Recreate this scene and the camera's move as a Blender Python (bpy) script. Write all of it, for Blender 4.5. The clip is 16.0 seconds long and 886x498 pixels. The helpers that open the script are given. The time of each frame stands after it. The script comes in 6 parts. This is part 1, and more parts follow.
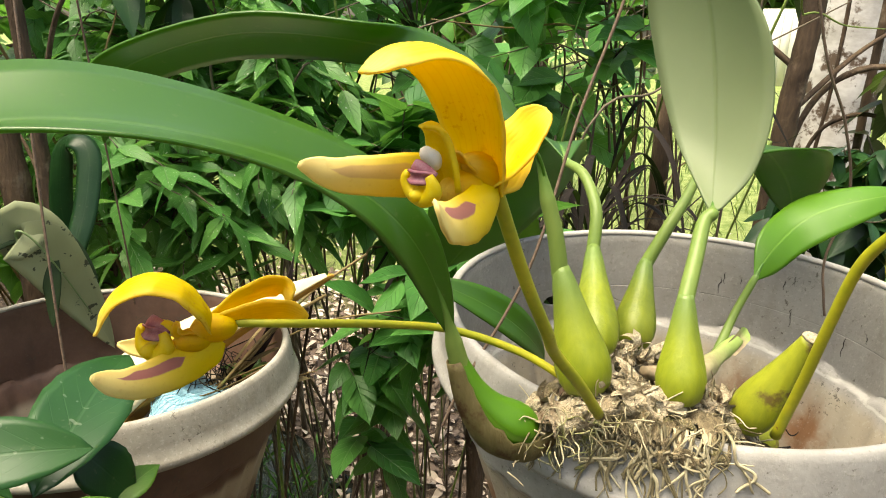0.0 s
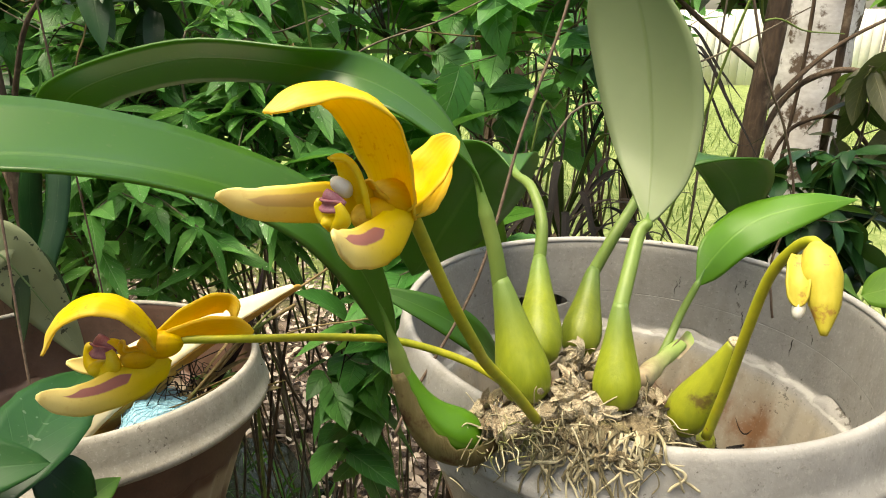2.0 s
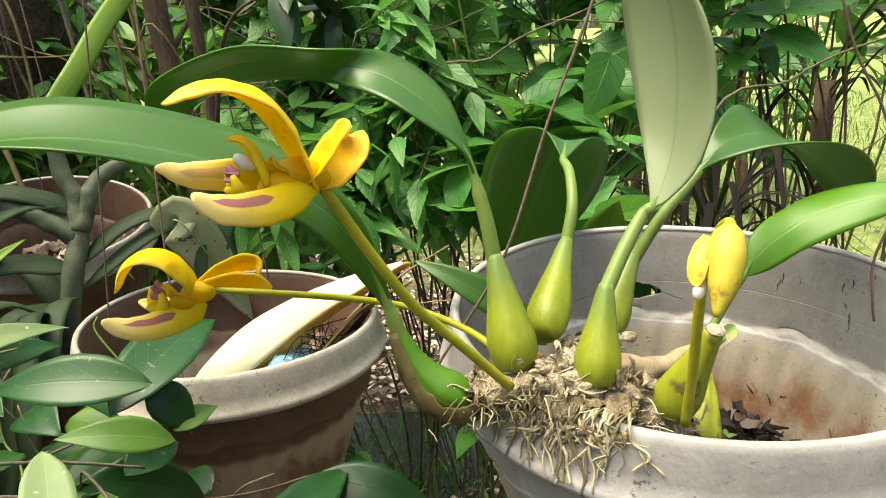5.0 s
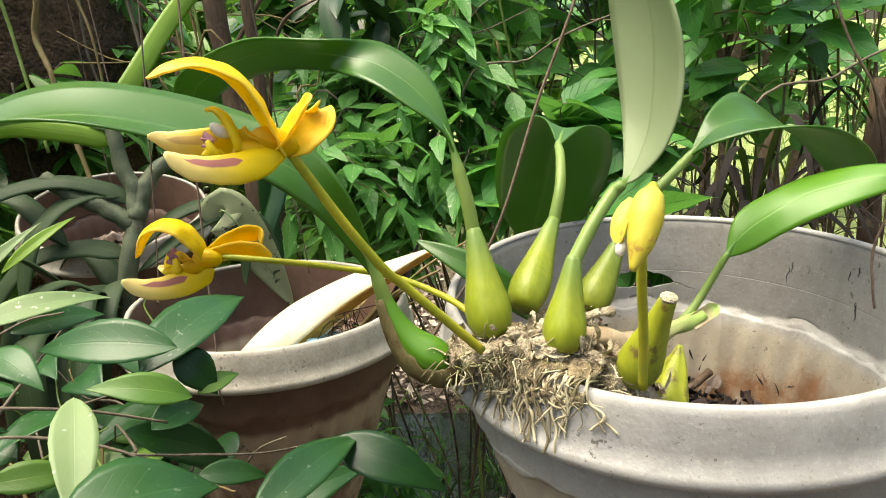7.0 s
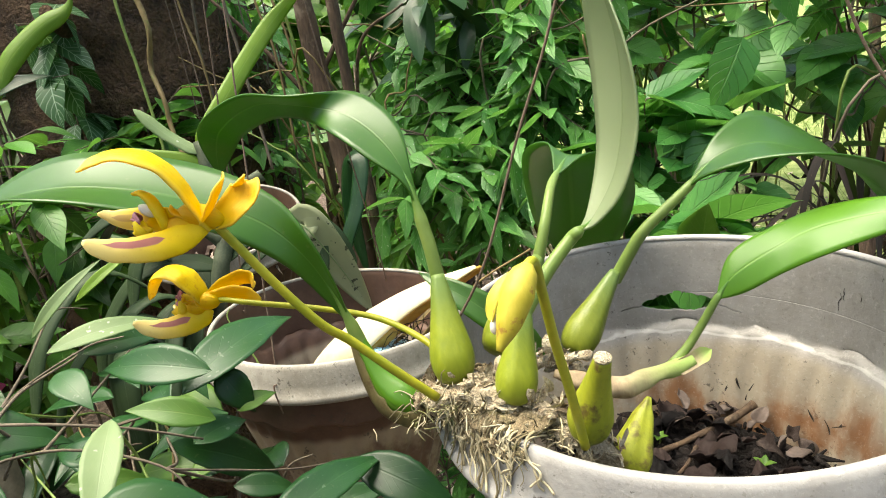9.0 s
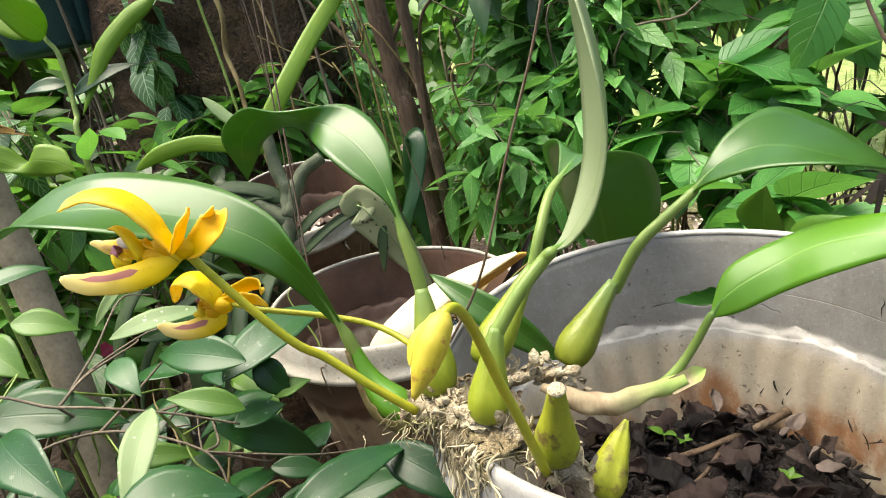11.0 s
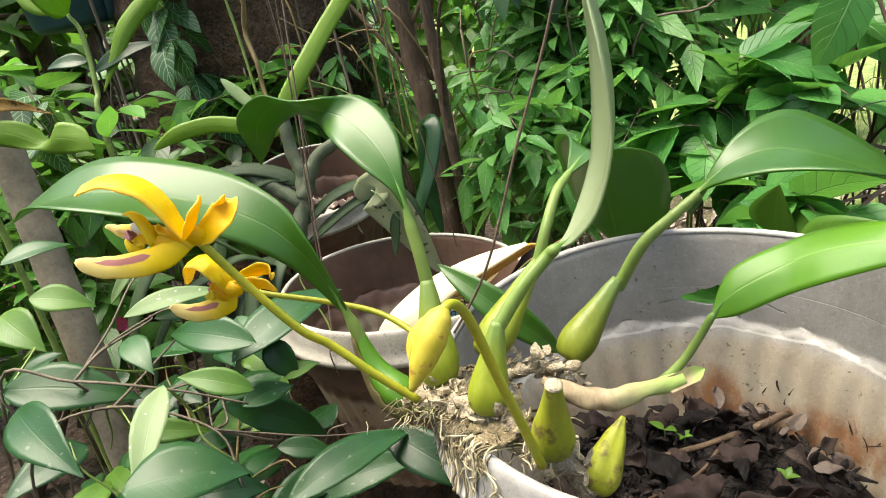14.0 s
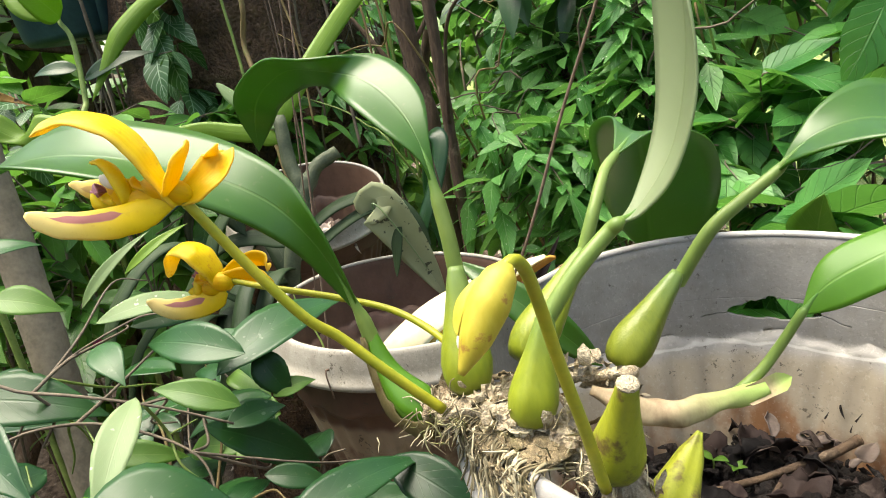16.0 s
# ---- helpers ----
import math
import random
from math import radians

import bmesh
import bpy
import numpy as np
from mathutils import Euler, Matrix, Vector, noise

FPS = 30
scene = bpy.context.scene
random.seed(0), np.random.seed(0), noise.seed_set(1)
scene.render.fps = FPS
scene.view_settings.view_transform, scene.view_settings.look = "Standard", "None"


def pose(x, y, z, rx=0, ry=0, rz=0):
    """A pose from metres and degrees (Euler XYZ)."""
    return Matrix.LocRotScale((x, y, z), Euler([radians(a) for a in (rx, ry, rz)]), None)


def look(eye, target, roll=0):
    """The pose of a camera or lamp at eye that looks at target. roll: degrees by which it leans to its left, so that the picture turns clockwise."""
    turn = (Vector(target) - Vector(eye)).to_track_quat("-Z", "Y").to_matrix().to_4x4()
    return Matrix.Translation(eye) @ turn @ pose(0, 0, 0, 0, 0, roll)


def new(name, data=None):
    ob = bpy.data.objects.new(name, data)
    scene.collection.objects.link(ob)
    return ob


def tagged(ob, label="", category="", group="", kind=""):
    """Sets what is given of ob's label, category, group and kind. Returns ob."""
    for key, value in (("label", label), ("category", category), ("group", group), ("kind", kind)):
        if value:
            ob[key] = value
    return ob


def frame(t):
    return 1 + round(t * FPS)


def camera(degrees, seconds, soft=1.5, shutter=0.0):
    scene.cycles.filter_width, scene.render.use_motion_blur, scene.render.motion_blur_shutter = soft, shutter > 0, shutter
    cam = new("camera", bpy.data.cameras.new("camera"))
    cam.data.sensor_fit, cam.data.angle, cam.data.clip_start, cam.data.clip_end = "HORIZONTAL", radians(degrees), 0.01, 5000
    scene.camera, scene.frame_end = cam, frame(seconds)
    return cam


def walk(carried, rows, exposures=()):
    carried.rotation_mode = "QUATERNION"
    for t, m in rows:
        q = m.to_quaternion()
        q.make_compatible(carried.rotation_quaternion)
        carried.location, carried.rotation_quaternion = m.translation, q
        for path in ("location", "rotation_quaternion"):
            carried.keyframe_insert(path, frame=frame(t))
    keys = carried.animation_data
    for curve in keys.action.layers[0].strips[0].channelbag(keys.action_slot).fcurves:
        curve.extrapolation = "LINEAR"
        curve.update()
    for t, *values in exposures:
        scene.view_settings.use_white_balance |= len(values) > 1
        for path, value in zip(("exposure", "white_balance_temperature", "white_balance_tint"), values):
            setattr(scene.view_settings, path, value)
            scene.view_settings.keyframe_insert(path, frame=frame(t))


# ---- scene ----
import itertools

cam = camera(67.0, 16.0, soft=1.0)
# seconds, eye (m), yaw, pitch, roll (degrees)
ROWS = [
    (0.0, -0.1467, -0.3794, 1.4125, 0.35, -18.54, 0.77),
    (0.5, -0.1360, -0.3823, 1.4144, -0.98, -18.22, 0.85),
    (1.0, -0.1342, -0.3811, 1.4194, -0.73, -18.14, 0.02),
    (1.5, -0.1319, -0.3825, 1.4185, -0.84, -18.35, 0.12),
    (2.0, -0.1269, -0.3888, 1.4210, -0.84, -18.26, 0.17),
    (2.5, -0.1223, -0.4046, 1.4246, -0.19, -18.40, -0.54),
    (3.0, -0.1116, -0.4131, 1.4274, 1.27, -18.41, -1.18),
    (3.5, -0.0851, -0.4136, 1.4236, 5.71, -19.19, -1.66),
    (4.0, -0.0647, -0.4108, 1.4229, 10.44, -18.79, -3.29),
    (4.5, -0.0454, -0.4052, 1.4232, 15.01, -18.72, -4.05),
    (5.0, -0.0221, -0.4057, 1.4204, 18.13, -18.44, -3.49),
    (7.5, 0.0483, -0.4208, 1.4079, 25.63, -16.76, -5.16),
    (8.0, 0.0752, -0.4091, 1.4128, 28.12, -15.88, -5.99),
    (8.5, 0.0962, -0.3879, 1.4226, 32.62, -16.51, -7.50),
    (11.0, 0.1629, -0.3166, 1.4511, 47.18, -19.62, -12.80),
    (11.5, 0.1725, -0.3132, 1.4508, 48.77, -19.82, -12.84),
    (12.0, 0.1783, -0.3153, 1.4545, 50.79, -19.47, -13.23),
    (12.5, 0.1734, -0.3142, 1.4537, 49.08, -20.39, -12.36),
    (13.0, 0.1717, -0.3155, 1.4535, 48.87, -21.00, -12.17),
    (13.5, 0.1699, -0.3156, 1.4562, 48.61, -21.05, -11.86),
    (14.0, 0.1697, -0.3147, 1.4567, 48.86, -20.74, -11.61),
    (14.5, 0.1544, -0.3051, 1.4459, 49.03, -20.98, -11.37),
    (15.0, 0.1425, -0.2974, 1.4393, 48.40, -19.03, -10.65),
    (15.5, 0.1299, -0.3069, 1.4226, 48.14, -18.47, -10.41),
    (16.0, 0.1171, -0.3020, 1.4127, 47.21, -17.43, -9.85),
]
walk(cam, [(t, pose(x, y, z, 90 + pitch, 0, yaw) @ pose(0, 0, 0, 0, 0, roll)) for t, x, y, z, yaw, pitch, roll in ROWS],
     exposures=[(0.0, 1.68, 8200, 5), (1.0, 1.48, 8200, 5), (2.5, 1.50, 8200, 5), (5.0, 1.68, 7900, 5), (8.5, 1.83, 7550, 5), (11.0, 1.88, 7350, 7), (16.0, 1.88, 7350, 7)])

# ---- light: bright, hazy daylight from high up ----
world = bpy.data.worlds.new("sky")
scene.world = world
world.use_nodes = True
wn = world.node_tree.nodes
sky = wn.new("ShaderNodeTexSky")
sky.sky_type = "NISHITA"
sky.sun_disc = False
sky.sun_elevation, sky.sun_rotation = radians(74), radians(-115)
sky.air_density, sky.dust_density, sky.ozone_density = 1.0, 4.0, 1.0
world.node_tree.links.new(sky.outputs[0], wn["Background"].inputs[0])
wn["Background"].inputs[1].default_value = 0.13
sun_data = bpy.data.lights.new("sun", "SUN")
sun_data.energy, sun_data.angle, sun_data.color = 2.2, radians(48), (1.0, 0.985, 0.975)
sun = new("sun", sun_data)
SUN_AZ, SUN_EL = radians(-115), radians(74)
sun.matrix_world = look((math.sin(SUN_AZ) * math.cos(SUN_EL) * 10, math.cos(SUN_AZ) * math.cos(SUN_EL) * 10, math.sin(SUN_EL) * 10), (0, 0, 0))


# ---- materials ----
class Mat:
    """A small wrapper to write node materials in short lines."""

    def __init__(self, name):
        self.m = bpy.data.materials.new(name)
        self.m.use_nodes = True
        self.t = self.m.node_tree
        self.b = self.t.nodes["Principled BSDF"]
        self.out = self.t.nodes["Material Output"]

    def n(self, kind, **inputs):
        node = self.t.nodes.new("ShaderNode" + kind)
        for key, value in inputs.items():
            self.put(node.inputs[int(key[1:]) if key[0] == "i" and key[1:].isdigit() else key.replace("_", " ")], value)
        return node

    def put(self, socket, value):
        if isinstance(value, bpy.types.NodeSocket):
            self.t.links.new(value, socket)
        elif isinstance(value, bpy.types.Node):
            self.t.links.new(value.outputs[0], socket)
        else:
            socket.default_value = value

    def math(self, op, a, b=0.0, clamp=False):
        node = self.t.nodes.new("ShaderNodeMath")
        node.operation, node.use_clamp = op, clamp
        self.put(node.inputs[0], a)
        self.put(node.inputs[1], b)
        return node.outputs[0]

    def step(self, value, lo, hi):
        node = self.t.nodes.new("ShaderNodeMapRange")
        node.interpolation_type = "SMOOTHSTEP"
        for k, v in ((0, value), (1, lo), (2, hi)):
            self.put(node.inputs[k], v)
        return node.outputs[0]

    def mix(self, f, a, b, kind="MIX"):
        node = self.t.nodes.new("ShaderNodeMix")
        node.data_type, node.blend_type = "RGBA", kind
        for k, v in ((0, f), (6, a), (7, b)):
            self.put(node.inputs[k], v if not isinstance(v, tuple) or len(v) == 4 else (*v, 1))
        return node.outputs[2]

    def noise(self, scale, detail=4.0, rough=0.55, where=None, offset=(0, 0, 0), stretch=(1, 1, 1)):
        co = where or self.n("TexCoord").outputs["Object"]
        mp = self.n("Mapping", Vector=co)
        mp.inputs["Scale"].default_value, mp.inputs["Location"].default_value = stretch, offset
        return self.n("TexNoise", Vector=mp.outputs[0], Scale=scale, Detail=detail, Roughness=rough).outputs[0]

    def bump(self, height, strength=0.3, distance=0.002):
        node = self.n("Bump", Height=height, Strength=strength, Distance=distance)
        self.put(self.b.inputs["Normal"], node.outputs[0])
        return node.outputs[0]

    def set(self, **kw):
        for key, value in kw.items():
            self.put(self.b.inputs[key.replace("_", " ")], (*value, 1) if isinstance(value, tuple) and len(value) == 3 else value)
        return self


def leaf_material(name, dark, light, vein, rough=0.4, glow=0.3, veins=9.0, vein_width=0.10, spots=0.0, spread=0.5, vein_strength=0.5, bump=0.35, spec=0.5, coat=0.0, coat_rough=0.25, blots=0.0, relief=0.0012):
    """A leaf: u runs across the blade, v from its base to its tip."""
    m = Mat(name)
    uv = m.n("SeparateXYZ", Vector=m.n("TexCoord").outputs["UV"])
    off = m.math("ABSOLUTE", m.math("SUBTRACT", uv.outputs[0], 0.5))
    rib = m.math("SUBTRACT", 1.0, m.step(off, 0.006, 0.03))
    slant = m.math("SUBTRACT", m.math("MULTIPLY", uv.outputs[1], veins), m.math("MULTIPLY", off, veins * 0.55))
    wave = m.math("ABSOLUTE", m.math("SUBTRACT", m.math("FRACT", slant), 0.5))
    side = m.math("SUBTRACT", 1.0, m.step(wave, 0.0, vein_width))
    lines = m.math("MAXIMUM", rib, m.math("MULTIPLY", side, 0.6))
    island = m.n("NewGeometry").outputs["Random Per Island"]
    single = m.n("ObjectInfo").outputs["Random"]
    rnd = m.math("FRACT", m.math("ADD", island, single))
    mottle = m.noise(28.0, 5)
    fine = m.noise(260.0, 3)
    f = m.math("ADD", m.math("MULTIPLY", rnd, spread), m.math("MULTIPLY", m.math("SUBTRACT", mottle, 0.5), 0.9), clamp=True)
    col = m.mix(f, dark, light)
    col = m.mix(m.math("MULTIPLY", lines, vein_strength), col, vein)
    if spots:
        sp = m.step(m.noise(190.0, 1), 0.70, 0.74)
        col = m.mix(m.math("MULTIPLY", sp, spots), col, (0.75, 0.78, 0.62))
    if blots:
        blot = m.step(m.math("ADD", m.noise(75.0, 4, 0.6), m.math("MULTIPLY", m.math("SUBTRACT", m.noise(24.0, 2), 0.5), 0.35)), 0.60, 0.625)
        col = m.mix(m.math("MULTIPLY", blot, blots), col, (0.025, 0.022, 0.015))
    col = m.mix(m.math("MULTIPLY", m.step(fine, 0.62, 0.8), 0.18), col, (0.30, 0.27, 0.14))
    m.set(Base_Color=col, Roughness=m.math("ADD", rough, m.math("MULTIPLY", m.math("SUBTRACT", mottle, 0.5), 0.25)), Specular_IOR_Level=spec, Coat_Weight=coat, Coat_Roughness=coat_rough)
    nrm = m.bump(m.math("ADD", m.math("MULTIPLY", lines, -1.0), m.math("MULTIPLY", mottle, 0.6)), bump, relief)
    tr = m.n("BsdfTranslucent", Color=m.mix(0.4, col, (0.17, 0.38, 0.04), "MIX"), Normal=nrm)
    mx = m.n("MixShader", Fac=glow)
    m.put(mx.inputs[1], m.b.outputs[0])
    m.put(mx.inputs[2], tr.outputs[0])
    m.put(m.out.inputs[0], mx.outputs[0])
    return m.m


def plain_material(name, a, b, scale=30.0, rough=0.6, bump=0.3, distance=0.002, c=None, c_scale=8.0, c_at=(0.55, 0.7), stretch=(1, 1, 1), spec=0.4, glow=0.0, random_spread=0.0, tip=None):
    """Two tones by noise, a third in blots, and another towards the end of v."""
    m = Mat(name)
    n1, n2 = m.noise(scale, 6, 0.6, stretch=stretch), m.noise(scale * 7, 4, stretch=stretch)
    f = m.math("ADD", m.math("MULTIPLY", n1, 0.75), m.math("MULTIPLY", n2, 0.35))
    if random_spread:
        rnd = m.math("FRACT", m.math("ADD", m.n("NewGeometry").outputs["Random Per Island"], m.n("ObjectInfo").outputs["Random"]))
        f = m.math("ADD", f, m.math("MULTIPLY", m.math("SUBTRACT", rnd, 0.5), random_spread))
    col = m.mix(m.step(f, 0.3, 0.8), a, b)
    if c:
        col = m.mix(m.step(m.noise(c_scale, 5, 0.65, offset=(3, 7, 1)), *c_at), col, c)
    if tip:
        v = m.n("SeparateXYZ", Vector=m.n("TexCoord").outputs["UV"]).outputs[1]
        col = m.mix(m.step(m.math("ADD", v, m.math("MULTIPLY", m.math("SUBTRACT", n1, 0.5), 0.3)), 0.45, 0.95), col, tip)
    m.set(Base_Color=col, Roughness=m.math("ADD", rough, m.math("MULTIPLY", m.math("SUBTRACT", n1, 0.5), 0.3)), Specular_IOR_Level=spec)
    nrm = m.bump(m.math("ADD", n1, m.math("MULTIPLY", n2, 0.5)), bump, distance)
    if glow:
        tr = m.n("BsdfTranslucent", Color=col, Normal=nrm)
        mx = m.n("MixShader", Fac=glow)
        m.put(mx.inputs[1], m.b.outputs[0])
        m.put(mx.inputs[2], tr.outputs[0])
        m.put(m.out.inputs[0], mx.outputs[0])
    return m.m


def pot_material(name, a, b, stain, rust, rust_z, rough=0.5, pale_line_z=None, grit=0.0):
    """Weathered plastic: chalky tones, dark specks of algae, brown tide marks that wash down from rust_z."""
    m = Mat(name)
    co = m.n("TexCoord").outputs["Object"]
    z = m.n("SeparateXYZ", Vector=co).outputs[2]
    n1, n2, n3 = m.noise(9.0, 6, 0.6), m.noise(55.0, 5, 0.65), m.noise(320.0, 3)
    streak = m.noise(38.0, 4, 0.6, stretch=(1, 1, 0.35))
    col = m.mix(m.step(m.math("ADD", m.math("MULTIPLY", n1, 0.6), m.math("MULTIPLY", n2, 0.4)), 0.35, 0.65), a, b)
    col = m.mix(m.math("MULTIPLY", m.step(streak, 0.5, 0.75), 0.35), col, stain)
    col = m.mix(m.math("MULTIPLY", m.step(z, rust_z, rust_z - 0.012), 0.75), col, m.mix(n1, (0.31, 0.255, 0.175), (0.43, 0.375, 0.275)))
    clumps = m.math("ADD", m.noise(190.0, 4, 0.7, offset=(1, 2, 3)), m.math("MULTIPLY", m.math("SUBTRACT", m.noise(20.0, 3, offset=(5, 1, 2)), 0.5), 0.55))
    col = m.mix(m.math("MULTIPLY", m.step(clumps, 0.665, 0.72), 0.75), col, (0.06, 0.05, 0.035))
    col = m.mix(m.math("MULTIPLY", m.step(n3, 0.64, 0.72), 0.35), col, (0.12, 0.11, 0.07))
    wet = m.math("ADD", m.math("MULTIPLY", m.math("SUBTRACT", rust_z - 0.018, z), 42.0), m.math("MULTIPLY", m.math("SUBTRACT", n1, 0.5), 3.6))
    tide = m.step(m.math("ADD", wet, m.math("MULTIPLY", m.math("SUBTRACT", streak, 0.5), 2.4)), 0.0, 1.3)
    patch = m.step(m.math("ADD", m.noise(17.0, 5, 0.65, offset=(4, 2, 9)), m.math("MULTIPLY", m.math("SUBTRACT", streak, 0.5), 0.5)), 0.36, 0.62)
    col = m.mix(m.math("MULTIPLY", m.math("MULTIPLY", tide, patch), 0.88), col, rust)
    if pale_line_z:
        # a thin, wavy pale line along the inner step
        gap = m.math("ABSOLUTE", m.math("SUBTRACT", m.math("ADD", z, m.math("MULTIPLY", m.math("SUBTRACT", m.noise(26.0, 3), 0.5), 0.012)), pale_line_z))
        col = m.mix(m.math("MULTIPLY", m.math("SUBTRACT", 1.0, m.step(gap, 0.0005, 0.0017)), 0.6), col, (0.50, 0.485, 0.44))
    if grit:
        col = m.mix(m.math("MULTIPLY", m.step(m.noise(340.0, 3, 0.7, offset=(2, 9, 4)), 0.56, 0.66), grit), col, (0.62, 0.60, 0.53))
        col = m.mix(m.math("MULTIPLY", m.step(m.noise(240.0, 3, 0.7, offset=(8, 1, 6)), 0.57, 0.66), grit), col, (0.07, 0.06, 0.045))
    m.set(Base_Color=col, Roughness=m.math("ADD", rough, m.math("MULTIPLY", m.math("SUBTRACT", n2, 0.5), 0.4)), Specular_IOR_Level=0.4)
    m.bump(m.math("ADD", n2, m.math("MULTIPLY", n3, 0.6)), 0.25 + 0.5 * grit, 0.0012)
    return m.m


M_ORCHID = leaf_material("orchid_leaf", (0.042, 0.145, 0.008), (0.082, 0.210, 0.014), (0.14, 0.27, 0.05), rough=0.40, glow=0.42, veins=0.0, vein_width=0.02, spread=0.0, vein_strength=0.35, bump=0.25, spec=0.5, coat=0.45, coat_rough=0.28)
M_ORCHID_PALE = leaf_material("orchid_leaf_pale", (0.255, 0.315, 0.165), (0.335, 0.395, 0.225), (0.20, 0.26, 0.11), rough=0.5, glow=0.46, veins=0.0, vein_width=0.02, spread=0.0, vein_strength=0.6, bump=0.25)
M_ORCHID_YOUNG = leaf_material("orchid_leaf_young", (0.085, 0.235, 0.012), (0.145, 0.33, 0.018), (0.22, 0.42, 0.06), rough=0.42, glow=0.30, veins=0.0, vein_width=0.02, spread=0.0, vein_strength=0.3, bump=0.15, coat=0.06, coat_rough=0.35)
M_BULB = plain_material("pseudobulb", (0.165, 0.212, 0.015), (0.270, 0.315, 0.025), 46, 0.42, 0.5, 0.0015, c=(0.17, 0.14, 0.03), c_scale=70, c_at=(0.62, 0.74), stretch=(1, 1, 0.22), glow=0.10, tip=(0.145, 0.225, 0.050))
# M_BULB about a third darker, for one standing bulb
M_BULB_DEEP = plain_material("darker_pseudobulb", (0.10, 0.140, 0.012), (0.19, 0.225, 0.020), 46, 0.42, 0.5, 0.0015, c=(0.12, 0.11, 0.025), c_scale=70, c_at=(0.62, 0.74), stretch=(1, 1, 0.22), glow=0.10, tip=(0.12, 0.19, 0.045))
M_BULB_DARK = plain_material("old_pseudobulb", (0.15, 0.185, 0.012), (0.31, 0.33, 0.022), 34, 0.5, 0.5, 0.002, c=(0.11, 0.08, 0.02), c_scale=46, c_at=(0.54, 0.66), stretch=(1, 1, 0.4), glow=0.05)
M_PETIOLE = plain_material("petiole", (0.13, 0.21, 0.042), (0.20, 0.28, 0.066), 40, 0.45, 0.15, 0.001, stretch=(1, 1, 0.2), glow=0.10, tip=(0.060, 0.175, 0.024))
M_STALK = plain_material("flower_stalk", (0.27, 0.31, 0.02), (0.48, 0.44, 0.03), 40, 0.4, 0.15, 0.001, c=(0.24, 0.16, 0.03), c_scale=160, c_at=(0.66, 0.72), glow=0.15)
M_SHEATH = plain_material("dry_sheath", (0.12, 0.085, 0.030), (0.30, 0.22, 0.095), 30, 0.7, 0.5, 0.002, c=(0.13, 0.17, 0.04), c_scale=30, stretch=(1, 1, 0.2), glow=0.2)
M_HUSKY = plain_material("papery_sheath", (0.13, 0.115, 0.035), (0.28, 0.225, 0.10), 34, 0.55, 0.8, 0.002, c=(0.11, 0.055, 0.025), c_scale=60, c_at=(0.48, 0.64), stretch=(1, 1, 0.25), glow=0.5)
M_RHIZOME = plain_material("rhizome", (0.23, 0.175, 0.10), (0.56, 0.485, 0.34), 90, 0.9, 1.0, 0.005, c=(0.14, 0.09, 0.05), c_scale=50)
M_FIBRE = plain_material("root_fibre", (0.10, 0.07, 0.035), (0.44, 0.35, 0.20), 240, 0.85, 1.0, 0.004, c=(0.17, 0.16, 0.05), c_scale=60, stretch=(1, 1, 0.35))
M_ROOT = plain_material("root", (0.14, 0.115, 0.060), (0.44, 0.385, 0.245), 60, 0.75, 0.4, 0.001, c=(0.19, 0.20, 0.06), c_scale=40, random_spread=0.9)
M_POT = pot_material("grey_plastic", (0.225, 0.215, 0.194), (0.315, 0.305, 0.280), (0.15, 0.135, 0.105), (0.20, 0.085, 0.030), 1.176, pale_line_z=1.1760, grit=0.14)
M_POT_COLLAR = pot_material("pale_plastic", (0.27, 0.26, 0.237), (0.365, 0.355, 0.33), (0.19, 0.172, 0.135), (0.20, 0.085, 0.030), 0.9, grit=0.14)
M_POT_LEFT = pot_material("brown_plastic", (0.076, 0.039, 0.025), (0.138, 0.080, 0.053), (0.04, 0.025, 0.017), (0.10, 0.05, 0.03), 1.06, 0.6)
M_POT_RIM = pot_material("dirty_rim", (0.24, 0.222, 0.18), (0.37, 0.35, 0.295), (0.14, 0.115, 0.08), (0.24, 0.10, 0.035), 0.9, 0.6, grit=0.20)
M_SOIL = plain_material("soil", (0.005, 0.004, 0.003), (0.016, 0.010, 0.008), 60, 0.9, 1.0, 0.008, c=(0.050, 0.032, 0.027), c_scale=30)
M_DRY = plain_material("dry_leaf", (0.004, 0.003, 0.0028), (0.032, 0.021, 0.018), 40, 0.75, 0.6, 0.002, random_spread=1.1, spec=0.2, glow=0.1)
M_LITTER = plain_material("litter", (0.12, 0.085, 0.065), (0.50, 0.41, 0.33), 40, 0.7, 0.6, 0.002, random_spread=1.2)
M_TWIG = plain_material("twig", (0.055, 0.042, 0.028), (0.18, 0.145, 0.10), 60, 0.8, 0.5, 0.001, stretch=(1, 1, 0.3))
M_GREEN_STEM = plain_material("green_stem", (0.10, 0.16, 0.03), (0.22, 0.30, 0.07), 60, 0.5, 0.2, 0.001)
M_BARK = plain_material("bark", (0.035, 0.022, 0.014), (0.13, 0.085, 0.05), 24, 0.9, 0.9, 0.008, c=(0.20, 0.15, 0.10), c_scale=16, stretch=(1, 1, 0.25))
M_EARTH = plain_material("earthy_bark", (0.034, 0.020, 0.012), (0.21, 0.122, 0.066), 22, 0.95, 1.0, 0.09, c=(0.20, 0.125, 0.07), c_scale=13, c_at=(0.54, 0.70))
M_LICHEN = plain_material("lichen_bark", (0.42, 0.39, 0.35), (0.74, 0.72, 0.68), 9, 0.8, 0.35, 0.004, c=(0.11, 0.075, 0.05), c_scale=15, c_at=(0.50, 0.58), stretch=(1, 1, 1.8))
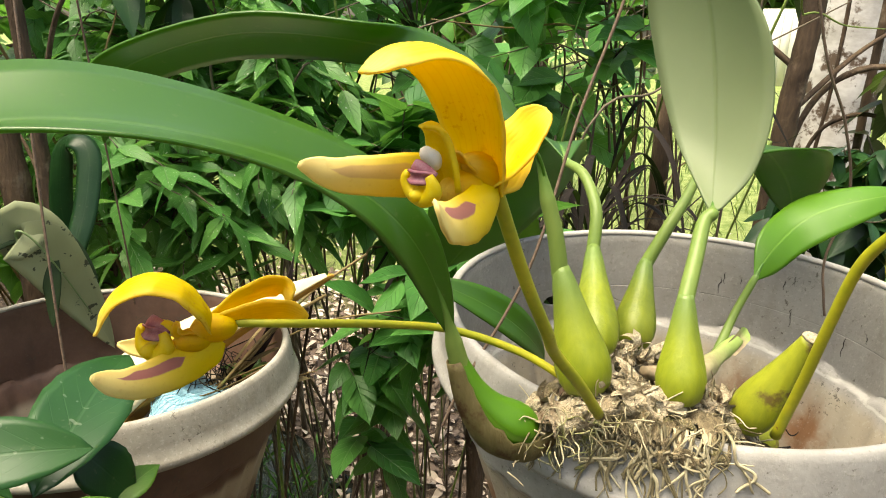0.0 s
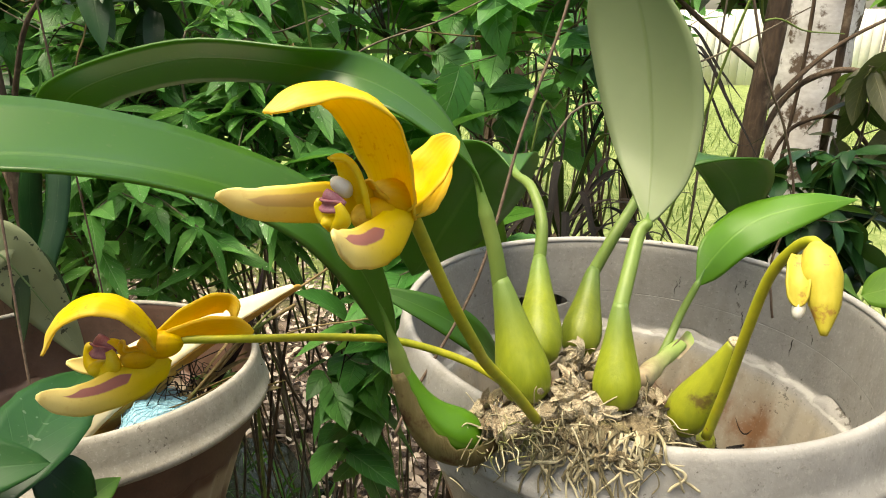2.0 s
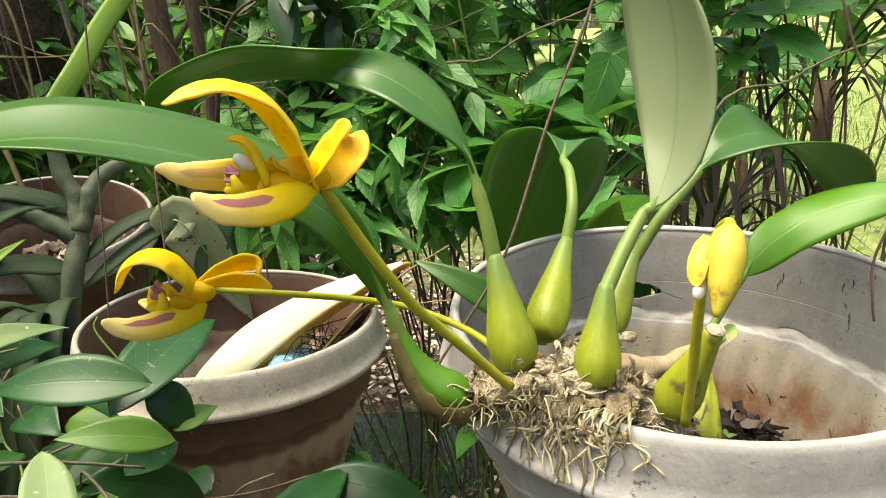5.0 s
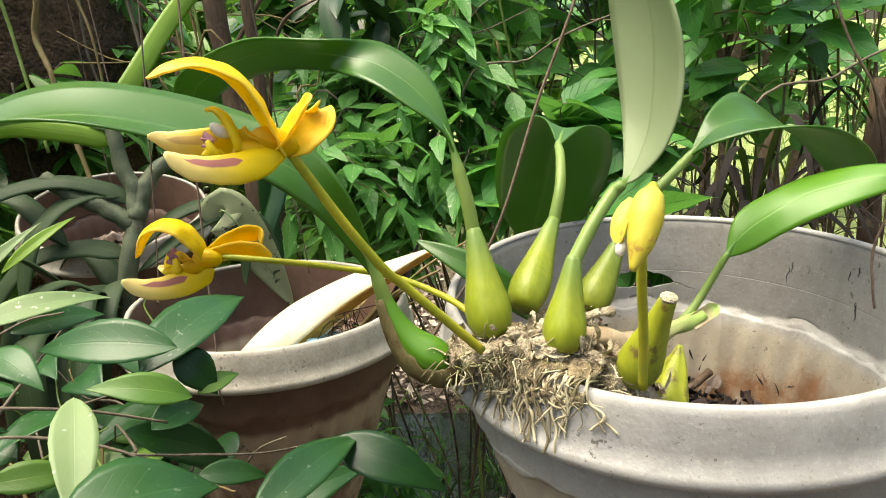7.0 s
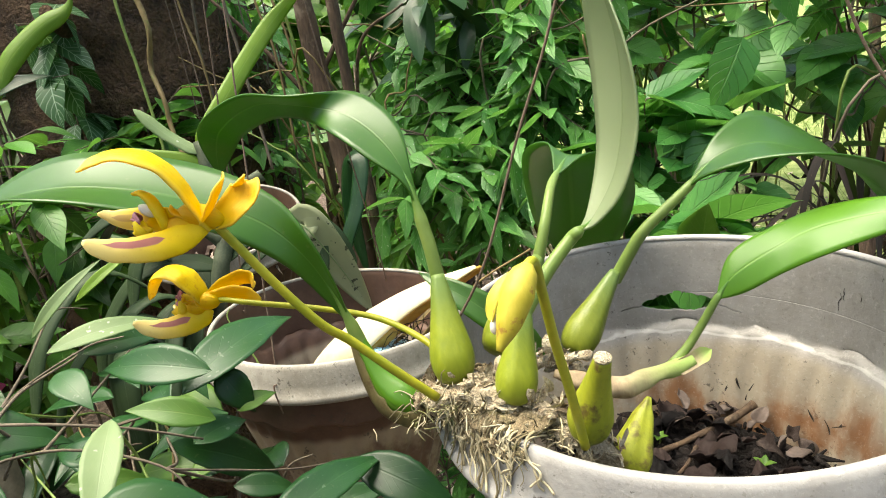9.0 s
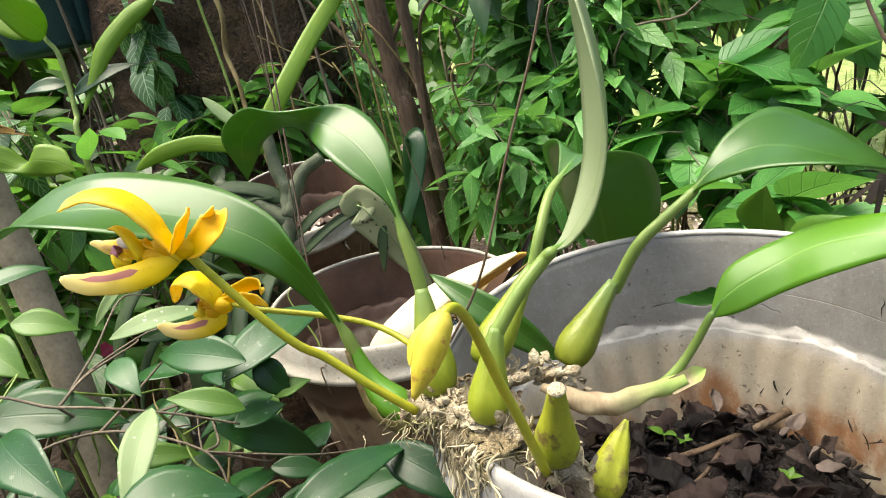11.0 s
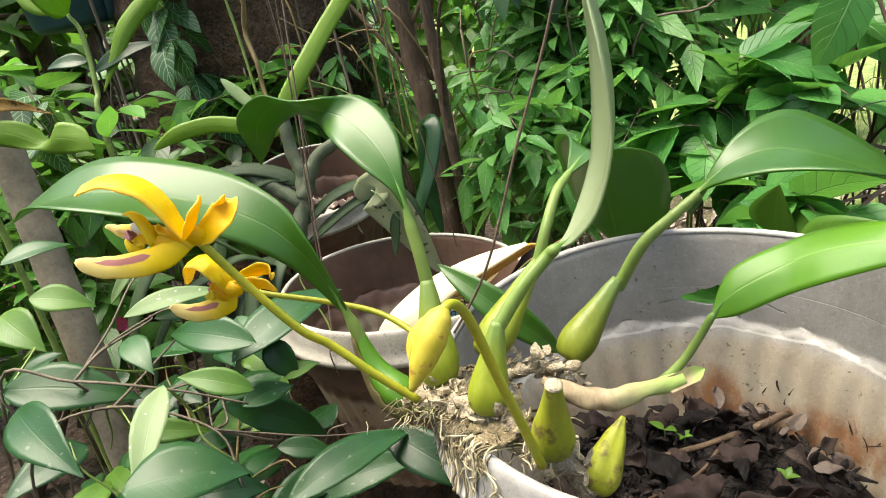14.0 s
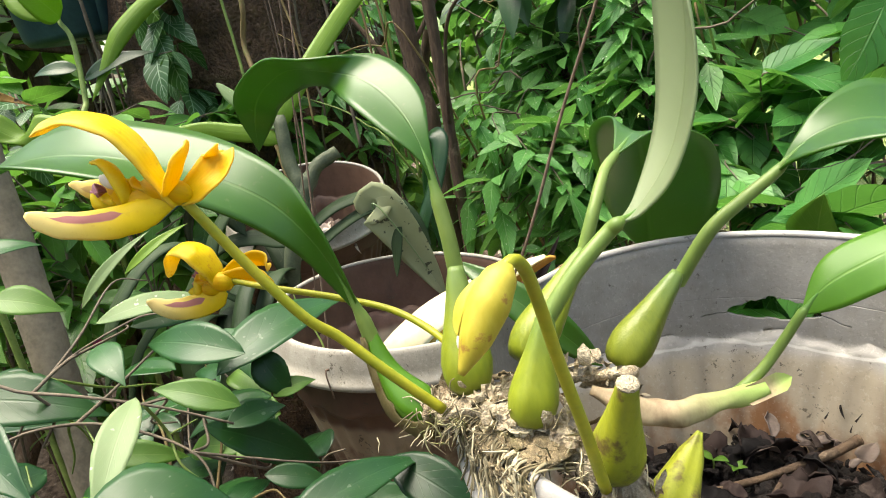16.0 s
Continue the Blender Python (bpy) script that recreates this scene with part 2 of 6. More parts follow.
M_WIRE = plain_material("rusty_wire", (0.075, 0.048, 0.032), (0.19, 0.13, 0.09), 300, 0.7, 0.3, 0.0005)
M_HUSK = plain_material("yellow_spathe", (0.86, 0.75, 0.42), (0.91, 0.86, 0.66), 14, 0.55, 0.25, 0.002, c=(0.66, 0.42, 0.10), c_scale=12, c_at=(0.62, 0.75), glow=0.3)
M_NET = plain_material("blue_net", (0.16, 0.42, 0.54), (0.42, 0.68, 0.75), 300, 0.6, 0.9, 0.002)


def petal_material(name="yellow_petal", low=(0.82, 0.62, 0.010), high=(0.80, 0.50, 0.012), tip=(0.86, 0.66, 0.10), freckles=0.35):
    """Yellow petal, deeper at the middle of v and paler at its tip, with fine lengthwise veins and red-brown freckles."""
    m = Mat(name)
    uv = m.n("SeparateXYZ", Vector=m.n("TexCoord").outputs["UV"])
    n1, n2 = m.noise(70.0, 4), m.noise(520.0, 3)
    along = m.math("ADD", uv.outputs[1], m.math("MULTIPLY", m.math("SUBTRACT", n1, 0.5), 0.35))
    col = m.mix(m.step(along, 0.08, 0.5), low, high)
    col = m.mix(m.step(along, 0.66, 1.0), col, tip)
    off = m.math("ABSOLUTE", m.math("SUBTRACT", uv.outputs[0], 0.5))
    col = m.mix(m.math("MULTIPLY", m.step(off, 0.34, 0.5), 0.5), col, tip)
    wave = m.math("ABSOLUTE", m.math("SUBTRACT", m.math("FRACT", m.math("MULTIPLY", uv.outputs[0], 11.0)), 0.5))
    vein = m.math("SUBTRACT", 1.0, m.step(wave, 0.0, 0.16))
    col = m.mix(m.math("MULTIPLY", vein, 0.16), col, (0.62, 0.32, 0.01))
    dots = m.math("MULTIPLY", m.step(n2, 0.56, 0.66), m.step(n1, 0.40, 0.60))
    col = m.mix(m.math("MULTIPLY", dots, freckles), col, (0.50, 0.16, 0.015))
    m.set(Base_Color=col, Roughness=m.math("ADD", 0.50, m.math("MULTIPLY", m.math("SUBTRACT", n2, 0.5), 0.2)), Specular_IOR_Level=0.28)
    nrm = m.bump(m.math("ADD", m.math("MULTIPLY", n2, 0.5), m.math("MULTIPLY", wave, 0.8)), 0.22, 0.0006)
    tr = m.n("BsdfTranslucent", Color=m.mix(0.6, col, (0.92, 0.66, 0.02)), Normal=nrm)
    mx = m.n("MixShader", Fac=0.42)
    m.put(mx.inputs[1], m.b.outputs[0])
    m.put(mx.inputs[2], tr.outputs[0])
    m.put(m.out.inputs[0], mx.outputs[0])
    return m.m


def sepal_material(name="striped_sepal", depth=0.85):
    """Yellow lower sepal, cream towards its tip, with a dull purple flame along its middle."""
    m = Mat(name)
    uv = m.n("SeparateXYZ", Vector=m.n("TexCoord").outputs["UV"])
    n1, n2 = m.noise(120.0, 4), m.noise(520.0, 3)
    off = m.math("ABSOLUTE", m.math("SUBTRACT", uv.outputs[0], 0.67))
    along = m.math("MULTIPLY", m.step(uv.outputs[1], 0.30, 0.40), m.math("SUBTRACT", 1.0, m.step(uv.outputs[1], 0.66, 0.86)))
    reach = m.math("MULTIPLY", along, 0.17)
    flame = m.step(m.math("SUBTRACT", reach, m.math("ADD", off, m.math("MULTIPLY", m.math("SUBTRACT", n1, 0.5), 0.10))), 0.0, 0.05)
    col = m.mix(m.step(uv.outputs[1], 0.25, 0.95), (0.82, 0.61, 0.012), (0.86, 0.72, 0.30))
    col = m.mix(m.math("MULTIPLY", m.step(n2, 0.58, 0.68), 0.12), col, (0.55, 0.25, 0.02))
    col = m.mix(m.math("MULTIPLY", flame, depth), col, (0.34, 0.08, 0.15))
    m.set(Base_Color=col, Roughness=0.5, Specular_IOR_Level=0.28)
    nrm = m.bump(m.math("ADD", n1, m.math("MULTIPLY", n2, 0.5)), 0.15, 0.0006)
    tr = m.n("BsdfTranslucent", Color=col, Normal=nrm)
    mx = m.n("MixShader", Fac=0.34)
    m.put(mx.inputs[1], m.b.outputs[0])
    m.put(mx.inputs[2], tr.outputs[0])
    m.put(m.out.inputs[0], mx.outputs[0])
    return m.m


M_PETAL, M_SEPAL, M_SEPAL_FAINT = petal_material(), sepal_material(), sepal_material("faint_striped_sepal", 0.35)
M_HOOD = petal_material("amber_hood", (0.84, 0.68, 0.012), (0.83, 0.63, 0.012), (0.85, 0.70, 0.16), 0.45)
M_LIP = plain_material("flower_lip", (0.84, 0.65, 0.015), (0.88, 0.74, 0.06), 200, 0.4, 0.1, 0.0005, glow=0.42)
M_PURPLE = plain_material("purple_throat", (0.28, 0.07, 0.11), (0.46, 0.22, 0.24), 300, 0.45, 0.1, 0.0005, glow=0.15)
M_CREAM = plain_material("cream_cap", (0.80, 0.74, 0.58), (0.88, 0.86, 0.78), 300, 0.35, 0.05, 0.0005, glow=0.2)

M_POINTED = leaf_material("pointed_leaf", (0.030, 0.150, 0.030), (0.120, 0.36, 0.074), (0.22, 0.44, 0.15), rough=0.40, glow=0.42, veins=7.0, vein_width=0.08, vein_strength=0.42, spread=0.8, bump=0.8, relief=0.002, spec=0.45)
M_BRIGHT = leaf_material("bright_leaf", (0.052, 0.21, 0.042), (0.172, 0.43, 0.10), (0.32, 0.52, 0.22), rough=0.42, glow=0.44, veins=7.0, vein_width=0.08, spots=0.8, spread=0.8, vein_strength=0.6, bump=0.8, relief=0.002, spec=0.45)
M_BACK = leaf_material("inner_leaf", (0.007, 0.045, 0.007), (0.125, 0.36, 0.055), (0.19, 0.39, 0.11), rough=0.40, glow=0.46, veins=8.0, vein_width=0.08, vein_strength=0.35, spread=0.9, bump=0.4, relief=0.002)
M_DARK = leaf_material("dark_leaf", (0.006, 0.032, 0.008), (0.024, 0.085, 0.018), (0.07, 0.15, 0.05), rough=0.34, glow=0.14, veins=10.0, vein_width=0.05, vein_strength=0.08, bump=0.15, spec=0.3, relief=0.002)
M_GLOSSY = leaf_material("glossy_leaf", (0.009, 0.050, 0.012), (0.029, 0.108, 0.021), (0.08, 0.18, 0.06), rough=0.38, glow=0.13, veins=9.0, vein_width=0.05, vein_strength=0.12, spots=0.10, spec=0.3, coat=0.10, coat_rough=0.25, bump=0.15, relief=0.0012)
M_PALE_LEAF = leaf_material("pale_leaf", (0.19, 0.29, 0.11), (0.30, 0.39, 0.19), (0.40, 0.47, 0.27), rough=0.5, glow=0.35, veins=11.0, vein_width=0.05, vein_strength=0.2, bump=0.12, spots=0.5)
M_YELLOWISH = leaf_material("light_green_leaf", (0.065, 0.170, 0.016), (0.155, 0.30, 0.032), (0.25, 0.38, 0.09), rough=0.45, glow=0.4, veins=8.0, vein_width=0.06, vein_strength=0.25, bump=0.15)
M_LIME = leaf_material("lime_leaf", (0.17, 0.32, 0.025), (0.31, 0.47, 0.055), (0.34, 0.50, 0.12), rough=0.45, glow=0.5, veins=8.0, vein_width=0.06, vein_strength=0.25, bump=0.2)
M_WHITE_VEIN = leaf_material("white_veined_leaf", (0.022, 0.085, 0.022), (0.045, 0.14, 0.034), (0.34, 0.48, 0.30), rough=0.5, glow=0.25, veins=7.0, vein_width=0.16, vein_strength=0.85, bump=0.6)
M_STRAP = leaf_material("strap_leaf", (0.016, 0.034, 0.012), (0.048, 0.080, 0.030), (0.07, 0.10, 0.05), rough=0.6, glow=0.08, veins=2.0, vein_width=0.02, vein_strength=0.2, bump=0.25, relief=0.002, spec=0.25)
M_STRAP_STEM = plain_material("strap_stem", (0.030, 0.045, 0.022), (0.085, 0.10, 0.055), 50, 0.7, 0.5, 0.002, c=(0.12, 0.10, 0.07), c_scale=40, c_at=(0.58, 0.7))
M_SPOTTED = leaf_material("spotted_dead_leaf", (0.30, 0.33, 0.17), (0.42, 0.44, 0.26), (0.38, 0.40, 0.25), rough=0.6, glow=0.2, veins=2.0, vein_width=0.02, spots=0.0, bump=0.2, blots=0.9)
M_BLACKISH = leaf_material("blackish_strand", (0.008, 0.007, 0.007), (0.028, 0.018, 0.015), (0.035, 0.02, 0.016), rough=0.75, spec=0.12, glow=0.08, veins=2.0, vein_width=0.03, vein_strength=0.3, bump=0.2)
M_FAR = leaf_material("far_foliage", (0.035, 0.115, 0.012), (0.20, 0.40, 0.050), (0.2, 0.38, 0.08), rough=0.45, glow=0.42, veins=6.0, vein_width=0.1, vein_strength=0.3)
M_OLIVE = leaf_material("olive_leaf", (0.020, 0.024, 0.006), (0.065, 0.066, 0.018), (0.11, 0.11, 0.04), rough=0.45, glow=0.25, veins=8.0, vein_width=0.08)
M_GRASS = plain_material("grass", (0.12, 0.19, 0.045), (0.28, 0.35, 0.11), 12, 0.7, 0.4, 0.01, glow=0.3, random_spread=0.8)


# ---- mesh helpers ----
def mesh_of(name, verts, faces, uvs=None, smooth=True):
    """A mesh from an (n, 3) array and an (f, 4) array of quads; uvs per vertex."""
    me = bpy.data.meshes.new(name)
    verts, faces = np.asarray(verts, float), np.asarray(faces, int)
    me.vertices.add(len(verts))
    me.vertices.foreach_set("co", verts.ravel())
    me.loops.add(faces.size)
    me.loops.foreach_set("vertex_index", faces.ravel())
    me.polygons.add(len(faces))
    me.polygons.foreach_set("loop_start", np.arange(0, faces.size, faces.shape[1]))
    me.polygons.foreach_set("use_smooth", np.full(len(faces), smooth))
    if uvs is not None:
        me.uv_layers.new(name="UVMap").data.foreach_set("uv", np.asarray(uvs, float)[faces.ravel()].ravel())
    me.update(calc_edges=True)
    me.validate()
    return me


def thing(name, label, category, group="", kind="", at=(0, 0, 0)):
    ob = new(name)
    ob.empty_display_size = 0.02
    ob.location = at
    return tagged(ob, label, category, group, kind)


def part(name, data, material, parent=None, label="", solid=0.0, kind=""):
    """Links a mesh (or a (verts, faces, uvs) tuple) as one object under its thing, in world coordinates."""
    if isinstance(data, tuple):
        data = mesh_of(name, *data)
    ob = new(name, data)
    if not data.materials:
        data.materials.append(material)
    if parent is not None:
        ob.parent = parent
        up, shift = parent, Vector((0, 0, 0))
        while up is not None:
            shift += up.location
            up = up.parent
        ob.location = -shift
    if solid:
        mod = ob.modifiers.new("thickness", "SOLIDIFY")
        mod.thickness, mod.offset = solid, 0.0
    if label:
        ob["label"] = label
    if kind:
        ob["kind"] = kind
    return ob


def curve(points, n=40):
    """A smooth run of n points through the given ones."""
    c = np.asarray(points, float)
    e = np.vstack([2 * c[0] - c[1], c, 2 * c[-1] - c[-2]])
    t = np.linspace(0, len(c) - 1, n)
    i = np.minimum(t.astype(int), len(c) - 2)
    f = (t - i)[:, None]
    a, b, d, g = e[i], e[i + 1], e[i + 2], e[i + 3]
    return 0.5 * (2 * b + (d - a) * f + (2 * a - 5 * b + 4 * d - g) * f * f + (-a + 3 * b - 3 * d + g) * f**3)


def unit(v):
    return v / (np.linalg.norm(v, axis=-1, keepdims=True) + 1e-12)


def grid_faces(n, m, wrap=False, start=0):
    i, j = np.meshgrid(np.arange(n - 1), np.arange(m if wrap else m - 1), indexing="ij")
    k = (j + 1) % m
    return start + np.stack([i * m + j, i * m + k, (i + 1) * m + k, (i + 1) * m + j], -1).reshape(-1, 4)


def grid(points):
    """(n, m, 3) points to a sheet; v along n, u along m."""
    n, m = points.shape[:2]
    v, u = np.meshgrid(np.linspace(0, 1, n), np.linspace(0, 1, m), indexing="ij")
    return points.reshape(-1, 3), grid_faces(n, m), np.stack([u, v], -1).reshape(-1, 2)


def tube(path, radii, sides=8, squash=None, start=0, lumps=0.0, seed=0):
    """A closed tube along a path. Returns verts, faces, uvs."""
    p = np.asarray(path, float)
    r = np.broadcast_to(np.asarray(radii, float), (len(p),)).copy()
    t = unit(np.gradient(p, axis=0))
    ref = np.array([0.0, 0.0, 1.0]) if abs(t[0][2]) < 0.9 else np.array([1.0, 0.0, 0.0])
    a = unit(np.cross(t[0], ref))
    frames = []
    for k in range(len(p)):
        a = unit(a - (a @ t[k]) * t[k])
        frames.append((a, np.cross(t[k], a)))
    ang = np.linspace(0, 2 * np.pi, sides, endpoint=False)
    rows = []
    for k, (a, b) in enumerate(frames):
        ring = np.cos(ang)[:, None] * a + np.sin(ang)[:, None] * b * (squash or 1.0)
        rr = r[k]
        if lumps:
            rr = r[k] * (1 + lumps * np.array([noise.noise(Vector(p[k] * 90 + ring[q] * 0.8) + Vector((seed, 0, 0))) for q in range(sides)]))[:, None]
        rows.append(p[k] + ring * rr)
    rows = np.array([np.repeat(p[:1], sides, 0), *rows, np.repeat(p[-1:], sides, 0)])
    n = len(rows)
    v, u = np.meshgrid(np.linspace(0, 1, n), np.linspace(0, 1, sides), indexing="ij")
    return rows.reshape(-1, 3), grid_faces(n, sides, True, start), np.stack([u, v], -1).reshape(-1, 2)


def joined(pieces):
    """Several (verts, faces, uvs) in one."""
    verts, faces, uvs, at = [], [], [], 0
    for v, f, u in pieces:
        verts.append(v)
        faces.append(f + at)
        uvs.append(u)
        at += len(v)
    return np.vstack(verts), np.vstack(faces), np.vstack(uvs)


def blade(one, two, n=40, m=9, fold=0.10, wavy=0.0, seed=0):
    """A leaf blade between two edges that start and end together; fold lifts (+) or sinks (-) its middle."""
    a, b = curve(one, n), curve(two, n)
    s = np.linspace(0, 1, m)[None, :, None]
    pts = a[:, None] * (1 - s) + b[:, None] * s
    along = unit(np.gradient((a + b) / 2, axis=0))
    nrm = unit(np.cross(along, b - a))
    width = np.linalg.norm(b - a, axis=1)[:, None, None]
    prof = (1 - np.abs(2 * s - 1) ** 1.4) * fold
    pts = pts + nrm[:, None] * prof * width
    if wavy:
        v = np.linspace(0, 1, n)[:, None, None]
        pts = pts + nrm[:, None] * wavy * np.sin(v * 17 + seed + 2 * s) * np.abs(2 * s - 1) * np.minimum(1, width / 0.02)
    return grid(pts)


def leaf_sheet(base, tip, width, up=(0, 0, 1), arch=0.08, fold=-0.12, shape="ovate", n=14, m=7, curl=0.0):
    """One leaf from base to tip: its midrib arches by a share of its length, its halves rise (fold < 0) like a shallow V."""
    base, tip = np.array(base, float), np.array(tip, float)
    d = tip - base
    length = np.linalg.norm(d)
    d = d / length
    side = unit(np.cross(d, np.array(up, float)))
    nrm = np.cross(side, d)
    v = np.linspace(0, 1, n)
    w = leaf_width(v, shape) * width / 2
    u = np.linspace(-1, 1, m)
    mid = base + v[:, None] * d * length + (4 * v * (1 - v))[:, None] * nrm * arch * length - (curl * length * v**3)[:, None] * nrm
    pts = mid[:, None] + u[None, :, None] * w[:, None, None] * side - fold * (np.abs(u)[None, :, None] ** 1.3) * w[:, None, None] * nrm
    return grid(pts)


def leaf_width(v, shape):
    if shape == "ovate":
        return np.sin(np.pi * np.clip(v, 0, 1) ** 0.72) ** 0.85 * (1 - 0.25 * v) * 1.12 + 0.0
    if shape == "drip":
        return np.sin(np.pi * v**0.76) ** 1.05 * (1 + 0.02 * np.sin(v * 50))
    if shape == "acuminate":
        return np.minimum(1, np.sin(np.pi * np.clip(v / 0.92, 0, 1) ** 0.62) ** 0.9 + 0.10 * np.sin(np.pi * v)) * (1 + 0.025 * np.sin(v * 60))
    if shape == "lance":
        return np.sin(np.pi * v**0.85) ** 0.8
    if shape == "strap":
        return np.minimum(1, np.minimum(v / 0.12, (1 - v) / 0.22).clip(0, 1) ** 0.6)
    if shape == "jagged":
        return np.minimum(1, 2.3 * v**0.8) * (1 - v) ** 0.8 * 1.35 * (1 + 0.16 * ((v * 9.0) % 1.0 - 0.5))
    return np.sin(np.pi * v)


# ---- ground ----
def make_ground():
    n = 90
    a = np.linspace(-1, 1, n)
    warp = np.sign(a) * (0.06 * np.abs(a) + 0.94 * np.abs(a) ** 4)
    x, y = np.meshgrid(warp * 90, warp * 90, indexing="ij")
    z = np.array([[0.03 * noise.noise(Vector((p * 1.3, q * 1.3, 0))) for p, q in zip(r, s)] for r, s in zip(x, y)])
    z -= 0.05 * np.exp(-((x + 0.90) ** 2 / 0.2 + (y - 1.42) ** 2 / 0.2))
    m = Mat("ground")
    n1, n2 = m.noise(1.2, 6, 0.6), m.noise(26.0, 6, 0.65)
    co = m.n("SeparateXYZ", Vector=m.n("TexCoord").outputs["Object"])
    litter = m.mix(m.step(n2, 0.35, 0.7), (0.055, 0.037, 0.026), (0.21, 0.155, 0.115))
    litter = m.mix(m.step(m.noise(70.0, 3), 0.6, 0.7), litter, (0.30, 0.24, 0.19))
    grass = m.mix(m.step(m.noise(9.0, 6, 0.7), 0.3, 0.7), (0.13, 0.20, 0.045), (0.32, 0.37, 0.14))
    # the lawn begins beyond the trees
    far = m.math("ADD", m.math("MULTIPLY", co.outputs[0], 0.55), co.outputs[1])
    lawn = m.step(m.math("ADD", far, m.math("MULTIPLY", n1, 1.6)), 2.9, 4.0)
    m.set(Base_Color=m.mix(lawn, litter, grass), Roughness=0.9, Specular_IOR_Level=0.2)
    m.bump(m.math("ADD", n2, m.noise(140.0, 3)), 0.9, 0.02)
    v, f, u = grid(np.stack([x, y, z], -1))
    tagged(part("ground", (v, f, u), m.m), "bare soil under leaf litter, grass further off", "ground", kind="structure")
    # a shallow puddle
    w = Mat("water")
    w.set(Base_Color=(0.02, 0.022, 0.016), Roughness=0.04, Specular_IOR_Level=0.6)
    w.bump(w.noise(45.0, 3), 0.3, 0.004)
    ang = np.linspace(0, 2 * np.pi, 41)
    rr = np.array([0.40 + 0.10 * noise.noise(Vector((math.cos(q) * 1.5, math.sin(q) * 1.5, 4))) for q in ang])
    rad = np.linspace(0.0, 1, 6)
    pts = np.stack([-0.90 + rad[:, None] * rr * np.cos(ang), 1.42 + rad[:, None] * rr * np.sin(ang) * 0.8, np.full((6, 41), -0.012)], -1)
    tagged(part("puddle", grid(pts), w.m), "shallow dark rain puddle reflecting the sky", "puddle", kind="structure")


make_ground()


def template(shape, nl=8, nw=4, width=0.5, fold=0.25, sag=0.12):
    v = np.linspace(0, 1, nl + 1)
    u = np.linspace(-1, 1, nw + 1)
    w = leaf_width(v, shape) * width / 2
    x = u[None] * w[:, None]
    y = np.repeat(v[:, None], nw + 1, 1)
    z = fold * np.abs(x) + 0 * y
    uv = np.stack([np.repeat((u[None] + 1) / 2, nl + 1, 0), y], -1).reshape(-1, 2)
    return np.stack([x, y, z], -1).reshape(-1, 3), grid_faces(nl + 1, nw + 1), uv


def scatter(tmpl, at, ahead, up, size, sag, rng):
    """Copies of a leaf at many places, each sagging by its own amount. Returns verts, faces, uvs."""
    tv, tf, tu = tmpl
    at, ahead, up = np.asarray(at), unit(np.asarray(ahead)), np.asarray(up)
    side = unit(np.cross(ahead, up))
    nrm = np.cross(side, ahead)
    n, k = len(at), len(tv)
    sag = np.broadcast_to(sag, (n,))[:, None]
    twist = rng.normal(0, 0.35, (n, 1))
    x = tv[None, :, 0] * np.ones((n, 1))
    y = tv[None, :, 1] * np.ones((n, 1))
    z = tv[None, :, 2] - sag * y**2 + twist * x * y
    size = np.asarray(size)[:, None, None]
    verts = at[:, None] + size * (x[..., None] * side[:, None] + y[..., None] * ahead[:, None] + z[..., None] * nrm[:, None])
    faces = (tf[None] + (np.arange(n) * k)[:, None, None]).reshape(-1, 4)
    return verts.reshape(-1, 3), faces, np.tile(tu, (n, 1))


T_OVATE = template("ovate", 9, 4, 0.50, 0.22)
T_DRIP = template("drip", 11, 4, 0.44, 0.22)
T_BROAD = template("acuminate", 14, 6, 0.56, 0.18)
T_WIDE = template("ovate", 8, 4, 0.62, 0.18)
T_LANCE = template("lance", 9, 4, 0.30, 0.25)
T_JAGGED = template("jagged", 27, 4, 0.42, 0.20)
T_SMALL = template("ovate", 5, 2, 0.5, 0.25)


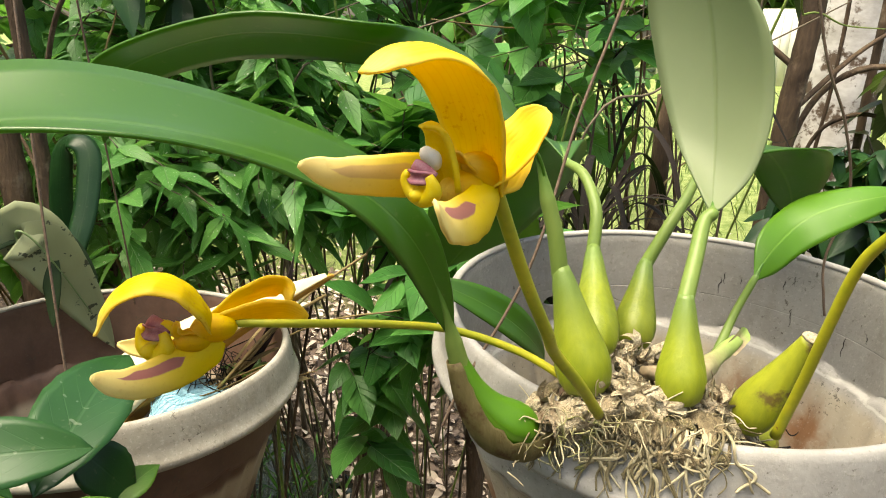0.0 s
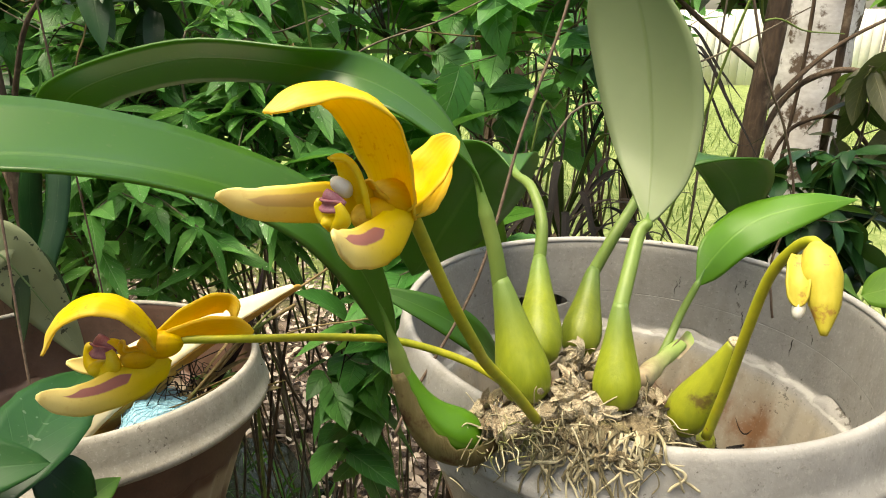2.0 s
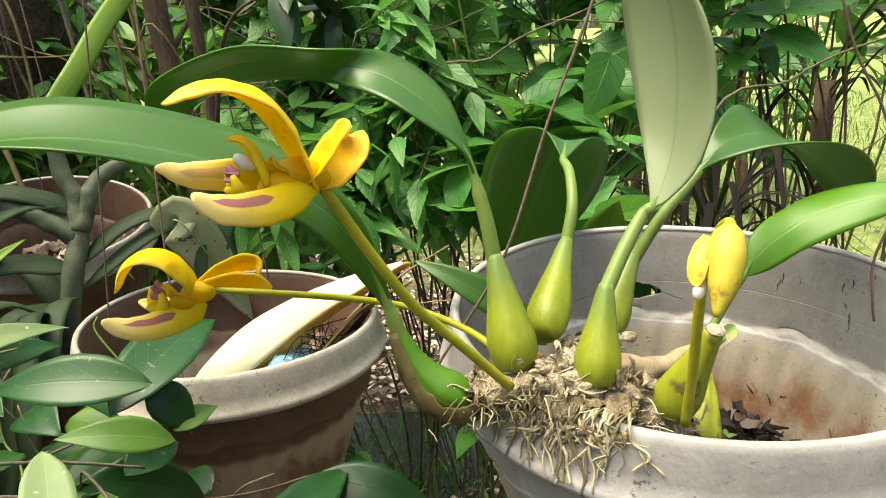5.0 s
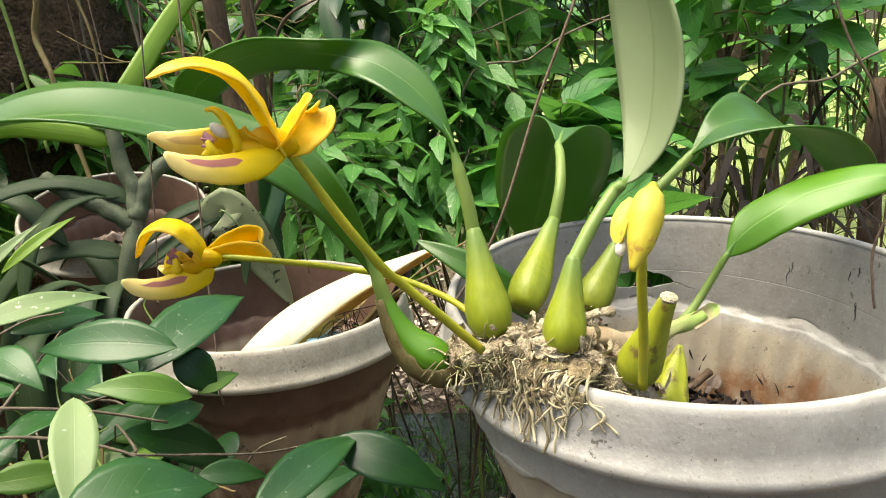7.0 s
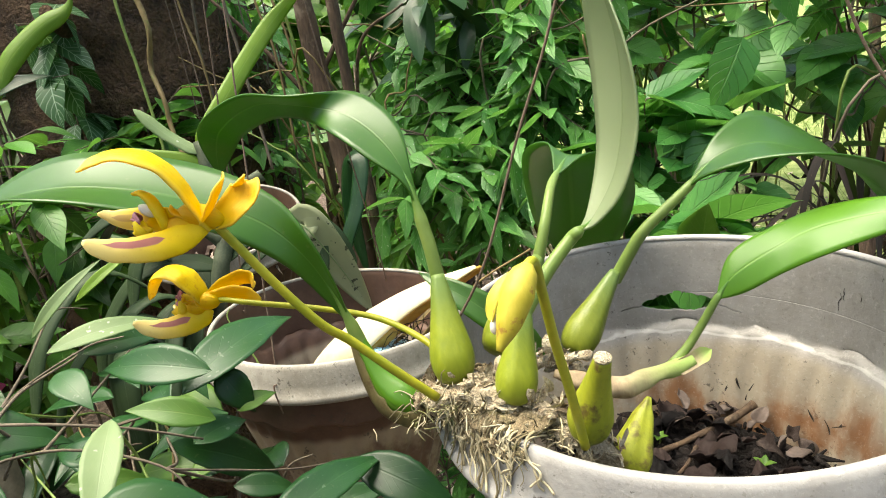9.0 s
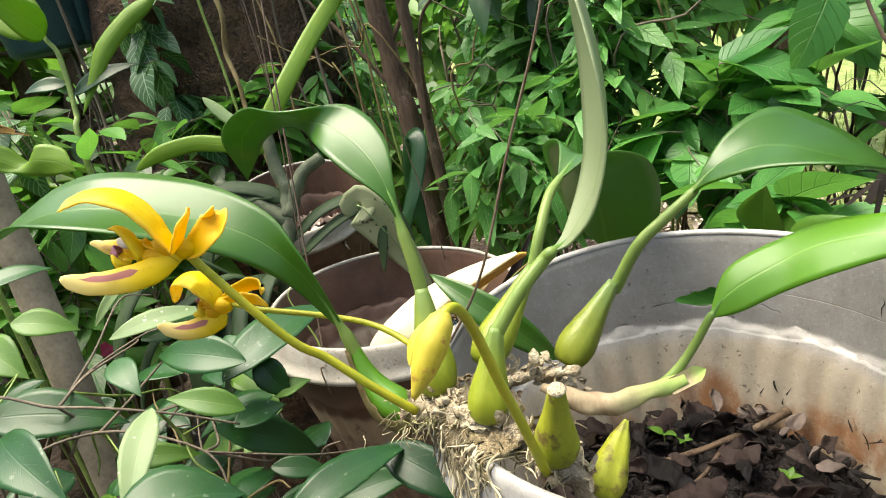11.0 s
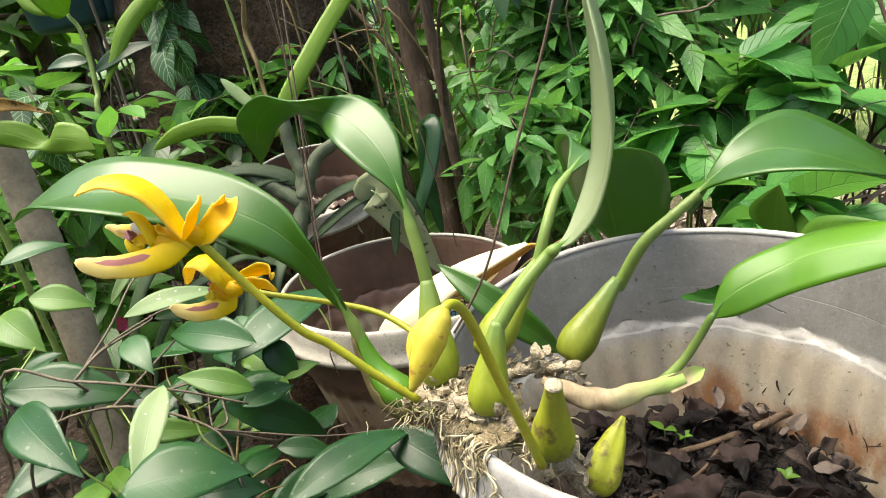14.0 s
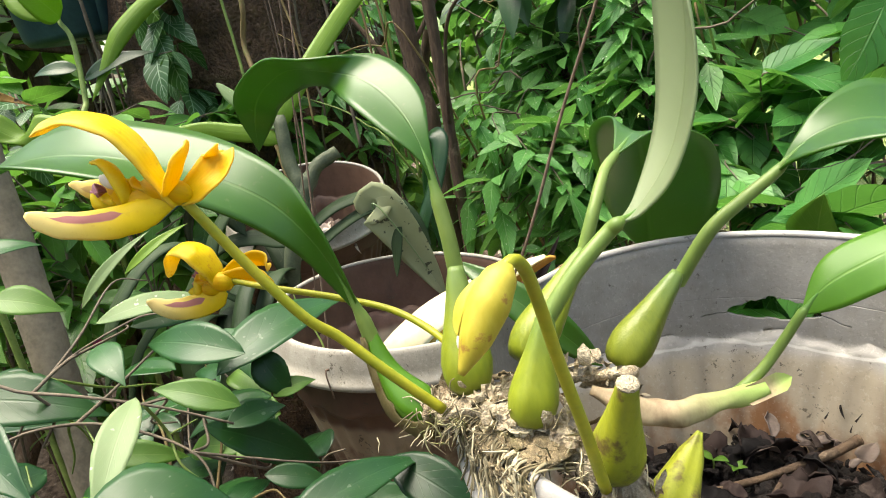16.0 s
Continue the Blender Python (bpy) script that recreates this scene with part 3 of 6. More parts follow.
def shrub(name, label, base, crown, radii, material, tmpl, leaf, twigs, per_twig, seed, stems=2, droop=0.5, stem_mat=None, category="shrub", group="", stem_r=0.0045, spread=0.05):
    """A bush: stems from the ground to the crown's ellipsoid, twigs through it, leaves in turn along each twig."""
    rng = np.random.default_rng(seed)
    crown, radii, base = np.array(crown, float), np.array(radii, float), np.array(base, float)
    top = thing(name, label, category, group, at=tuple(base))
    pieces, hubs = [], []
    for k in range(stems):
        foot = base + np.append(rng.normal(0, spread, 2), -0.02)
        end = crown + radii * rng.uniform(-0.55, 0.55, 3) + (0, 0, radii[2] * 0.3)
        mids = [foot + (end - foot) * s + np.append(rng.normal(0, 0.04, 2), 0) for s in (0.33, 0.66)]
        path = curve([foot, *mids, end], 16)
        pieces.append(tube(path, np.linspace(stem_r, stem_r * 0.4, 16), 6))
        hubs.append(path[5:])
    hubs = np.vstack(hubs)
    places, ways, ups, sizes, sags = [], [], [], [], []
    for k in range(twigs):
        p = rng.normal(0, 1, 3)
        p = crown + radii * p / np.linalg.norm(p) * rng.uniform(0.25, 1) ** 0.5
        low = hubs[:, 2] < p[2] + 0.02
        pool = hubs[low] if low.any() else hubs
        h = pool[np.argmin(((pool - p) ** 2).sum(1))]
        path = curve([h, (h + p) / 2 + rng.normal(0, 0.02, 3) + (0, 0, 0.03), p], 9)
        pieces.append(tube(path, np.linspace(stem_r * 0.35, 0.0008, 9), 5))
        tang = unit(np.gradient(path, axis=0))
        for q in range(per_twig):
            s = 8 - int(q * 6 / max(1, per_twig)) - (q % 2) * 0
            s = max(2, s)
            a = q * 2.4 + rng.uniform(0, 1)
            out = np.array([math.cos(a), math.sin(a), 0.0])
            way = 0.55 * tang[s] + out * (0.9 if q else 0.3) + (0, 0, rng.normal(-droop, 0.3))
            places.append(path[s])
            ways.append(way)
            ups.append(np.array([rng.normal(0, 0.35), rng.normal(0, 0.35), 1.0]))
            sizes.append(leaf * rng.uniform(0.55, 1.15))
            sags.append(rng.uniform(0.0, 0.35))
    part("branchwork", joined(pieces), stem_mat or M_TWIG, top, "thin branching stems", kind="stuff")
    part("leaves", scatter(tmpl, places, ways, ups, sizes, np.array(sags), rng), material, top, kind="stuff")
    return top


# ---- pots ----
FLUTES = 34


def pot(name, label, centre, size, tilt, body_mat, rim_mat, hole=None, flute_from=-0.073):
    """A hanging pot: a tapered, fluted sheet with a stepped inner wall and a broad turned-down rim."""
    top = thing(name, label, "plant pot", "hanging pots", at=(centre[0], centre[1], centre[2] - 0.245 * size))
    prof = [(0.003, -0.243), (0.04, -0.244), (0.078, -0.244), (0.084, -0.241)]
    prof += [(0.084 + (0.1325 - 0.084) * s, -0.241 + (0.241 - 0.0755) * s) for s in np.linspace(0.06, 1, 14)]
    prof += [(0.1345, -0.0738), (0.1372, -0.0725), (0.1385, -0.0705)]
    prof += [(0.1388 + 0.005 * s, -0.0690 + 0.064 * s) for s in np.linspace(0, 1, 26)]
    prof += [(0.1446, -0.0018), (0.1455, 0.0)]
    collar = [(0.1440, -0.0008), (0.1450, 0.0012), (0.1464, 0.0018), (0.1478, 0.0008), (0.1488, -0.002), (0.1503, -0.009), (0.1518, -0.018), (0.1532, -0.0265), (0.1560, -0.0290), (0.1570, -0.0315), (0.1562, -0.0345), (0.1540, -0.0358), (0.1505, -0.0350)]
    ang = np.linspace(0, 2 * np.pi, 241)[:-1]
    if hole:
        # a finer net where the wall is broken
        ang = np.unique(np.round(np.concatenate([ang, np.radians(np.arange(hole[0] - 9, hole[1] + 10, 0.16))]), 6))
        fine = np.arange(hole[2] - 0.004, hole[3] + 0.004, 0.00035)
        prof += [(0.1388 + 0.005 * (z + 0.0690) / 0.064, z) for z in fine]
        lip = [p for p in prof if p[1] >= -0.0691 and p[0] > 0.1]
        prof = [p for p in prof if not (p[1] >= -0.0691 and p[0] > 0.1)] + sorted(lip, key=lambda p: p[1])
    num = len(ang)

    def sheet(profile, flutes):
        rows = []
        for r, z in profile:
            rr, zz = np.full(num, r), np.full(num, z)
            if flutes:
                k = min(1.0, max(0.0, (flute_from + 0.002 - z) / 0.012)) * min(1.0, r / 0.07)
                rr = rr + k * 0.0017 * np.cos(FLUTES * ang)
                if -0.080 < z < -0.069:
                    zz = zz + 0.0012 * np.cos(FLUTES * ang) + 0.0022 * np.cos(13 * ang + 0.6) + 0.0012 * np.cos(7 * ang)
            # slightly out of round
            rr = rr * (1 + 0.006 * np.cos(2 * ang + 1.0) + 0.003 * np.cos(3 * ang))
            x, y = rr * np.cos(ang) * size, rr * np.sin(ang) * size
            zz = zz * size + 0.0012 * np.cos(2 * ang + 0.4)
            rows.append(np.stack([centre[0] + x - zz * tilt[0], centre[1] + y - zz * tilt[1], centre[2] + tilt[0] * x + tilt[1] * y + zz], -1))
        rows = np.array(rows)
        n = len(rows)
        v, u = np.meshgrid(np.linspace(0, 1, n), np.linspace(0, 1, num), indexing="ij")
        return rows.reshape(-1, 3), grid_faces(n, num, True), np.stack([u, v], -1).reshape(-1, 2)

    v, f, u = sheet(prof, True)
    if hole:
        zs = np.repeat([p[1] for p in prof], num)
        an = np.tile(np.degrees(ang), len(prof))
        a0, a1, z0, z1 = hole
        fa, fz = an[f].mean(1), zs[f].mean(1)
        s = (fa - a0) / (a1 - a0)
        bell = np.sin(np.pi * s.clip(0, 1))
        jag = np.array([noise.noise(Vector((q * 4.3, 0.7, 0))) + 0.5 * noise.noise(Vector((q * 13.0, 2.7, 0))) for q in s])
        jag2 = np.array([noise.noise(Vector((q * 5.1, 5.7, 0))) + 0.5 * noise.noise(Vector((q * 15.0, 9.7, 0))) for q in s])
        lo = z0 + (z1 - z0) * (0.34 - 0.36 * bell ** 0.6 + 0.16 * jag * bell)
        hi = z0 + (z1 - z0) * (0.36 + 0.58 * bell ** 0.5 + 0.30 * jag2 * bell)
        gone = (s > 0) & (s < 1) & (fz > lo) & (fz < hi) & (fz > -0.0690)
        # hair cracks run on from both ends of the hole
        run = z0 + (z1 - z0) * (0.35 + 0.16 * np.array([noise.noise(Vector((q * 7.0, 1.1, 0))) for q in s]))
        run = run + (z1 - z0) * np.where(s < 0, 0.9 * s, -0.5 * (s - 1)) * 1.2
        gone |= (((s <= 0) & (s > -0.30)) | ((s >= 1) & (s < 1.30))) & (np.abs(fz - run) < 0.00038)
        keep = ~gone
        f = f[keep]
    part("body", (v, f, u), body_mat, top, solid=0.0028)
    part("rim", sheet(collar, False), rim_mat, top, "broad turned-down rim, chalky and stained", solid=0.0022)
    return top


def heap(name, label, centre, radius, height, material, seed, lumps=0.012, category="soil"):
    """A lumpy filling of soil in a pot."""
    n, m = 34, 72
    r = np.linspace(0, 1, n)
    a = np.linspace(0, 2 * np.pi, m)
    rr, aa = np.meshgrid(r, a, indexing="ij")
    x, y = centre[0] + radius * rr * np.cos(aa), centre[1] + radius * rr * np.sin(aa)
    z = centre[2] + height * (1 - rr**2)
    bump = np.array([lumps * (noise.noise(Vector((p * 45, q * 45, seed))) + 0.6 * noise.noise(Vector((p * 120, q * 120, seed)))) for p, q in zip(x.ravel(), y.ravel())]).reshape(x.shape)
    edge = np.clip((1 - rr) * 6, 0, 1)
    bump[:, -1] = bump[:, 0]
    ob = part(name, grid(np.stack([x, y, z + bump * edge], -1)), material)
    return tagged(ob, label, category, kind="stuff")


BIG, LEFT = (0.0032, 0.0040, 1.2491), (-0.4374, 0.1419, 1.1450)
pot("plant_pot", "grey weathered plastic pot with a cracked, holed back wall", BIG, 1.003, (0.0, 0.0215), M_POT, M_POT_COLLAR, hole=(96, 120, -0.059, -0.044))
pot("plant_pot", "brown fluted plastic pot with a grey dirty rim", LEFT, 1.010, (-0.032, -0.053), M_POT_LEFT, M_POT_RIM)
heap("soil", "dark damp soil with rotting leaves in the grey pot", (0.0, 0.0, 1.108), 0.113, 0.004, M_SOIL, 3, 0.018)
heap("soil", "dark soil in the brown pot", (-0.4374, 0.1419, 1.028), 0.108, 0.006, M_SOIL, 8)


# ---- the orchid ----
orchid = thing("orchid", "yellow-flowered orchid with pseudobulbs rooted on the pot's rim", "orchid", at=(-0.05, -0.11, 1.245))


def orchid_leaf(petiole, one, two, material, fold, label, r0=0.0042, r1=0.0026, wavy=0.0):
    sheet = blade(one, two, 44, 11, fold, wavy)
    mid = sheet[0].reshape(44, 11, 3)[:, 5]
    lf = part("leaf", sheet, material, orchid, label, solid=0.0012)
    base = np.array(one[0])
    stem = [np.array(p, float) for p in petiole if np.linalg.norm(np.array(p) - base) < 1e-6 or np.dot(np.array(p) - base, mid[4] - base) <= 0]
    # from inside the bulb, up the stalk and out along the blade's keel
    root = stem[0] + unit(stem[0] - stem[1]) * 0.006
    path = curve([root, *stem, mid[2], mid[5], mid[8]], 60)
    at_base = int(round((len(stem)) / (len(stem) + 3) * 59))
    radii = 0.88 * np.append(np.interp(np.linspace(0, 1, at_base), [0, 0.12, 1], [r0 * 0.7, r0, r1]), np.linspace(r1, 0.0004, 60 - at_base) * np.linspace(1, 0.75, 60 - at_base))
    part("petiole", tube(path, radii, 14), M_PETIOLE, lf, "thick olive-green petiole")
    return lf


B0 = (-0.143, -0.123, 1.284)
T0 = (-0.318, -0.236, 1.374)
orchid_leaf([(-0.139, -0.122, 1.268), B0, (-0.147, -0.127, 1.298)],
            [B0, (-0.1445, -0.128, 1.312), (-0.153, -0.132, 1.341), (-0.174, -0.132, 1.364), (-0.213, -0.145, 1.385), (-0.254, -0.175, 1.400), (-0.283, -0.195, 1.399), (-0.306, -0.218, 1.386), T0],
            [B0, (-0.153, -0.129, 1.302), (-0.164, -0.142, 1.327), (-0.176, -0.166, 1.352), (-0.194, -0.201, 1.375), (-0.222, -0.228, 1.388), (-0.264, -0.237, 1.388), T0],
            M_ORCHID, -0.10, "long glossy green leaf arching outwards", 0.0058, 0.0044)
BA = (-0.103, -0.096, 1.340)
TA = (-0.310, -0.064, 1.357)
orchid_leaf([(-0.096, -0.099, 1.308), (-0.099, -0.0975, 1.325), BA, (-0.108, -0.0935, 1.356)],
            [BA, (-0.110, -0.089, 1.364), (-0.127, -0.073, 1.390), (-0.156, -0.071, 1.409), (-0.182, -0.099, 1.413), (-0.234, -0.092, 1.416), (-0.290, -0.081, 1.402), (-0.310, -0.074, 1.386), TA],
            [BA, (-0.109, -0.098, 1.361), (-0.127, -0.103, 1.377), (-0.153, -0.100, 1.391), (-0.200, -0.076, 1.397), (-0.245, -0.060, 1.396), (-0.284, -0.054, 1.386), (-0.300, -0.054, 1.374), TA],
            M_ORCHID, -0.06, "leathery green leaf bent over in an arch", 0.0046, 0.0040)
BD = (-0.023, -0.076, 1.330)
TD = (-0.034, -0.018, 1.472)
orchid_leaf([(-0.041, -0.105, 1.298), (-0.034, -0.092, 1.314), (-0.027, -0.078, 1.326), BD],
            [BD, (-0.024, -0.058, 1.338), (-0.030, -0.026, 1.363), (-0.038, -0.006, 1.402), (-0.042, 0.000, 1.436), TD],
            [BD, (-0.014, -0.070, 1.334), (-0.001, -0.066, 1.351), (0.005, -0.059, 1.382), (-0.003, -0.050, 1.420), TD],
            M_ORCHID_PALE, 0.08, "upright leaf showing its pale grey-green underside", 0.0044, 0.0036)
BB = (-0.076, 0.012, 1.336)
TB = (-0.146, 0.170, 1.212)
orchid_leaf([(-0.068, -0.037, 1.298), (-0.066, -0.027, 1.318), (-0.070, -0.008, 1.333), BB],
            [BB, (-0.097, 0.048, 1.351), (-0.133, 0.079, 1.339), (-0.155, 0.115, 1.302), (-0.162, 0.143, 1.256), TB],
            [BB, (-0.062, 0.040, 1.345), (-0.053, 0.081, 1.329), (-0.064, 0.117, 1.289), (-0.099, 0.156, 1.238), TB],
            M_ORCHID, 0.14, "broad green leaf bent backwards and hanging down", 0.0044, 0.0030)
BC = (0.004, 0.020, 1.327)
TC = (0.112, 0.108, 1.275)
orchid_leaf([(-0.030, -0.010, 1.282), (-0.017, -0.005, 1.305), (-0.006, 0.006, 1.317), BC],
            [BC, (0.018, 0.015, 1.336), (0.046, 0.016, 1.344), (0.079, 0.021, 1.344), (0.104, 0.054, 1.328), (0.117, 0.086, 1.304), TC],
            [BC, (0.014, 0.044, 1.352), (0.028, 0.074, 1.360), (0.046, 0.098, 1.347), (0.074, 0.113, 1.320), (0.095, 0.115, 1.294), TC],
            M_ORCHID, -0.10, "broad green leaf arching over the pot's far rim", 0.0046, 0.0032)
BR = (0.028, -0.022, 1.276)
TR = (0.138, 0.014, 1.320)
orchid_leaf([(-0.004, -0.051, 1.236), (0.004, -0.042, 1.239), (0.013, -0.031, 1.248), (0.020, -0.025, 1.260), BR],
            [BR, (0.033, -0.008, 1.298), (0.054, 0.012, 1.309), (0.076, 0.020, 1.317), (0.106, 0.014, 1.324), TR],
            [BR, (0.042, -0.018, 1.280), (0.060, -0.010, 1.290), (0.078, -0.008, 1.300), (0.108, 0.000, 1.312), TR],
            M_ORCHID_YOUNG, -0.10, "fresh light green leaf leaning out of the pot", 0.0034, 0.0024)


def bulb(base, neck, radius, material, label="", neck_r=0.0040, bend=(0, 0, 0), shrivel=0.03, low=0.34, tip=0.30):
    """A pseudobulb: swollen near its base, drawn out to its neck."""
    base, neck = np.array(base, float), np.array(neck, float)
    s = np.linspace(0, 1, 22)
    belly = np.interp(s, [0, 0.05, 0.14, 0.24, low, 0.46, 0.6, 0.75, 0.88, 1.0], [0.55, 0.82, 0.98, 1.03, 0.97, 0.84, 0.68, 0.54, 0.44 if tip > 0.2 else 0.30, tip])
    r = np.maximum(0.93 * radius * belly, neck_r * (s > 0.3))
    path = base + s[:, None] * (neck - base) + (4 * s * (1 - s))[:, None] * np.array(bend)
    v, f, u = tube(path, r, 28)
    ang = np.tile(np.linspace(0, 2 * np.pi, 28, endpoint=False), 24)
    centre = np.repeat(np.vstack([path[:1], path, path[-1:]]), 28, 0)
    v = centre + (v - centre) * (1 + shrivel * np.cos(ang * 7 + 1.3) * 0.5 + shrivel * np.cos(ang * 4))[:, None]
    return part("pseudobulb", (v, f, u), material, orchid, label)


bulb((-0.082, -0.116, 1.257), (-0.096, -0.099, 1.311), 0.0128, M_BULB, neck_r=0.0)
bulb((-0.074, -0.088, 1.262), (-0.068, -0.037, 1.300), 0.0120, M_BULB, neck_r=0.0)
bulb((-0.046, -0.050, 1.247), (-0.031, -0.012, 1.284), 0.0118, M_BULB_DEEP, neck_r=0.0)
bulb((-0.044, -0.122, 1.256), (-0.041, -0.105, 1.301), 0.0112, M_BULB, neck_r=0.0)
bulb((-0.011, -0.113, 1.240), (0.006, -0.125, 1.290), 0.0112, M_BULB_DARK, "leafless yellow-green pseudobulb with a cut tip", 0.0035, tip=0.36)
bulb((0.003, -0.103, 1.214), (0.009, -0.080, 1.246), 0.0108, M_BULB_DARK, "old leafless pseudobulb", 0.0010, shrivel=0.08, tip=0.12)
# the outermost bulb lies in a split papery sheath
bulb((-0.106, -0.119, 1.240), (-0.141, -0.122, 1.278), 0.0110, M_ORCHID_YOUNG, "green pseudobulb half wrapped in a dry sheath", 0.0, bend=(-0.004, -0.002, -0.006))
s0 = curve([(-0.099, -0.119, 1.240), (-0.110, -0.120, 1.237), (-0.124, -0.123, 1.243), (-0.135, -0.123, 1.258), (-0.142, -0.123, 1.277)], 20)
t0 = unit(np.gradient(s0, axis=0))
out0 = np.array([-0.35, -0.55, -0.75])
out0 = unit(out0 - (t0 @ out0)[:, None] * t0)
side0 = np.cross(t0, out0)
rad0 = np.interp(np.linspace(0, 1, 20), [0, 0.25, 0.5, 0.8, 1], [0.006, 0.0110, 0.0104, 0.0066, 0.0042])
arc0 = np.linspace(-1.35, 1.35, 25)
tear = 1 + 0.22 * np.array([noise.noise(Vector((q * 0.55, 4.0, 0))) for q in range(20)])[:, None, None]
shell = s0[:, None] + rad0[:, None, None] * (np.cos(arc0[None, :, None] * tear) * out0[:, None] + np.sin(arc0[None, :, None] * tear) * side0[:, None])
part("sheath", grid(shell), M_HUSKY, orchid, "dry brown papery sheath", solid=0.0006)
# pale cut sheath from which the young leaf grows
s1 = curve([(-0.046, -0.074, 1.246), (-0.028, -0.068, 1.239), (-0.012, -0.059, 1.2365), (0.004, -0.046, 1.2395), (0.018, -0.034, 1.2455)], 30)
part("sheath", joined([tube(s1, np.interp(np.linspace(0, 1, 30), [0, 0.15, 0.4, 0.75, 1], [0.0026, 0.0052, 0.0058, 0.0046, 0.0036]), 18, lumps=0.5), leaf_sheet((0.010, -0.041, 1.2400), (0.0265, -0.0275, 1.2490), 0.0085, (0.5, -0.6, 0.6), 0.05, -0.5, "strap", 10, 7)]), plain_material("pale_sheath", (0.27, 0.19, 0.11), (0.52, 0.42, 0.26), 60, 0.75, 0.3, 0.0015, stretch=(1, 1, 0.4), glow=0.2, tip=(0.34, 0.47, 0.12)), orchid, "pale straw-green cut sheath")


def make_rhizome():
    spine = curve([(-0.108, -0.118, 1.238), (-0.088, -0.120, 1.250), (-0.066, -0.120, 1.254), (-0.044, -0.120, 1.252), (-0.018, -0.112, 1.240), (0.004, -0.102, 1.216)], 40)
    limb = curve([(-0.064, -0.112, 1.248), (-0.058, -0.085, 1.252), (-0.050, -0.064, 1.248), (-0.042, -0.060, 1.242), (-0.032, -0.064, 1.238)], 24)
    limb2 = curve([(-0.046, -0.066, 1.248), (-0.036, -0.064, 1.254), (-0.028, -0.060, 1.2535)], 10)
    part("rhizome", joined([tube(spine, 0.0068 * (1 + 0.16 * np.sin(np.arange(40) * 1.7)), 18, lumps=0.9, seed=1), tube(limb, 0.0038 * (1 + 0.2 * np.sin(np.arange(24) * 1.9)), 14, lumps=0.9, seed=5), tube(limb2, np.array([0.003, 0.0036, 0.0034, 0.003, 0.0026, 0.0026, 0.003, 0.0036, 0.0032, 0.0018]), 10, lumps=0.8, seed=6)] ), M_RHIZOME, orchid, "knobbly woody tan rhizome")
    rng = np.random.default_rng(4)

    def wall(x, y, z):
        """The pot's outer radius at a height, below the top of the rim."""
        a = math.atan2(y - BIG[1], x - BIG[0])
        rel = (z - BIG[2] - 0.0215 * (y - BIG[1])) / 1.003
        r = np.interp(-rel, [-0.0018, -0.0008, 0.002, 0.009, 0.018, 0.0265, 0.029, 0.0315, 0.0345, 0.036, 0.05], [0.1464, 0.1478, 0.1488, 0.1503, 0.1518, 0.1532, 0.156, 0.157, 0.1562, 0.153, 0.150])
        return 1.003 * r * (1 + 0.006 * math.cos(2 * a + 1.0) + 0.003 * math.cos(3 * a)), a

    # roots that run over the rim and cling to its outer face
    pieces = []
    for k in range(125):
        s = spine[rng.integers(1, 30)] + rng.normal(0, 0.004, 3) + (0, 0, -0.004)
        rad = rng.choice([0.0004, 0.0006, 0.0008, 0.0010], p=[0.3, 0.35, 0.25, 0.1])
        a = math.atan2(s[1] - BIG[1], s[0] - BIG[0])
        r0 = math.hypot(s[0] - BIG[0], s[1] - BIG[1])
        low = rng.uniform(0.008, 0.036) * (1 if k % 3 else 0.6)
        turn = rng.normal(-0.01, 0.055) if k % 4 else rng.uniform(-0.20, 0.12)
        sway, phase = rng.normal(0, 0.022), rng.uniform(0, 6.28)
        pts = [s]
        top = BIG[2] + 0.0215 * (s[1] - BIG[1]) + 0.002
        if r0 < 0.146:
            pts.append(np.array([BIG[0] + 0.1478 * math.cos(a + turn * 0.3), BIG[1] + 0.1478 * math.sin(a + turn * 0.3), top + rad + rng.uniform(0, 0.003)]))
        for h in np.linspace(0.2, 1, 5):
            aa = a + turn * (0.3 + h) + sway * math.sin(h * 4.5 + phase) + rng.normal(0, 0.006)
            z = top - 0.002 - low * h
            r, _ = wall(BIG[0] + 0.15 * math.cos(aa), BIG[1] + 0.15 * math.sin(aa), z)
            r += 0.0014 + rad * 0.7 + abs(rng.normal(0, 0.0010)) * (1 - 0.7 * h)
            pts.append(np.array([BIG[0] + r * math.cos(aa), BIG[1] + r * math.sin(aa), z]))
        pieces.append(tube(curve(pts, 34), rad * np.linspace(1.0, 0.7, 34), 7, squash=0.75, lumps=0.5, seed=k))
        if k % 3 == 0:
            # a side root
            b = np.array(pts[-3])
            e = np.array(pts[-1]) + (rng.normal(0, 0.006), rng.normal(0, 0.002), rng.uniform(-0.002, 0.008))
            e[:2] *= np.hypot(*pts[-2][:2]) / np.hypot(*e[:2])
            pieces.append(tube(curve([b, (b + e) / 2 + rng.normal(0, 0.0006, 3), e], 14), rad * 0.7, 6, lumps=0.4))
    for k in range(420):
        s = spine[rng.integers(0, 34)] + rng.normal(0, 1, 3) * (0.007, 0.006, 0.0035) + (0, -0.003, -0.001)
        pts = [s]
        way = unit(rng.normal(0, 1, 3) + (0, -0.3, -0.4))
        for q in range(3):
            way = unit(way + rng.normal(0, 0.4, 3))
            pts.append(pts[-1] + way * rng.uniform(0.002, 0.006))
        pieces.append(tube(curve(pts, 8), np.linspace(rng.uniform(0.0003, 0.0006), 0.00025, 8), 5))
    # matted fibre between the rhizome and the rim
    mat_a = np.linspace(-2.36, -1.78, 60)
    mat_s = np.linspace(0, 1, 22)
    rows = []
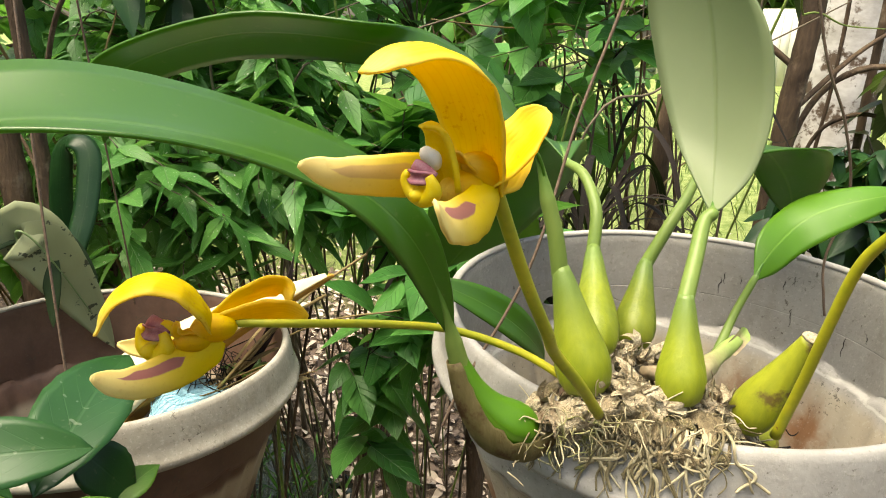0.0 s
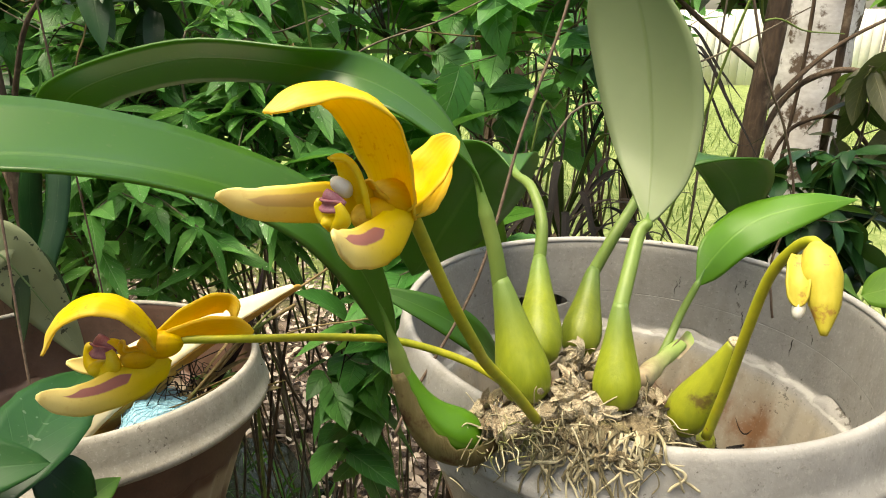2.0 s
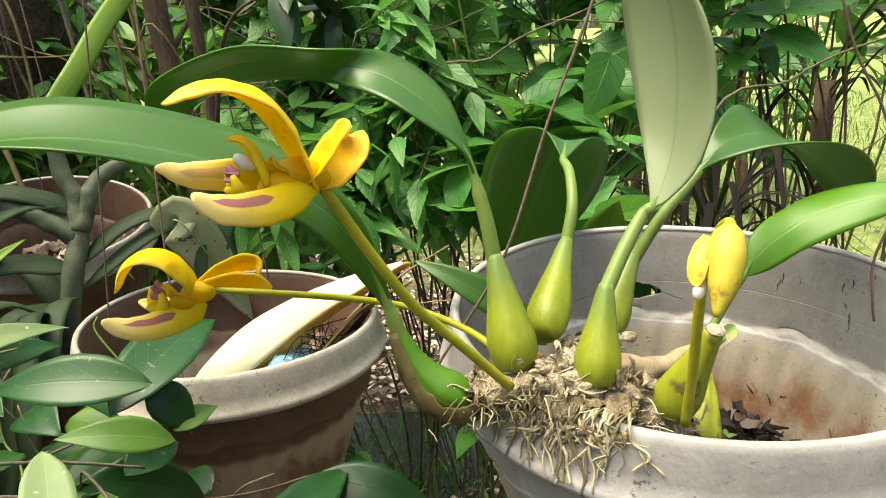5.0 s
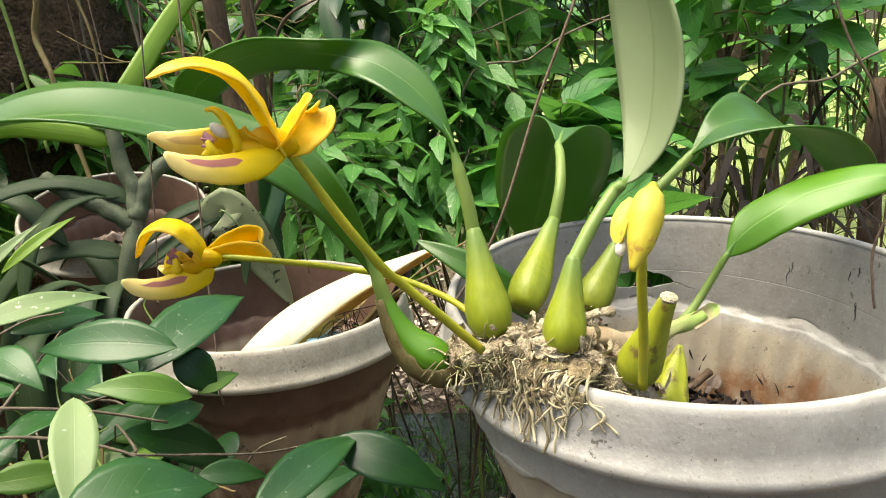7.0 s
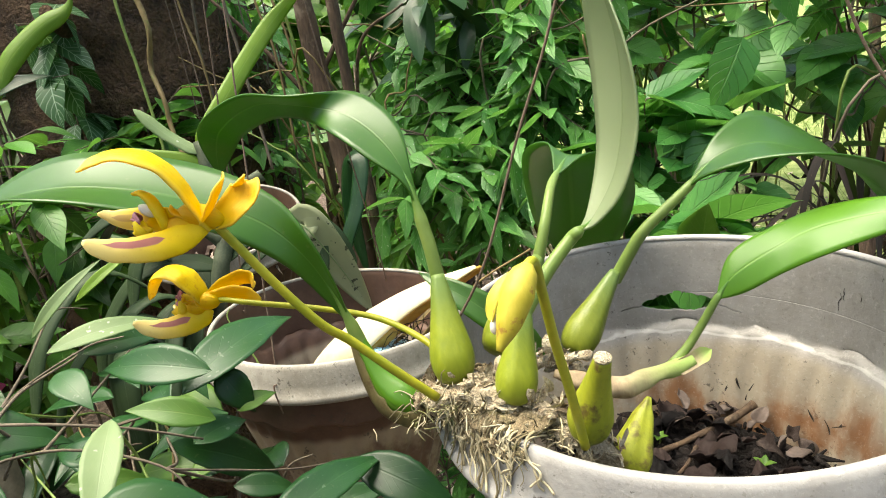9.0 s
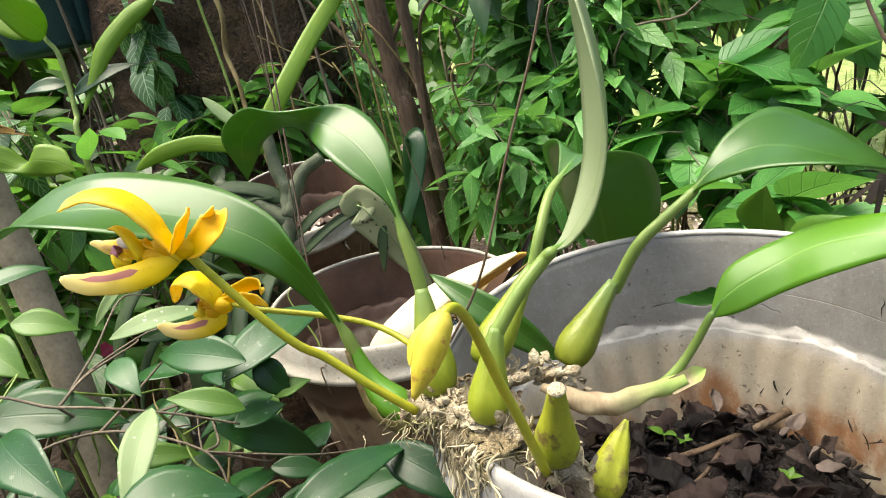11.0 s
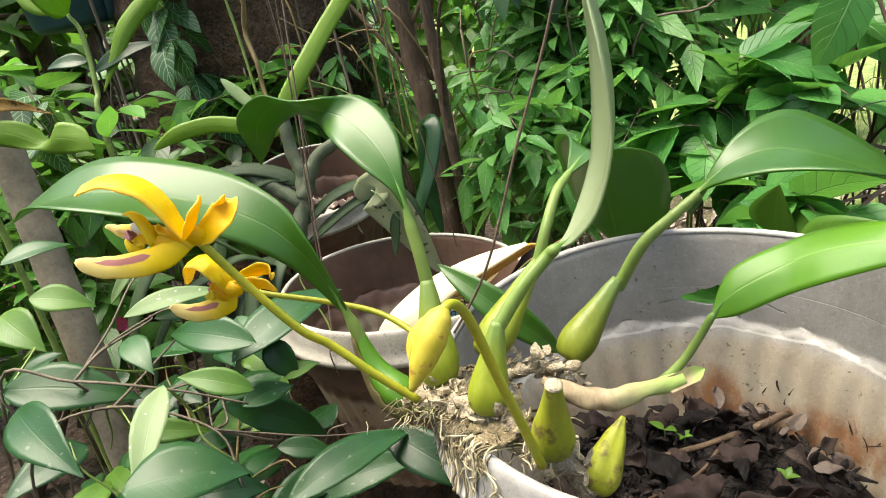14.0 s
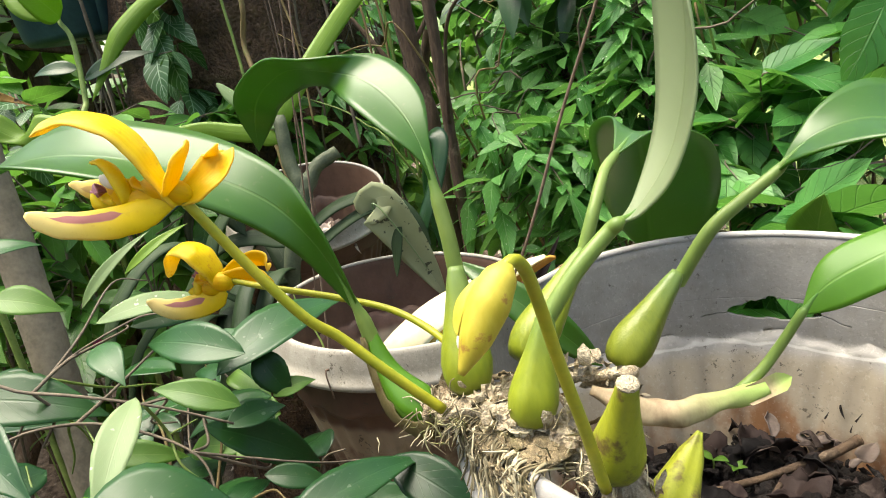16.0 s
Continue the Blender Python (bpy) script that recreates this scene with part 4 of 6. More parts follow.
    for s in mat_s:
        row = []
        for a in mat_a:
            edge = math.sin(math.pi * (a + 2.36) / 0.58) ** 0.5
            reach = 0.004 + 0.007 * edge * (1 + 0.8 * noise.noise(Vector((a * 14, 3.0, 0))))
            x, y = BIG[0] + 0.15 * math.cos(a), BIG[1] + 0.15 * math.sin(a)
            top = BIG[2] + 0.0215 * (y - BIG[1]) + 0.002
            thick = (0.0045 * edge * (1 - s) ** 0.5 + 0.0010) * (1 + 0.9 * noise.noise(Vector((a * 40, s * 9, 1.0))) + 0.5 * noise.noise(Vector((a * 120, s * 26, 2.0))))
            d = s * (0.022 + reach) - 0.022
            if d < 0:
                r, z = 0.146 + d, top + thick + 0.002 * edge
            else:
                r, z = wall(x, y, top - 0.002 - d)[0] + 0.0006 + thick, top - 0.002 - d + thick * (1 - s)
            row.append((BIG[0] + r * math.cos(a), BIG[1] + r * math.sin(a), z))
        rows.append(row)
    v, f, u = grid(np.array(rows))
    keep = np.array([noise.noise(Vector(v[q[0]] * 210)) + 0.28 - 0.9 * max(0.0, u[q[0]][1] - 0.55) > 0 for q in f])
    part("fibre_mat", (v, f[keep], u), M_FIBRE, orchid, "matted straw-brown root fibre", solid=0.0008)
    part("root_tangle", joined(pieces), M_ROOT, orchid, "tangle of thin straw-coloured roots", kind="stuff")

    # papery scraps of old sheaths between the bulbs
    scraps = []
    for k in range(230):
        s = (spine[rng.integers(0, 38)] if k % 4 else limb[rng.integers(0, 23)]) + rng.normal(0, 0.004, 3) + (0, 0, 0.003)
        way = unit(rng.normal(0, 1, 3) + (0, -0.2, 0.4))
        scraps.append(leaf_sheet(s, s + way * rng.uniform(0.005, 0.013), rng.uniform(0.003, 0.007), rng.normal(0, 1, 3), rng.uniform(-0.2, 0.3), rng.uniform(-0.9, 0.9), "strap", 6, 5, rng.uniform(-0.4, 0.6)))
    part("sheath_scrap", joined(scraps), M_RHIZOME, orchid, "torn papery scraps of old sheaths", kind="stuff")


make_rhizome()


def petal(spine, width, side, profile, cup=0.25, n=26, m=11, twist=0.0, lip=0.0):
    """A petal: a band along a spine, widened by a profile, its edges bent towards (side x spine)."""
    p = curve(spine, n)
    t = unit(np.gradient(p, axis=0))
    s = np.broadcast_to(np.array(side, float), p.shape)
    s = unit(s - (s * t).sum(1)[:, None] * t)
    k = np.cross(s, t)
    if twist:
        a = np.linspace(0, twist, n)[:, None]
        s, k = s * np.cos(a) + k * np.sin(a), k * np.cos(a) - s * np.sin(a)
    w = np.interp(np.linspace(0, 1, n), *profile) * width / 2
    u = np.linspace(-1, 1, m)
    pts = p[:, None] + u[None, :, None] * w[:, None, None] * s[:, None] + cup * (u**2)[None, :, None] * w[:, None, None] * k[:, None]
    return grid(pts)


BOAT = ([0, 0.15, 0.4, 0.7, 0.88, 0.96, 1.0], [0.60, 0.95, 1.0, 0.84, 0.56, 0.32, 0.10])
LOBE = ([0, 0.2, 0.55, 0.82, 0.94, 1.0], [0.55, 0.9, 1.0, 0.84, 0.55, 0.15])


def blob(at, axis, r, long, n=10):
    axis = unit(np.array(axis, float))
    s = np.linspace(-1, 1, n)
    return tube(np.array(at) + s[:, None] * axis * long, r * np.sqrt(np.maximum(1 - s**2, 0.02)), 12)


part("cut_tip", blob((0.0062, -0.1252, 1.2905), (0.2, -0.15, 1), 0.0042, 0.0020), M_RHIZOME, orchid, "pale corky cut tip")


HOOD = ([0, 0.10, 0.28, 0.48, 0.68, 0.86, 0.95, 1.0], [0.42, 0.66, 0.92, 1.0, 0.88, 0.58, 0.36, 0.10])


def ruffle(sheet, size, seed, scale=160.0):
    """Lets a petal undulate a little."""
    v, f, u = sheet
    d = np.array([[noise.noise(Vector(p * scale) + Vector((seed, q, 0))) for q in (0, 11, 23)] for p in v])
    return v + d * size, f, u


def flower(hood, hood_w, hood_side, hood_mat, sepals, petals, body, lip_at, lip_way, column, glare_cap_at, label, lip_size):
    fl = part("flower", joined([blob(at, way, r, long, 14) for at, way, r, long in body]), M_PETAL, orchid, label)
    part("dorsal_sepal", ruffle(petal(hood, hood_w, hood_side, HOOD, 0.34, 40, 17), 0.0006, 2), hood_mat, fl, "golden arched upper sepal with faint freckles", solid=0.0008)
    for q, (spine, w, side, cup, mat) in enumerate(sepals):
        part("lateral_sepal", ruffle(petal(spine, w, side, BOAT, cup, 32, 13), 0.0005, 5 + q), mat, fl, "yellow sickle-shaped sepal with a purple streak", solid=0.0009)
    for q, (spine, w, side, cup) in enumerate(petals):
        part("petal", ruffle(petal(spine, w, side, LOBE, cup, 28, 13), 0.0007, 9 + q), M_PETAL, fl, solid=0.0007)
    lip_at, way = np.array(lip_at, float), unit(np.array(lip_way, float))
    side = unit(np.cross(way, (0, 0, 1)))
    up = np.cross(side, way)
    k = lip_size
    # a small tongue rolled into a ring, with a dull purple fold across it
    ring = [lip_at + 0.0046 * k * (math.cos(a) * side + math.sin(a) * up * 0.9) + way * 0.0012 * math.sin(a) for a in np.linspace(-3.8, 0.65, 12)]
    part("lip", joined([tube(curve(ring, 34), k * np.interp(np.linspace(0, 1, 34), [0, 0.2, 0.5, 0.8, 1], [0.0010, 0.0019, 0.0026, 0.0019, 0.0010]), 10, lumps=0.25), blob(lip_at - up * 0.0030 * k - way * 0.001, way, 0.0022 * k, 0.0044 * k)]), M_LIP, fl, "yellow curled lip")
    fold = [petal([lip_at - side * 0.0044 * k - way * 0.001 + up * 0.002 * k, lip_at + up * h * k + way * 0.0016, lip_at + side * 0.0044 * k - way * 0.001 + up * 0.002 * k], 0.0034 * k, up, LOBE, c, 14, 7) for h, c in ((0.0018, 0.7), (0.0044, -0.6))]
    part("throat", joined(fold), M_PURPLE, fl, "dull purple throat", solid=0.0007)
    spine, w, side, cup = column
    col = part("column", ruffle(petal(spine, w, side, ([0, 0.4, 0.75, 1.0], [1.0, 0.95, 0.62, 0.12]), cup, 20, 9), 0.0003, 1), M_LIP, fl, "yellow hooked column", solid=0.0014)
    # the cap's cream-white colour also stands in for glare on the column
    part("cap", ruffle(blob(glare_cap_at, way + up * 0.9, 0.0021 if k < 1.2 else 0.0017, 0.0044 if k < 1.2 else 0.0028), 0.0006, 3, 300), M_CREAM, col, "cream-white column cap, also standing for the white glare there")
    return fl


flower([(-0.1350, -0.1995, 1.369), (-0.1370, -0.2018, 1.380), (-0.1393, -0.2043, 1.391), (-0.1435, -0.2093, 1.4015), (-0.1490, -0.2157, 1.4068), (-0.1552, -0.2228, 1.4083), (-0.1606, -0.2290, 1.4066), (-0.1648, -0.2338, 1.4026)], 0.0235, (0.77, -0.64, 0.0), M_HOOD,
       [([(-0.1390, -0.2060, 1.3730), (-0.1500, -0.2128, 1.3755), (-0.1626, -0.2166, 1.3760), (-0.1734, -0.2194, 1.3770), (-0.1824, -0.2218, 1.3808)], 0.0118, (0.10, -0.20, 1.0), -0.35, M_SEPAL_FAINT),
        ([(-0.1338, -0.2035, 1.3722), (-0.1370, -0.2135, 1.3690), (-0.1405, -0.2235, 1.3685), (-0.1440, -0.2330, 1.3700), (-0.1470, -0.2420, 1.3736), (-0.1492, -0.2478, 1.3783)], 0.0120, (-0.42, 0.12, 0.90), -0.30, M_SEPAL)],
       [([(-0.1365, -0.2020, 1.3720), (-0.1305, -0.2000, 1.3785), (-0.1250, -0.1985, 1.3850), (-0.1205, -0.1985, 1.3910)], 0.0165, (0.4, -0.75, -0.35), 0.25),
        ([(-0.1355, -0.1990, 1.3705), (-0.1310, -0.1925, 1.3735), (-0.1285, -0.1865, 1.3780), (-0.1285, -0.1820, 1.3830), (-0.1305, -0.1815, 1.3850)], 0.0140, (0.7, 0.1, -0.6), 0.35),
        ([(-0.1395, -0.2060, 1.3760), (-0.1430, -0.2095, 1.3790), (-0.1440, -0.2105, 1.3820)], 0.0070, (0.755, -0.655, 0.0), 0.4)],
       [((-0.1375, -0.2020, 1.3745), (-0.60, -0.68, 0.42), 0.0056, 0.0100), ((-0.1432, -0.2090, 1.3720), (-0.66, -0.75, 0.0), 0.0050, 0.0080)],
       (-0.1535, -0.2210, 1.3760), (-0.66, -0.75, 0.05),
       ([(-0.1455, -0.2120, 1.3735), (-0.1466, -0.2131, 1.3810), (-0.1480, -0.2148, 1.3868), (-0.1505, -0.2176, 1.3900), (-0.1532, -0.2205, 1.3896)], 0.0088, (0.755, -0.655, 0.0), 0.7), (-0.1508, -0.2168, 1.3815), "large yellow orchid flower facing outwards", 0.95)
flower([(-0.2340, -0.1495, 1.302), (-0.2360, -0.1505, 1.3115), (-0.2428, -0.1528, 1.3215), (-0.2520, -0.1556, 1.3258), (-0.2608, -0.1582, 1.3236), (-0.2685, -0.1603, 1.3165), (-0.2735, -0.1618, 1.3045)], 0.0205, (0.28, -0.96, 0.0), M_HOOD,
       [([(-0.2335, -0.1495, 1.2990), (-0.2398, -0.1550, 1.2930), (-0.2490, -0.1640, 1.2905), (-0.2580, -0.1730, 1.2918), (-0.2662, -0.1808, 1.2982)], 0.0142, (-0.30, 0.35, 0.88), -0.28, M_SEPAL),
        ([(-0.240, -0.1445, 1.2985), (-0.250, -0.1425, 1.2920), (-0.262, -0.1440, 1.2905), (-0.272, -0.1500, 1.2950)], 0.0110, (0.3, 0.8, 0.4), 0.3, M_SEPAL_FAINT)],
       [([(-0.2360, -0.1460, 1.3040), (-0.2260, -0.1390, 1.3095), (-0.2175, -0.1340, 1.3120), (-0.2118, -0.1318, 1.3112), (-0.2104, -0.1325, 1.3058)], 0.0118, (0.25, -0.35, 0.9), 0.30),
        ([(-0.2360, -0.1485, 1.3010), (-0.2260, -0.1445, 1.3035), (-0.2130, -0.1395, 1.3045), (-0.2020, -0.1350, 1.3008)], 0.0125, (0.2, -0.4, 0.9), 0.35),
        ([(-0.2400, -0.1500, 1.3000), (-0.2440, -0.1560, 1.3040), (-0.2440, -0.1580, 1.3085)], 0.0070, (0.3, -0.5, 0.5), 0.4)],
       [((-0.2345, -0.1490, 1.3025), (-0.85, -0.30, 0.1), 0.0056, 0.0085), ((-0.2420, -0.1520, 1.2985), (-0.96, -0.28, 0.0), 0.0048, 0.0070)],
       (-0.2560, -0.1535, 1.2995), (-0.45, -0.86, 0.22),
       ([(-0.2440, -0.1500, 1.2980), (-0.2470, -0.1510, 1.3020), (-0.2500, -0.1520, 1.3055), (-0.2540, -0.1530, 1.3062)], 0.0070, (0.28, -0.96, 0.0), 0.6), (-0.2500, -0.1525, 1.3025), "yellow orchid flower with a hooded upper sepal", 1.5)

for path, r0, r1 in (([(-0.082, -0.134, 1.258), (-0.094, -0.149, 1.280), (-0.107, -0.161, 1.300), (-0.112, -0.172, 1.313), (-0.122, -0.184, 1.337), (-0.134, -0.199, 1.371)], 0.0024, 0.0021),
                     ([(-0.086, -0.108, 1.256), (-0.111, -0.099, 1.268), (-0.143, -0.101, 1.280), (-0.172, -0.117, 1.290), (-0.203, -0.139, 1.300), (-0.232, -0.146, 1.303)], 0.0020, 0.0017),
                     ([(-0.004, -0.130, 1.246), (-0.003, -0.140, 1.278), (-0.003, -0.149, 1.307), (-0.002, -0.157, 1.333), (0.001, -0.165, 1.347), (0.003, -0.172, 1.352), (0.003, -0.178, 1.350)], 0.0023, 0.0019)):
    part("flower_stalk", tube(curve(path, 40), np.linspace(r0, r1, 40), 10), M_STALK, orchid)
M_BUD = plain_material("bud_skin", (0.44, 0.37, 0.025), (0.62, 0.52, 0.08), 60, 0.5, 0.3, 0.001, c=(0.36, 0.20, 0.04), c_scale=130, c_at=(0.56, 0.66), stretch=(1, 1, 0.4), glow=0.2)
bud = part("bud", tube(curve([(0.003, -0.174, 1.352), (0.002, -0.181, 1.345), (0.001, -0.188, 1.336), (-0.001, -0.194, 1.327)], 20), np.interp(np.linspace(0, 1, 20), [0, 0.12, 0.4, 0.7, 1], [0.002, 0.0050, 0.0066, 0.0048, 0.0011]), 16, squash=0.9),
           M_BUD, orchid, "closed yellow bud hanging from its stalk")
part("bud_tip", blob((-0.006, -0.186, 1.333), (-0.2, -0.3, -1), 0.0021, 0.0038), M_CREAM, bud, "cream-white swelling")
part("bud_petal", petal([(-0.003, -0.175, 1.348), (-0.006, -0.183, 1.342), (-0.007, -0.187, 1.334)], 0.0075, (0.8, -0.5, 0), LOBE, -0.4), M_BUD, bud, solid=0.0006)


# ---- wires and the pole that carries them ----
def wire(label, path, r=0.0009):
    ob = part("hanging_wire", tube(curve(path, 60), r, 6), M_WIRE)
    return tagged(ob, label, "wire", "hanging wires")


wire("thin rusty wire holding up the grey pot", [(-0.148, -0.076, 1.212), (-0.138, -0.068, 1.232), (-0.103, -0.047, 1.291), (-0.079, -0.026, 1.368), (-0.056, -0.012, 1.432), (-0.042, 0.000, 1.498), (-0.01, 0.03, 1.75), (0.0, 0.05, 2.13)])
wire("thin rusty wire with a bent end inside the grey pot", [(0.119, 0.054, 1.222), (0.117, 0.056, 1.235), (0.116, 0.062, 1.262), (0.126, 0.066, 1.306), (0.108, 0.057, 1.356), (0.077, 0.052, 1.423), (0.03, 0.05, 1.62), (0.0, 0.05, 2.13)])
wire("thin rusty wire tied round the brown pot's rim", [(-0.385, -0.008, 1.106), (-0.386, -0.010, 1.135), (-0.392, 0.002, 1.150), (-0.405, 0.03, 1.30), (-0.430, 0.11, 1.80), (-0.437, 0.125, 2.13)])
wire("thin rusty wire holding up the brown pot", [(-0.480, 0.278, 1.125), (-0.475, 0.268, 1.18), (-0.46, 0.21, 1.50), (-0.437, 0.125, 2.13)])
wire("thin rusty wire holding up the brown pot", [(-0.575, 0.110, 1.140), (-0.565, 0.112, 1.18), (-0.51, 0.12, 1.55), (-0.437, 0.125, 2.13)])
pole = tagged(part("bamboo_pole", tube(curve([(-2.6, 0.44, 2.14), (-0.437, 0.125, 2.148), (0.0, 0.05, 2.148), (2.4, -0.3, 2.14)], 60), 0.017, 12), M_BARK), "weathered bamboo pole carrying the hanging wires", "pole")
for x, y in ((-2.55, 0.43), (2.35, -0.29)):
    tagged(part("pole_post", tube(curve([(x, y, -0.05), (x, y, 1.0), (x, y, 2.126)], 12), 0.03, 10), M_BARK), "upright wooden post under the pole", "post", "pole posts")

# ---- what lies in the pots ----
rng = np.random.default_rng(21)


def curled_leaf(at, size, seed, material=None, name="dead_leaf", label="curled brown dead leaf on the soil", parent=None):
    r = np.random.default_rng(seed)
    a = r.uniform(0, 6.28)
    tip = np.array(at) + size * np.array([math.cos(a), math.sin(a), r.uniform(-0.1, 0.35)])
    v, f, u = leaf_sheet(at, tip, size * r.uniform(0.25, 0.7), (r.normal(0, 0.6), r.normal(0, 0.6), 1), r.uniform(-0.1, 0.25), r.uniform(-1.2, 0.8), ("lance", "jagged", "strap", "ovate")[seed % 4], 18, 9, r.uniform(-0.4, 0.6))
    v = v + np.array([[noise.noise(Vector(p * 90)), noise.noise(Vector(p * 90 + 7)), noise.noise(Vector(p * 90 + 3)) + 0.5 * noise.noise(Vector(p * 240))] for p in v]) * np.array([0.5, 0.5, 0.9]) * size * 0.22
    ob = part(name, (v, f, u), material or M_DRY, parent, solid=0.0004)
    return tagged(ob, label, "dead leaf", "dead leaves in the pots")


for k in range(56):
    a, r = rng.uniform(0, 6.28), 0.102 * rng.uniform(0.05, 1) ** 0.5
    curled_leaf((r * math.cos(a), r * math.sin(a), 1.117 + rng.uniform(0, 0.012)), rng.uniform(0.016, 0.046), 100 + k)
for k in range(12):
    a, r = rng.uniform(0, 6.28), 0.085 * rng.uniform(0.1, 1) ** 0.5
    curled_leaf((-0.437 + r * math.cos(a), 0.142 + r * math.sin(a), 1.040), rng.uniform(0.03, 0.06), 300 + k)
M_CRUMPLED = plain_material("crumpled_leaf", (0.03, 0.021, 0.018), (0.15, 0.118, 0.10), 60, 0.8, 0.6, 0.002, c=(0.06, 0.035, 0.025), c_scale=50, random_spread=0.9, spec=0.2, glow=0.15)
for k in range(15):
    a, r = math.radians(rng.uniform(35, 112)), rng.uniform(0.084, 0.106)
    curled_leaf((r * math.cos(a), r * math.sin(a), 1.120 + rng.uniform(0, 0.008)), rng.uniform(0.014, 0.030), 400 + k, M_CRUMPLED, label="crumpled grey-brown dead leaf against the pot's wall")
tagged(part("stick", tube(curve([(-0.046, 0.025, 1.120), (-0.016, 0.057, 1.125), (0.008, 0.086, 1.131), (0.022, 0.104, 1.137)], 20), np.linspace(0.0018, 0.0032, 20), 8, lumps=0.3), M_BARK), "dark brown twig lying on the soil", "stick")
tagged(part("stick", tube(curve([(-0.03, -0.01, 1.118), (-0.01, 0.022, 1.124), (-0.006, 0.05, 1.128)], 16), np.linspace(0.0010, 0.0016, 16), 8), M_BARK), "thin brown twig lying on the soil", "stick")


# crumbs of soil and moss on the pot's floor, scraps dried onto its wall
crumbs = []
for k in range(700):
    a, r = rng.uniform(0, 6.28), 0.108 * rng.uniform(0.02, 1) ** 0.5
    q = rng.uniform(0.0008, 0.0028)
    crumbs.append(tube(curve([(r * math.cos(a), r * math.sin(a), 1.114), (r * math.cos(a) + rng.normal(0, q), r * math.sin(a) + rng.normal(0, q), 1.116 + q), (r * math.cos(a) + rng.normal(0, 2 * q), r * math.sin(a) + rng.normal(0, 2 * q), 1.118 + rng.uniform(0, 2) * q)], 5), np.array([0.6, 1.0, 0.9, 0.7, 0.3]) * q, 6, lumps=0.8, seed=k))
tagged(part("soil_crumbs", joined(crumbs), M_SOIL), "dark crumbs of soil and rotted bark", "soil", kind="stuff")
for k in range(14):
    a = math.radians(rng.uniform(-35, 100))
    z = rng.uniform(1.124, 1.150)
    r = 0.1 + (z - 1.12) * 0.30 + (0.019 if z < 1.18 else 0.0125)
    p = np.array([r * math.cos(a), r * math.sin(a), z])
    inward = np.array([-math.cos(a), -math.sin(a), 0.0])
    q = p + np.array([rng.normal(0, 0.006), rng.normal(0, 0.006), rng.uniform(0.003, 0.010)]) + inward * 0.001
    curled_leaf_sheet = leaf_sheet(p, q, rng.uniform(0.0007, 0.0018), inward, rng.uniform(-0.2, 0.3), rng.uniform(-0.9, 0.9), "jagged", 8, 5, rng.uniform(-0.4, 0.4))
    tagged(part("dry_scrap", curled_leaf_sheet, M_SOIL, solid=0.0004), "dark dried scrap stuck to the pot's inner wall", "scrap", "dried scraps")


for k in range(9):
    a = math.radians(rng.uniform(12, 60))
    z = rng.uniform(1.192, 1.240)
    long = rng.uniform(0.004, 0.015)
    pts = []
    for q in range(5):
        zz = z - long * q / 4
        r = 1.003 * (0.1388 + 0.005 * (zz - BIG[2] + 0.069) / 0.064) - 0.0022
        aa = a + rng.normal(0, 0.0035)
        pts.append((BIG[0] + r * math.cos(aa), BIG[1] + r * math.sin(aa), zz + 0.0215 * r * math.sin(aa)))
    tagged(part("dry_scrap", tube(curve(pts, 18), np.interp(np.linspace(0, 1, 18), [0, 0.3, 0.7, 1], [0.0002, 0.0006, 0.0004, 0.0002]) * rng.uniform(0.4, 0.8), 6, lumps=0.8, seed=k), M_SOIL), "dark dried smear on the pot's inner wall", "scrap", "dried smears")


def seedling(at, size, n, seed, label="small bright green seedling in the soil"):
    r = np.random.default_rng(seed)
    top = thing("seedling", label, "seedling", "seedlings", at=tuple(at))
    h = np.array(at) + (r.normal(0, 0.002), r.normal(0, 0.002), size * 0.8)
    part("stem", tube(curve([at, (np.array(at) + h) / 2 + (0.001, 0, 0), h], 8), 0.0006, 6), M_GREEN_STEM, top)
    for k in range(n):
        a = k * 6.28 / n + r.uniform(-0.3, 0.3)
        part("leaf", leaf_sheet(h, h + size * np.array([math.cos(a), math.sin(a), 0.35]), size * 0.62, (0, 0, 1), 0.08, -0.2, "ovate", 8, 5), M_YELLOWISH, top, solid=0.0003)


seedling((-0.050, 0.054, 1.116), 0.012, 2, 1)
seedling((-0.036, 0.059, 1.117), 0.007, 4, 2)
seedling((0.033, 0.061, 1.114), 0.008, 4, 3)
seedling((0.030, -0.052, 1.112), 0.008, 3, 5)
seedling((-0.335, 0.182, 1.075), 0.026, 4, 6, "small green seedling at the brown pot's edge")
tagged(part("leaf_scrap", leaf_sheet((0.010, -0.058, 1.135), (0.052, -0.030, 1.138), 0.017, (0.2, -0.2, 1), 0.02, -0.15, "lance"), M_BULB, solid=0.001), "yellow-green scrap of old leaf in the pot", "leaf scrap")

# brown pot: a big dry spathe, blue netting and straw
spathe = thing("dry_spathe", "thick pale yellow dried palm spathe in the brown pot", "palm spathe", at=(-0.47, 0.13, 1.04))
SP_TOP = [(-0.514, 0.130, 1.040), (-0.489, 0.141, 1.076), (-0.453, 0.176, 1.112), (-0.398, 0.190, 1.143), (-0.330, 0.184, 1.174), (-0.252, 0.166, 1.205)]
SP_FOLD = [(-0.466, 0.127, 1.038), (-0.430, 0.145, 1.076), (-0.390, 0.152, 1.110), (-0.342, 0.158, 1.146), (-0.300, 0.162, 1.172), (-0.250, 0.164, 1.203)]
SP_LOW = [(p[0] + 0.004, p[1] + 0.010, p[2] - 0.014 * (1 - k / 6)) for k, p in enumerate(SP_FOLD)]
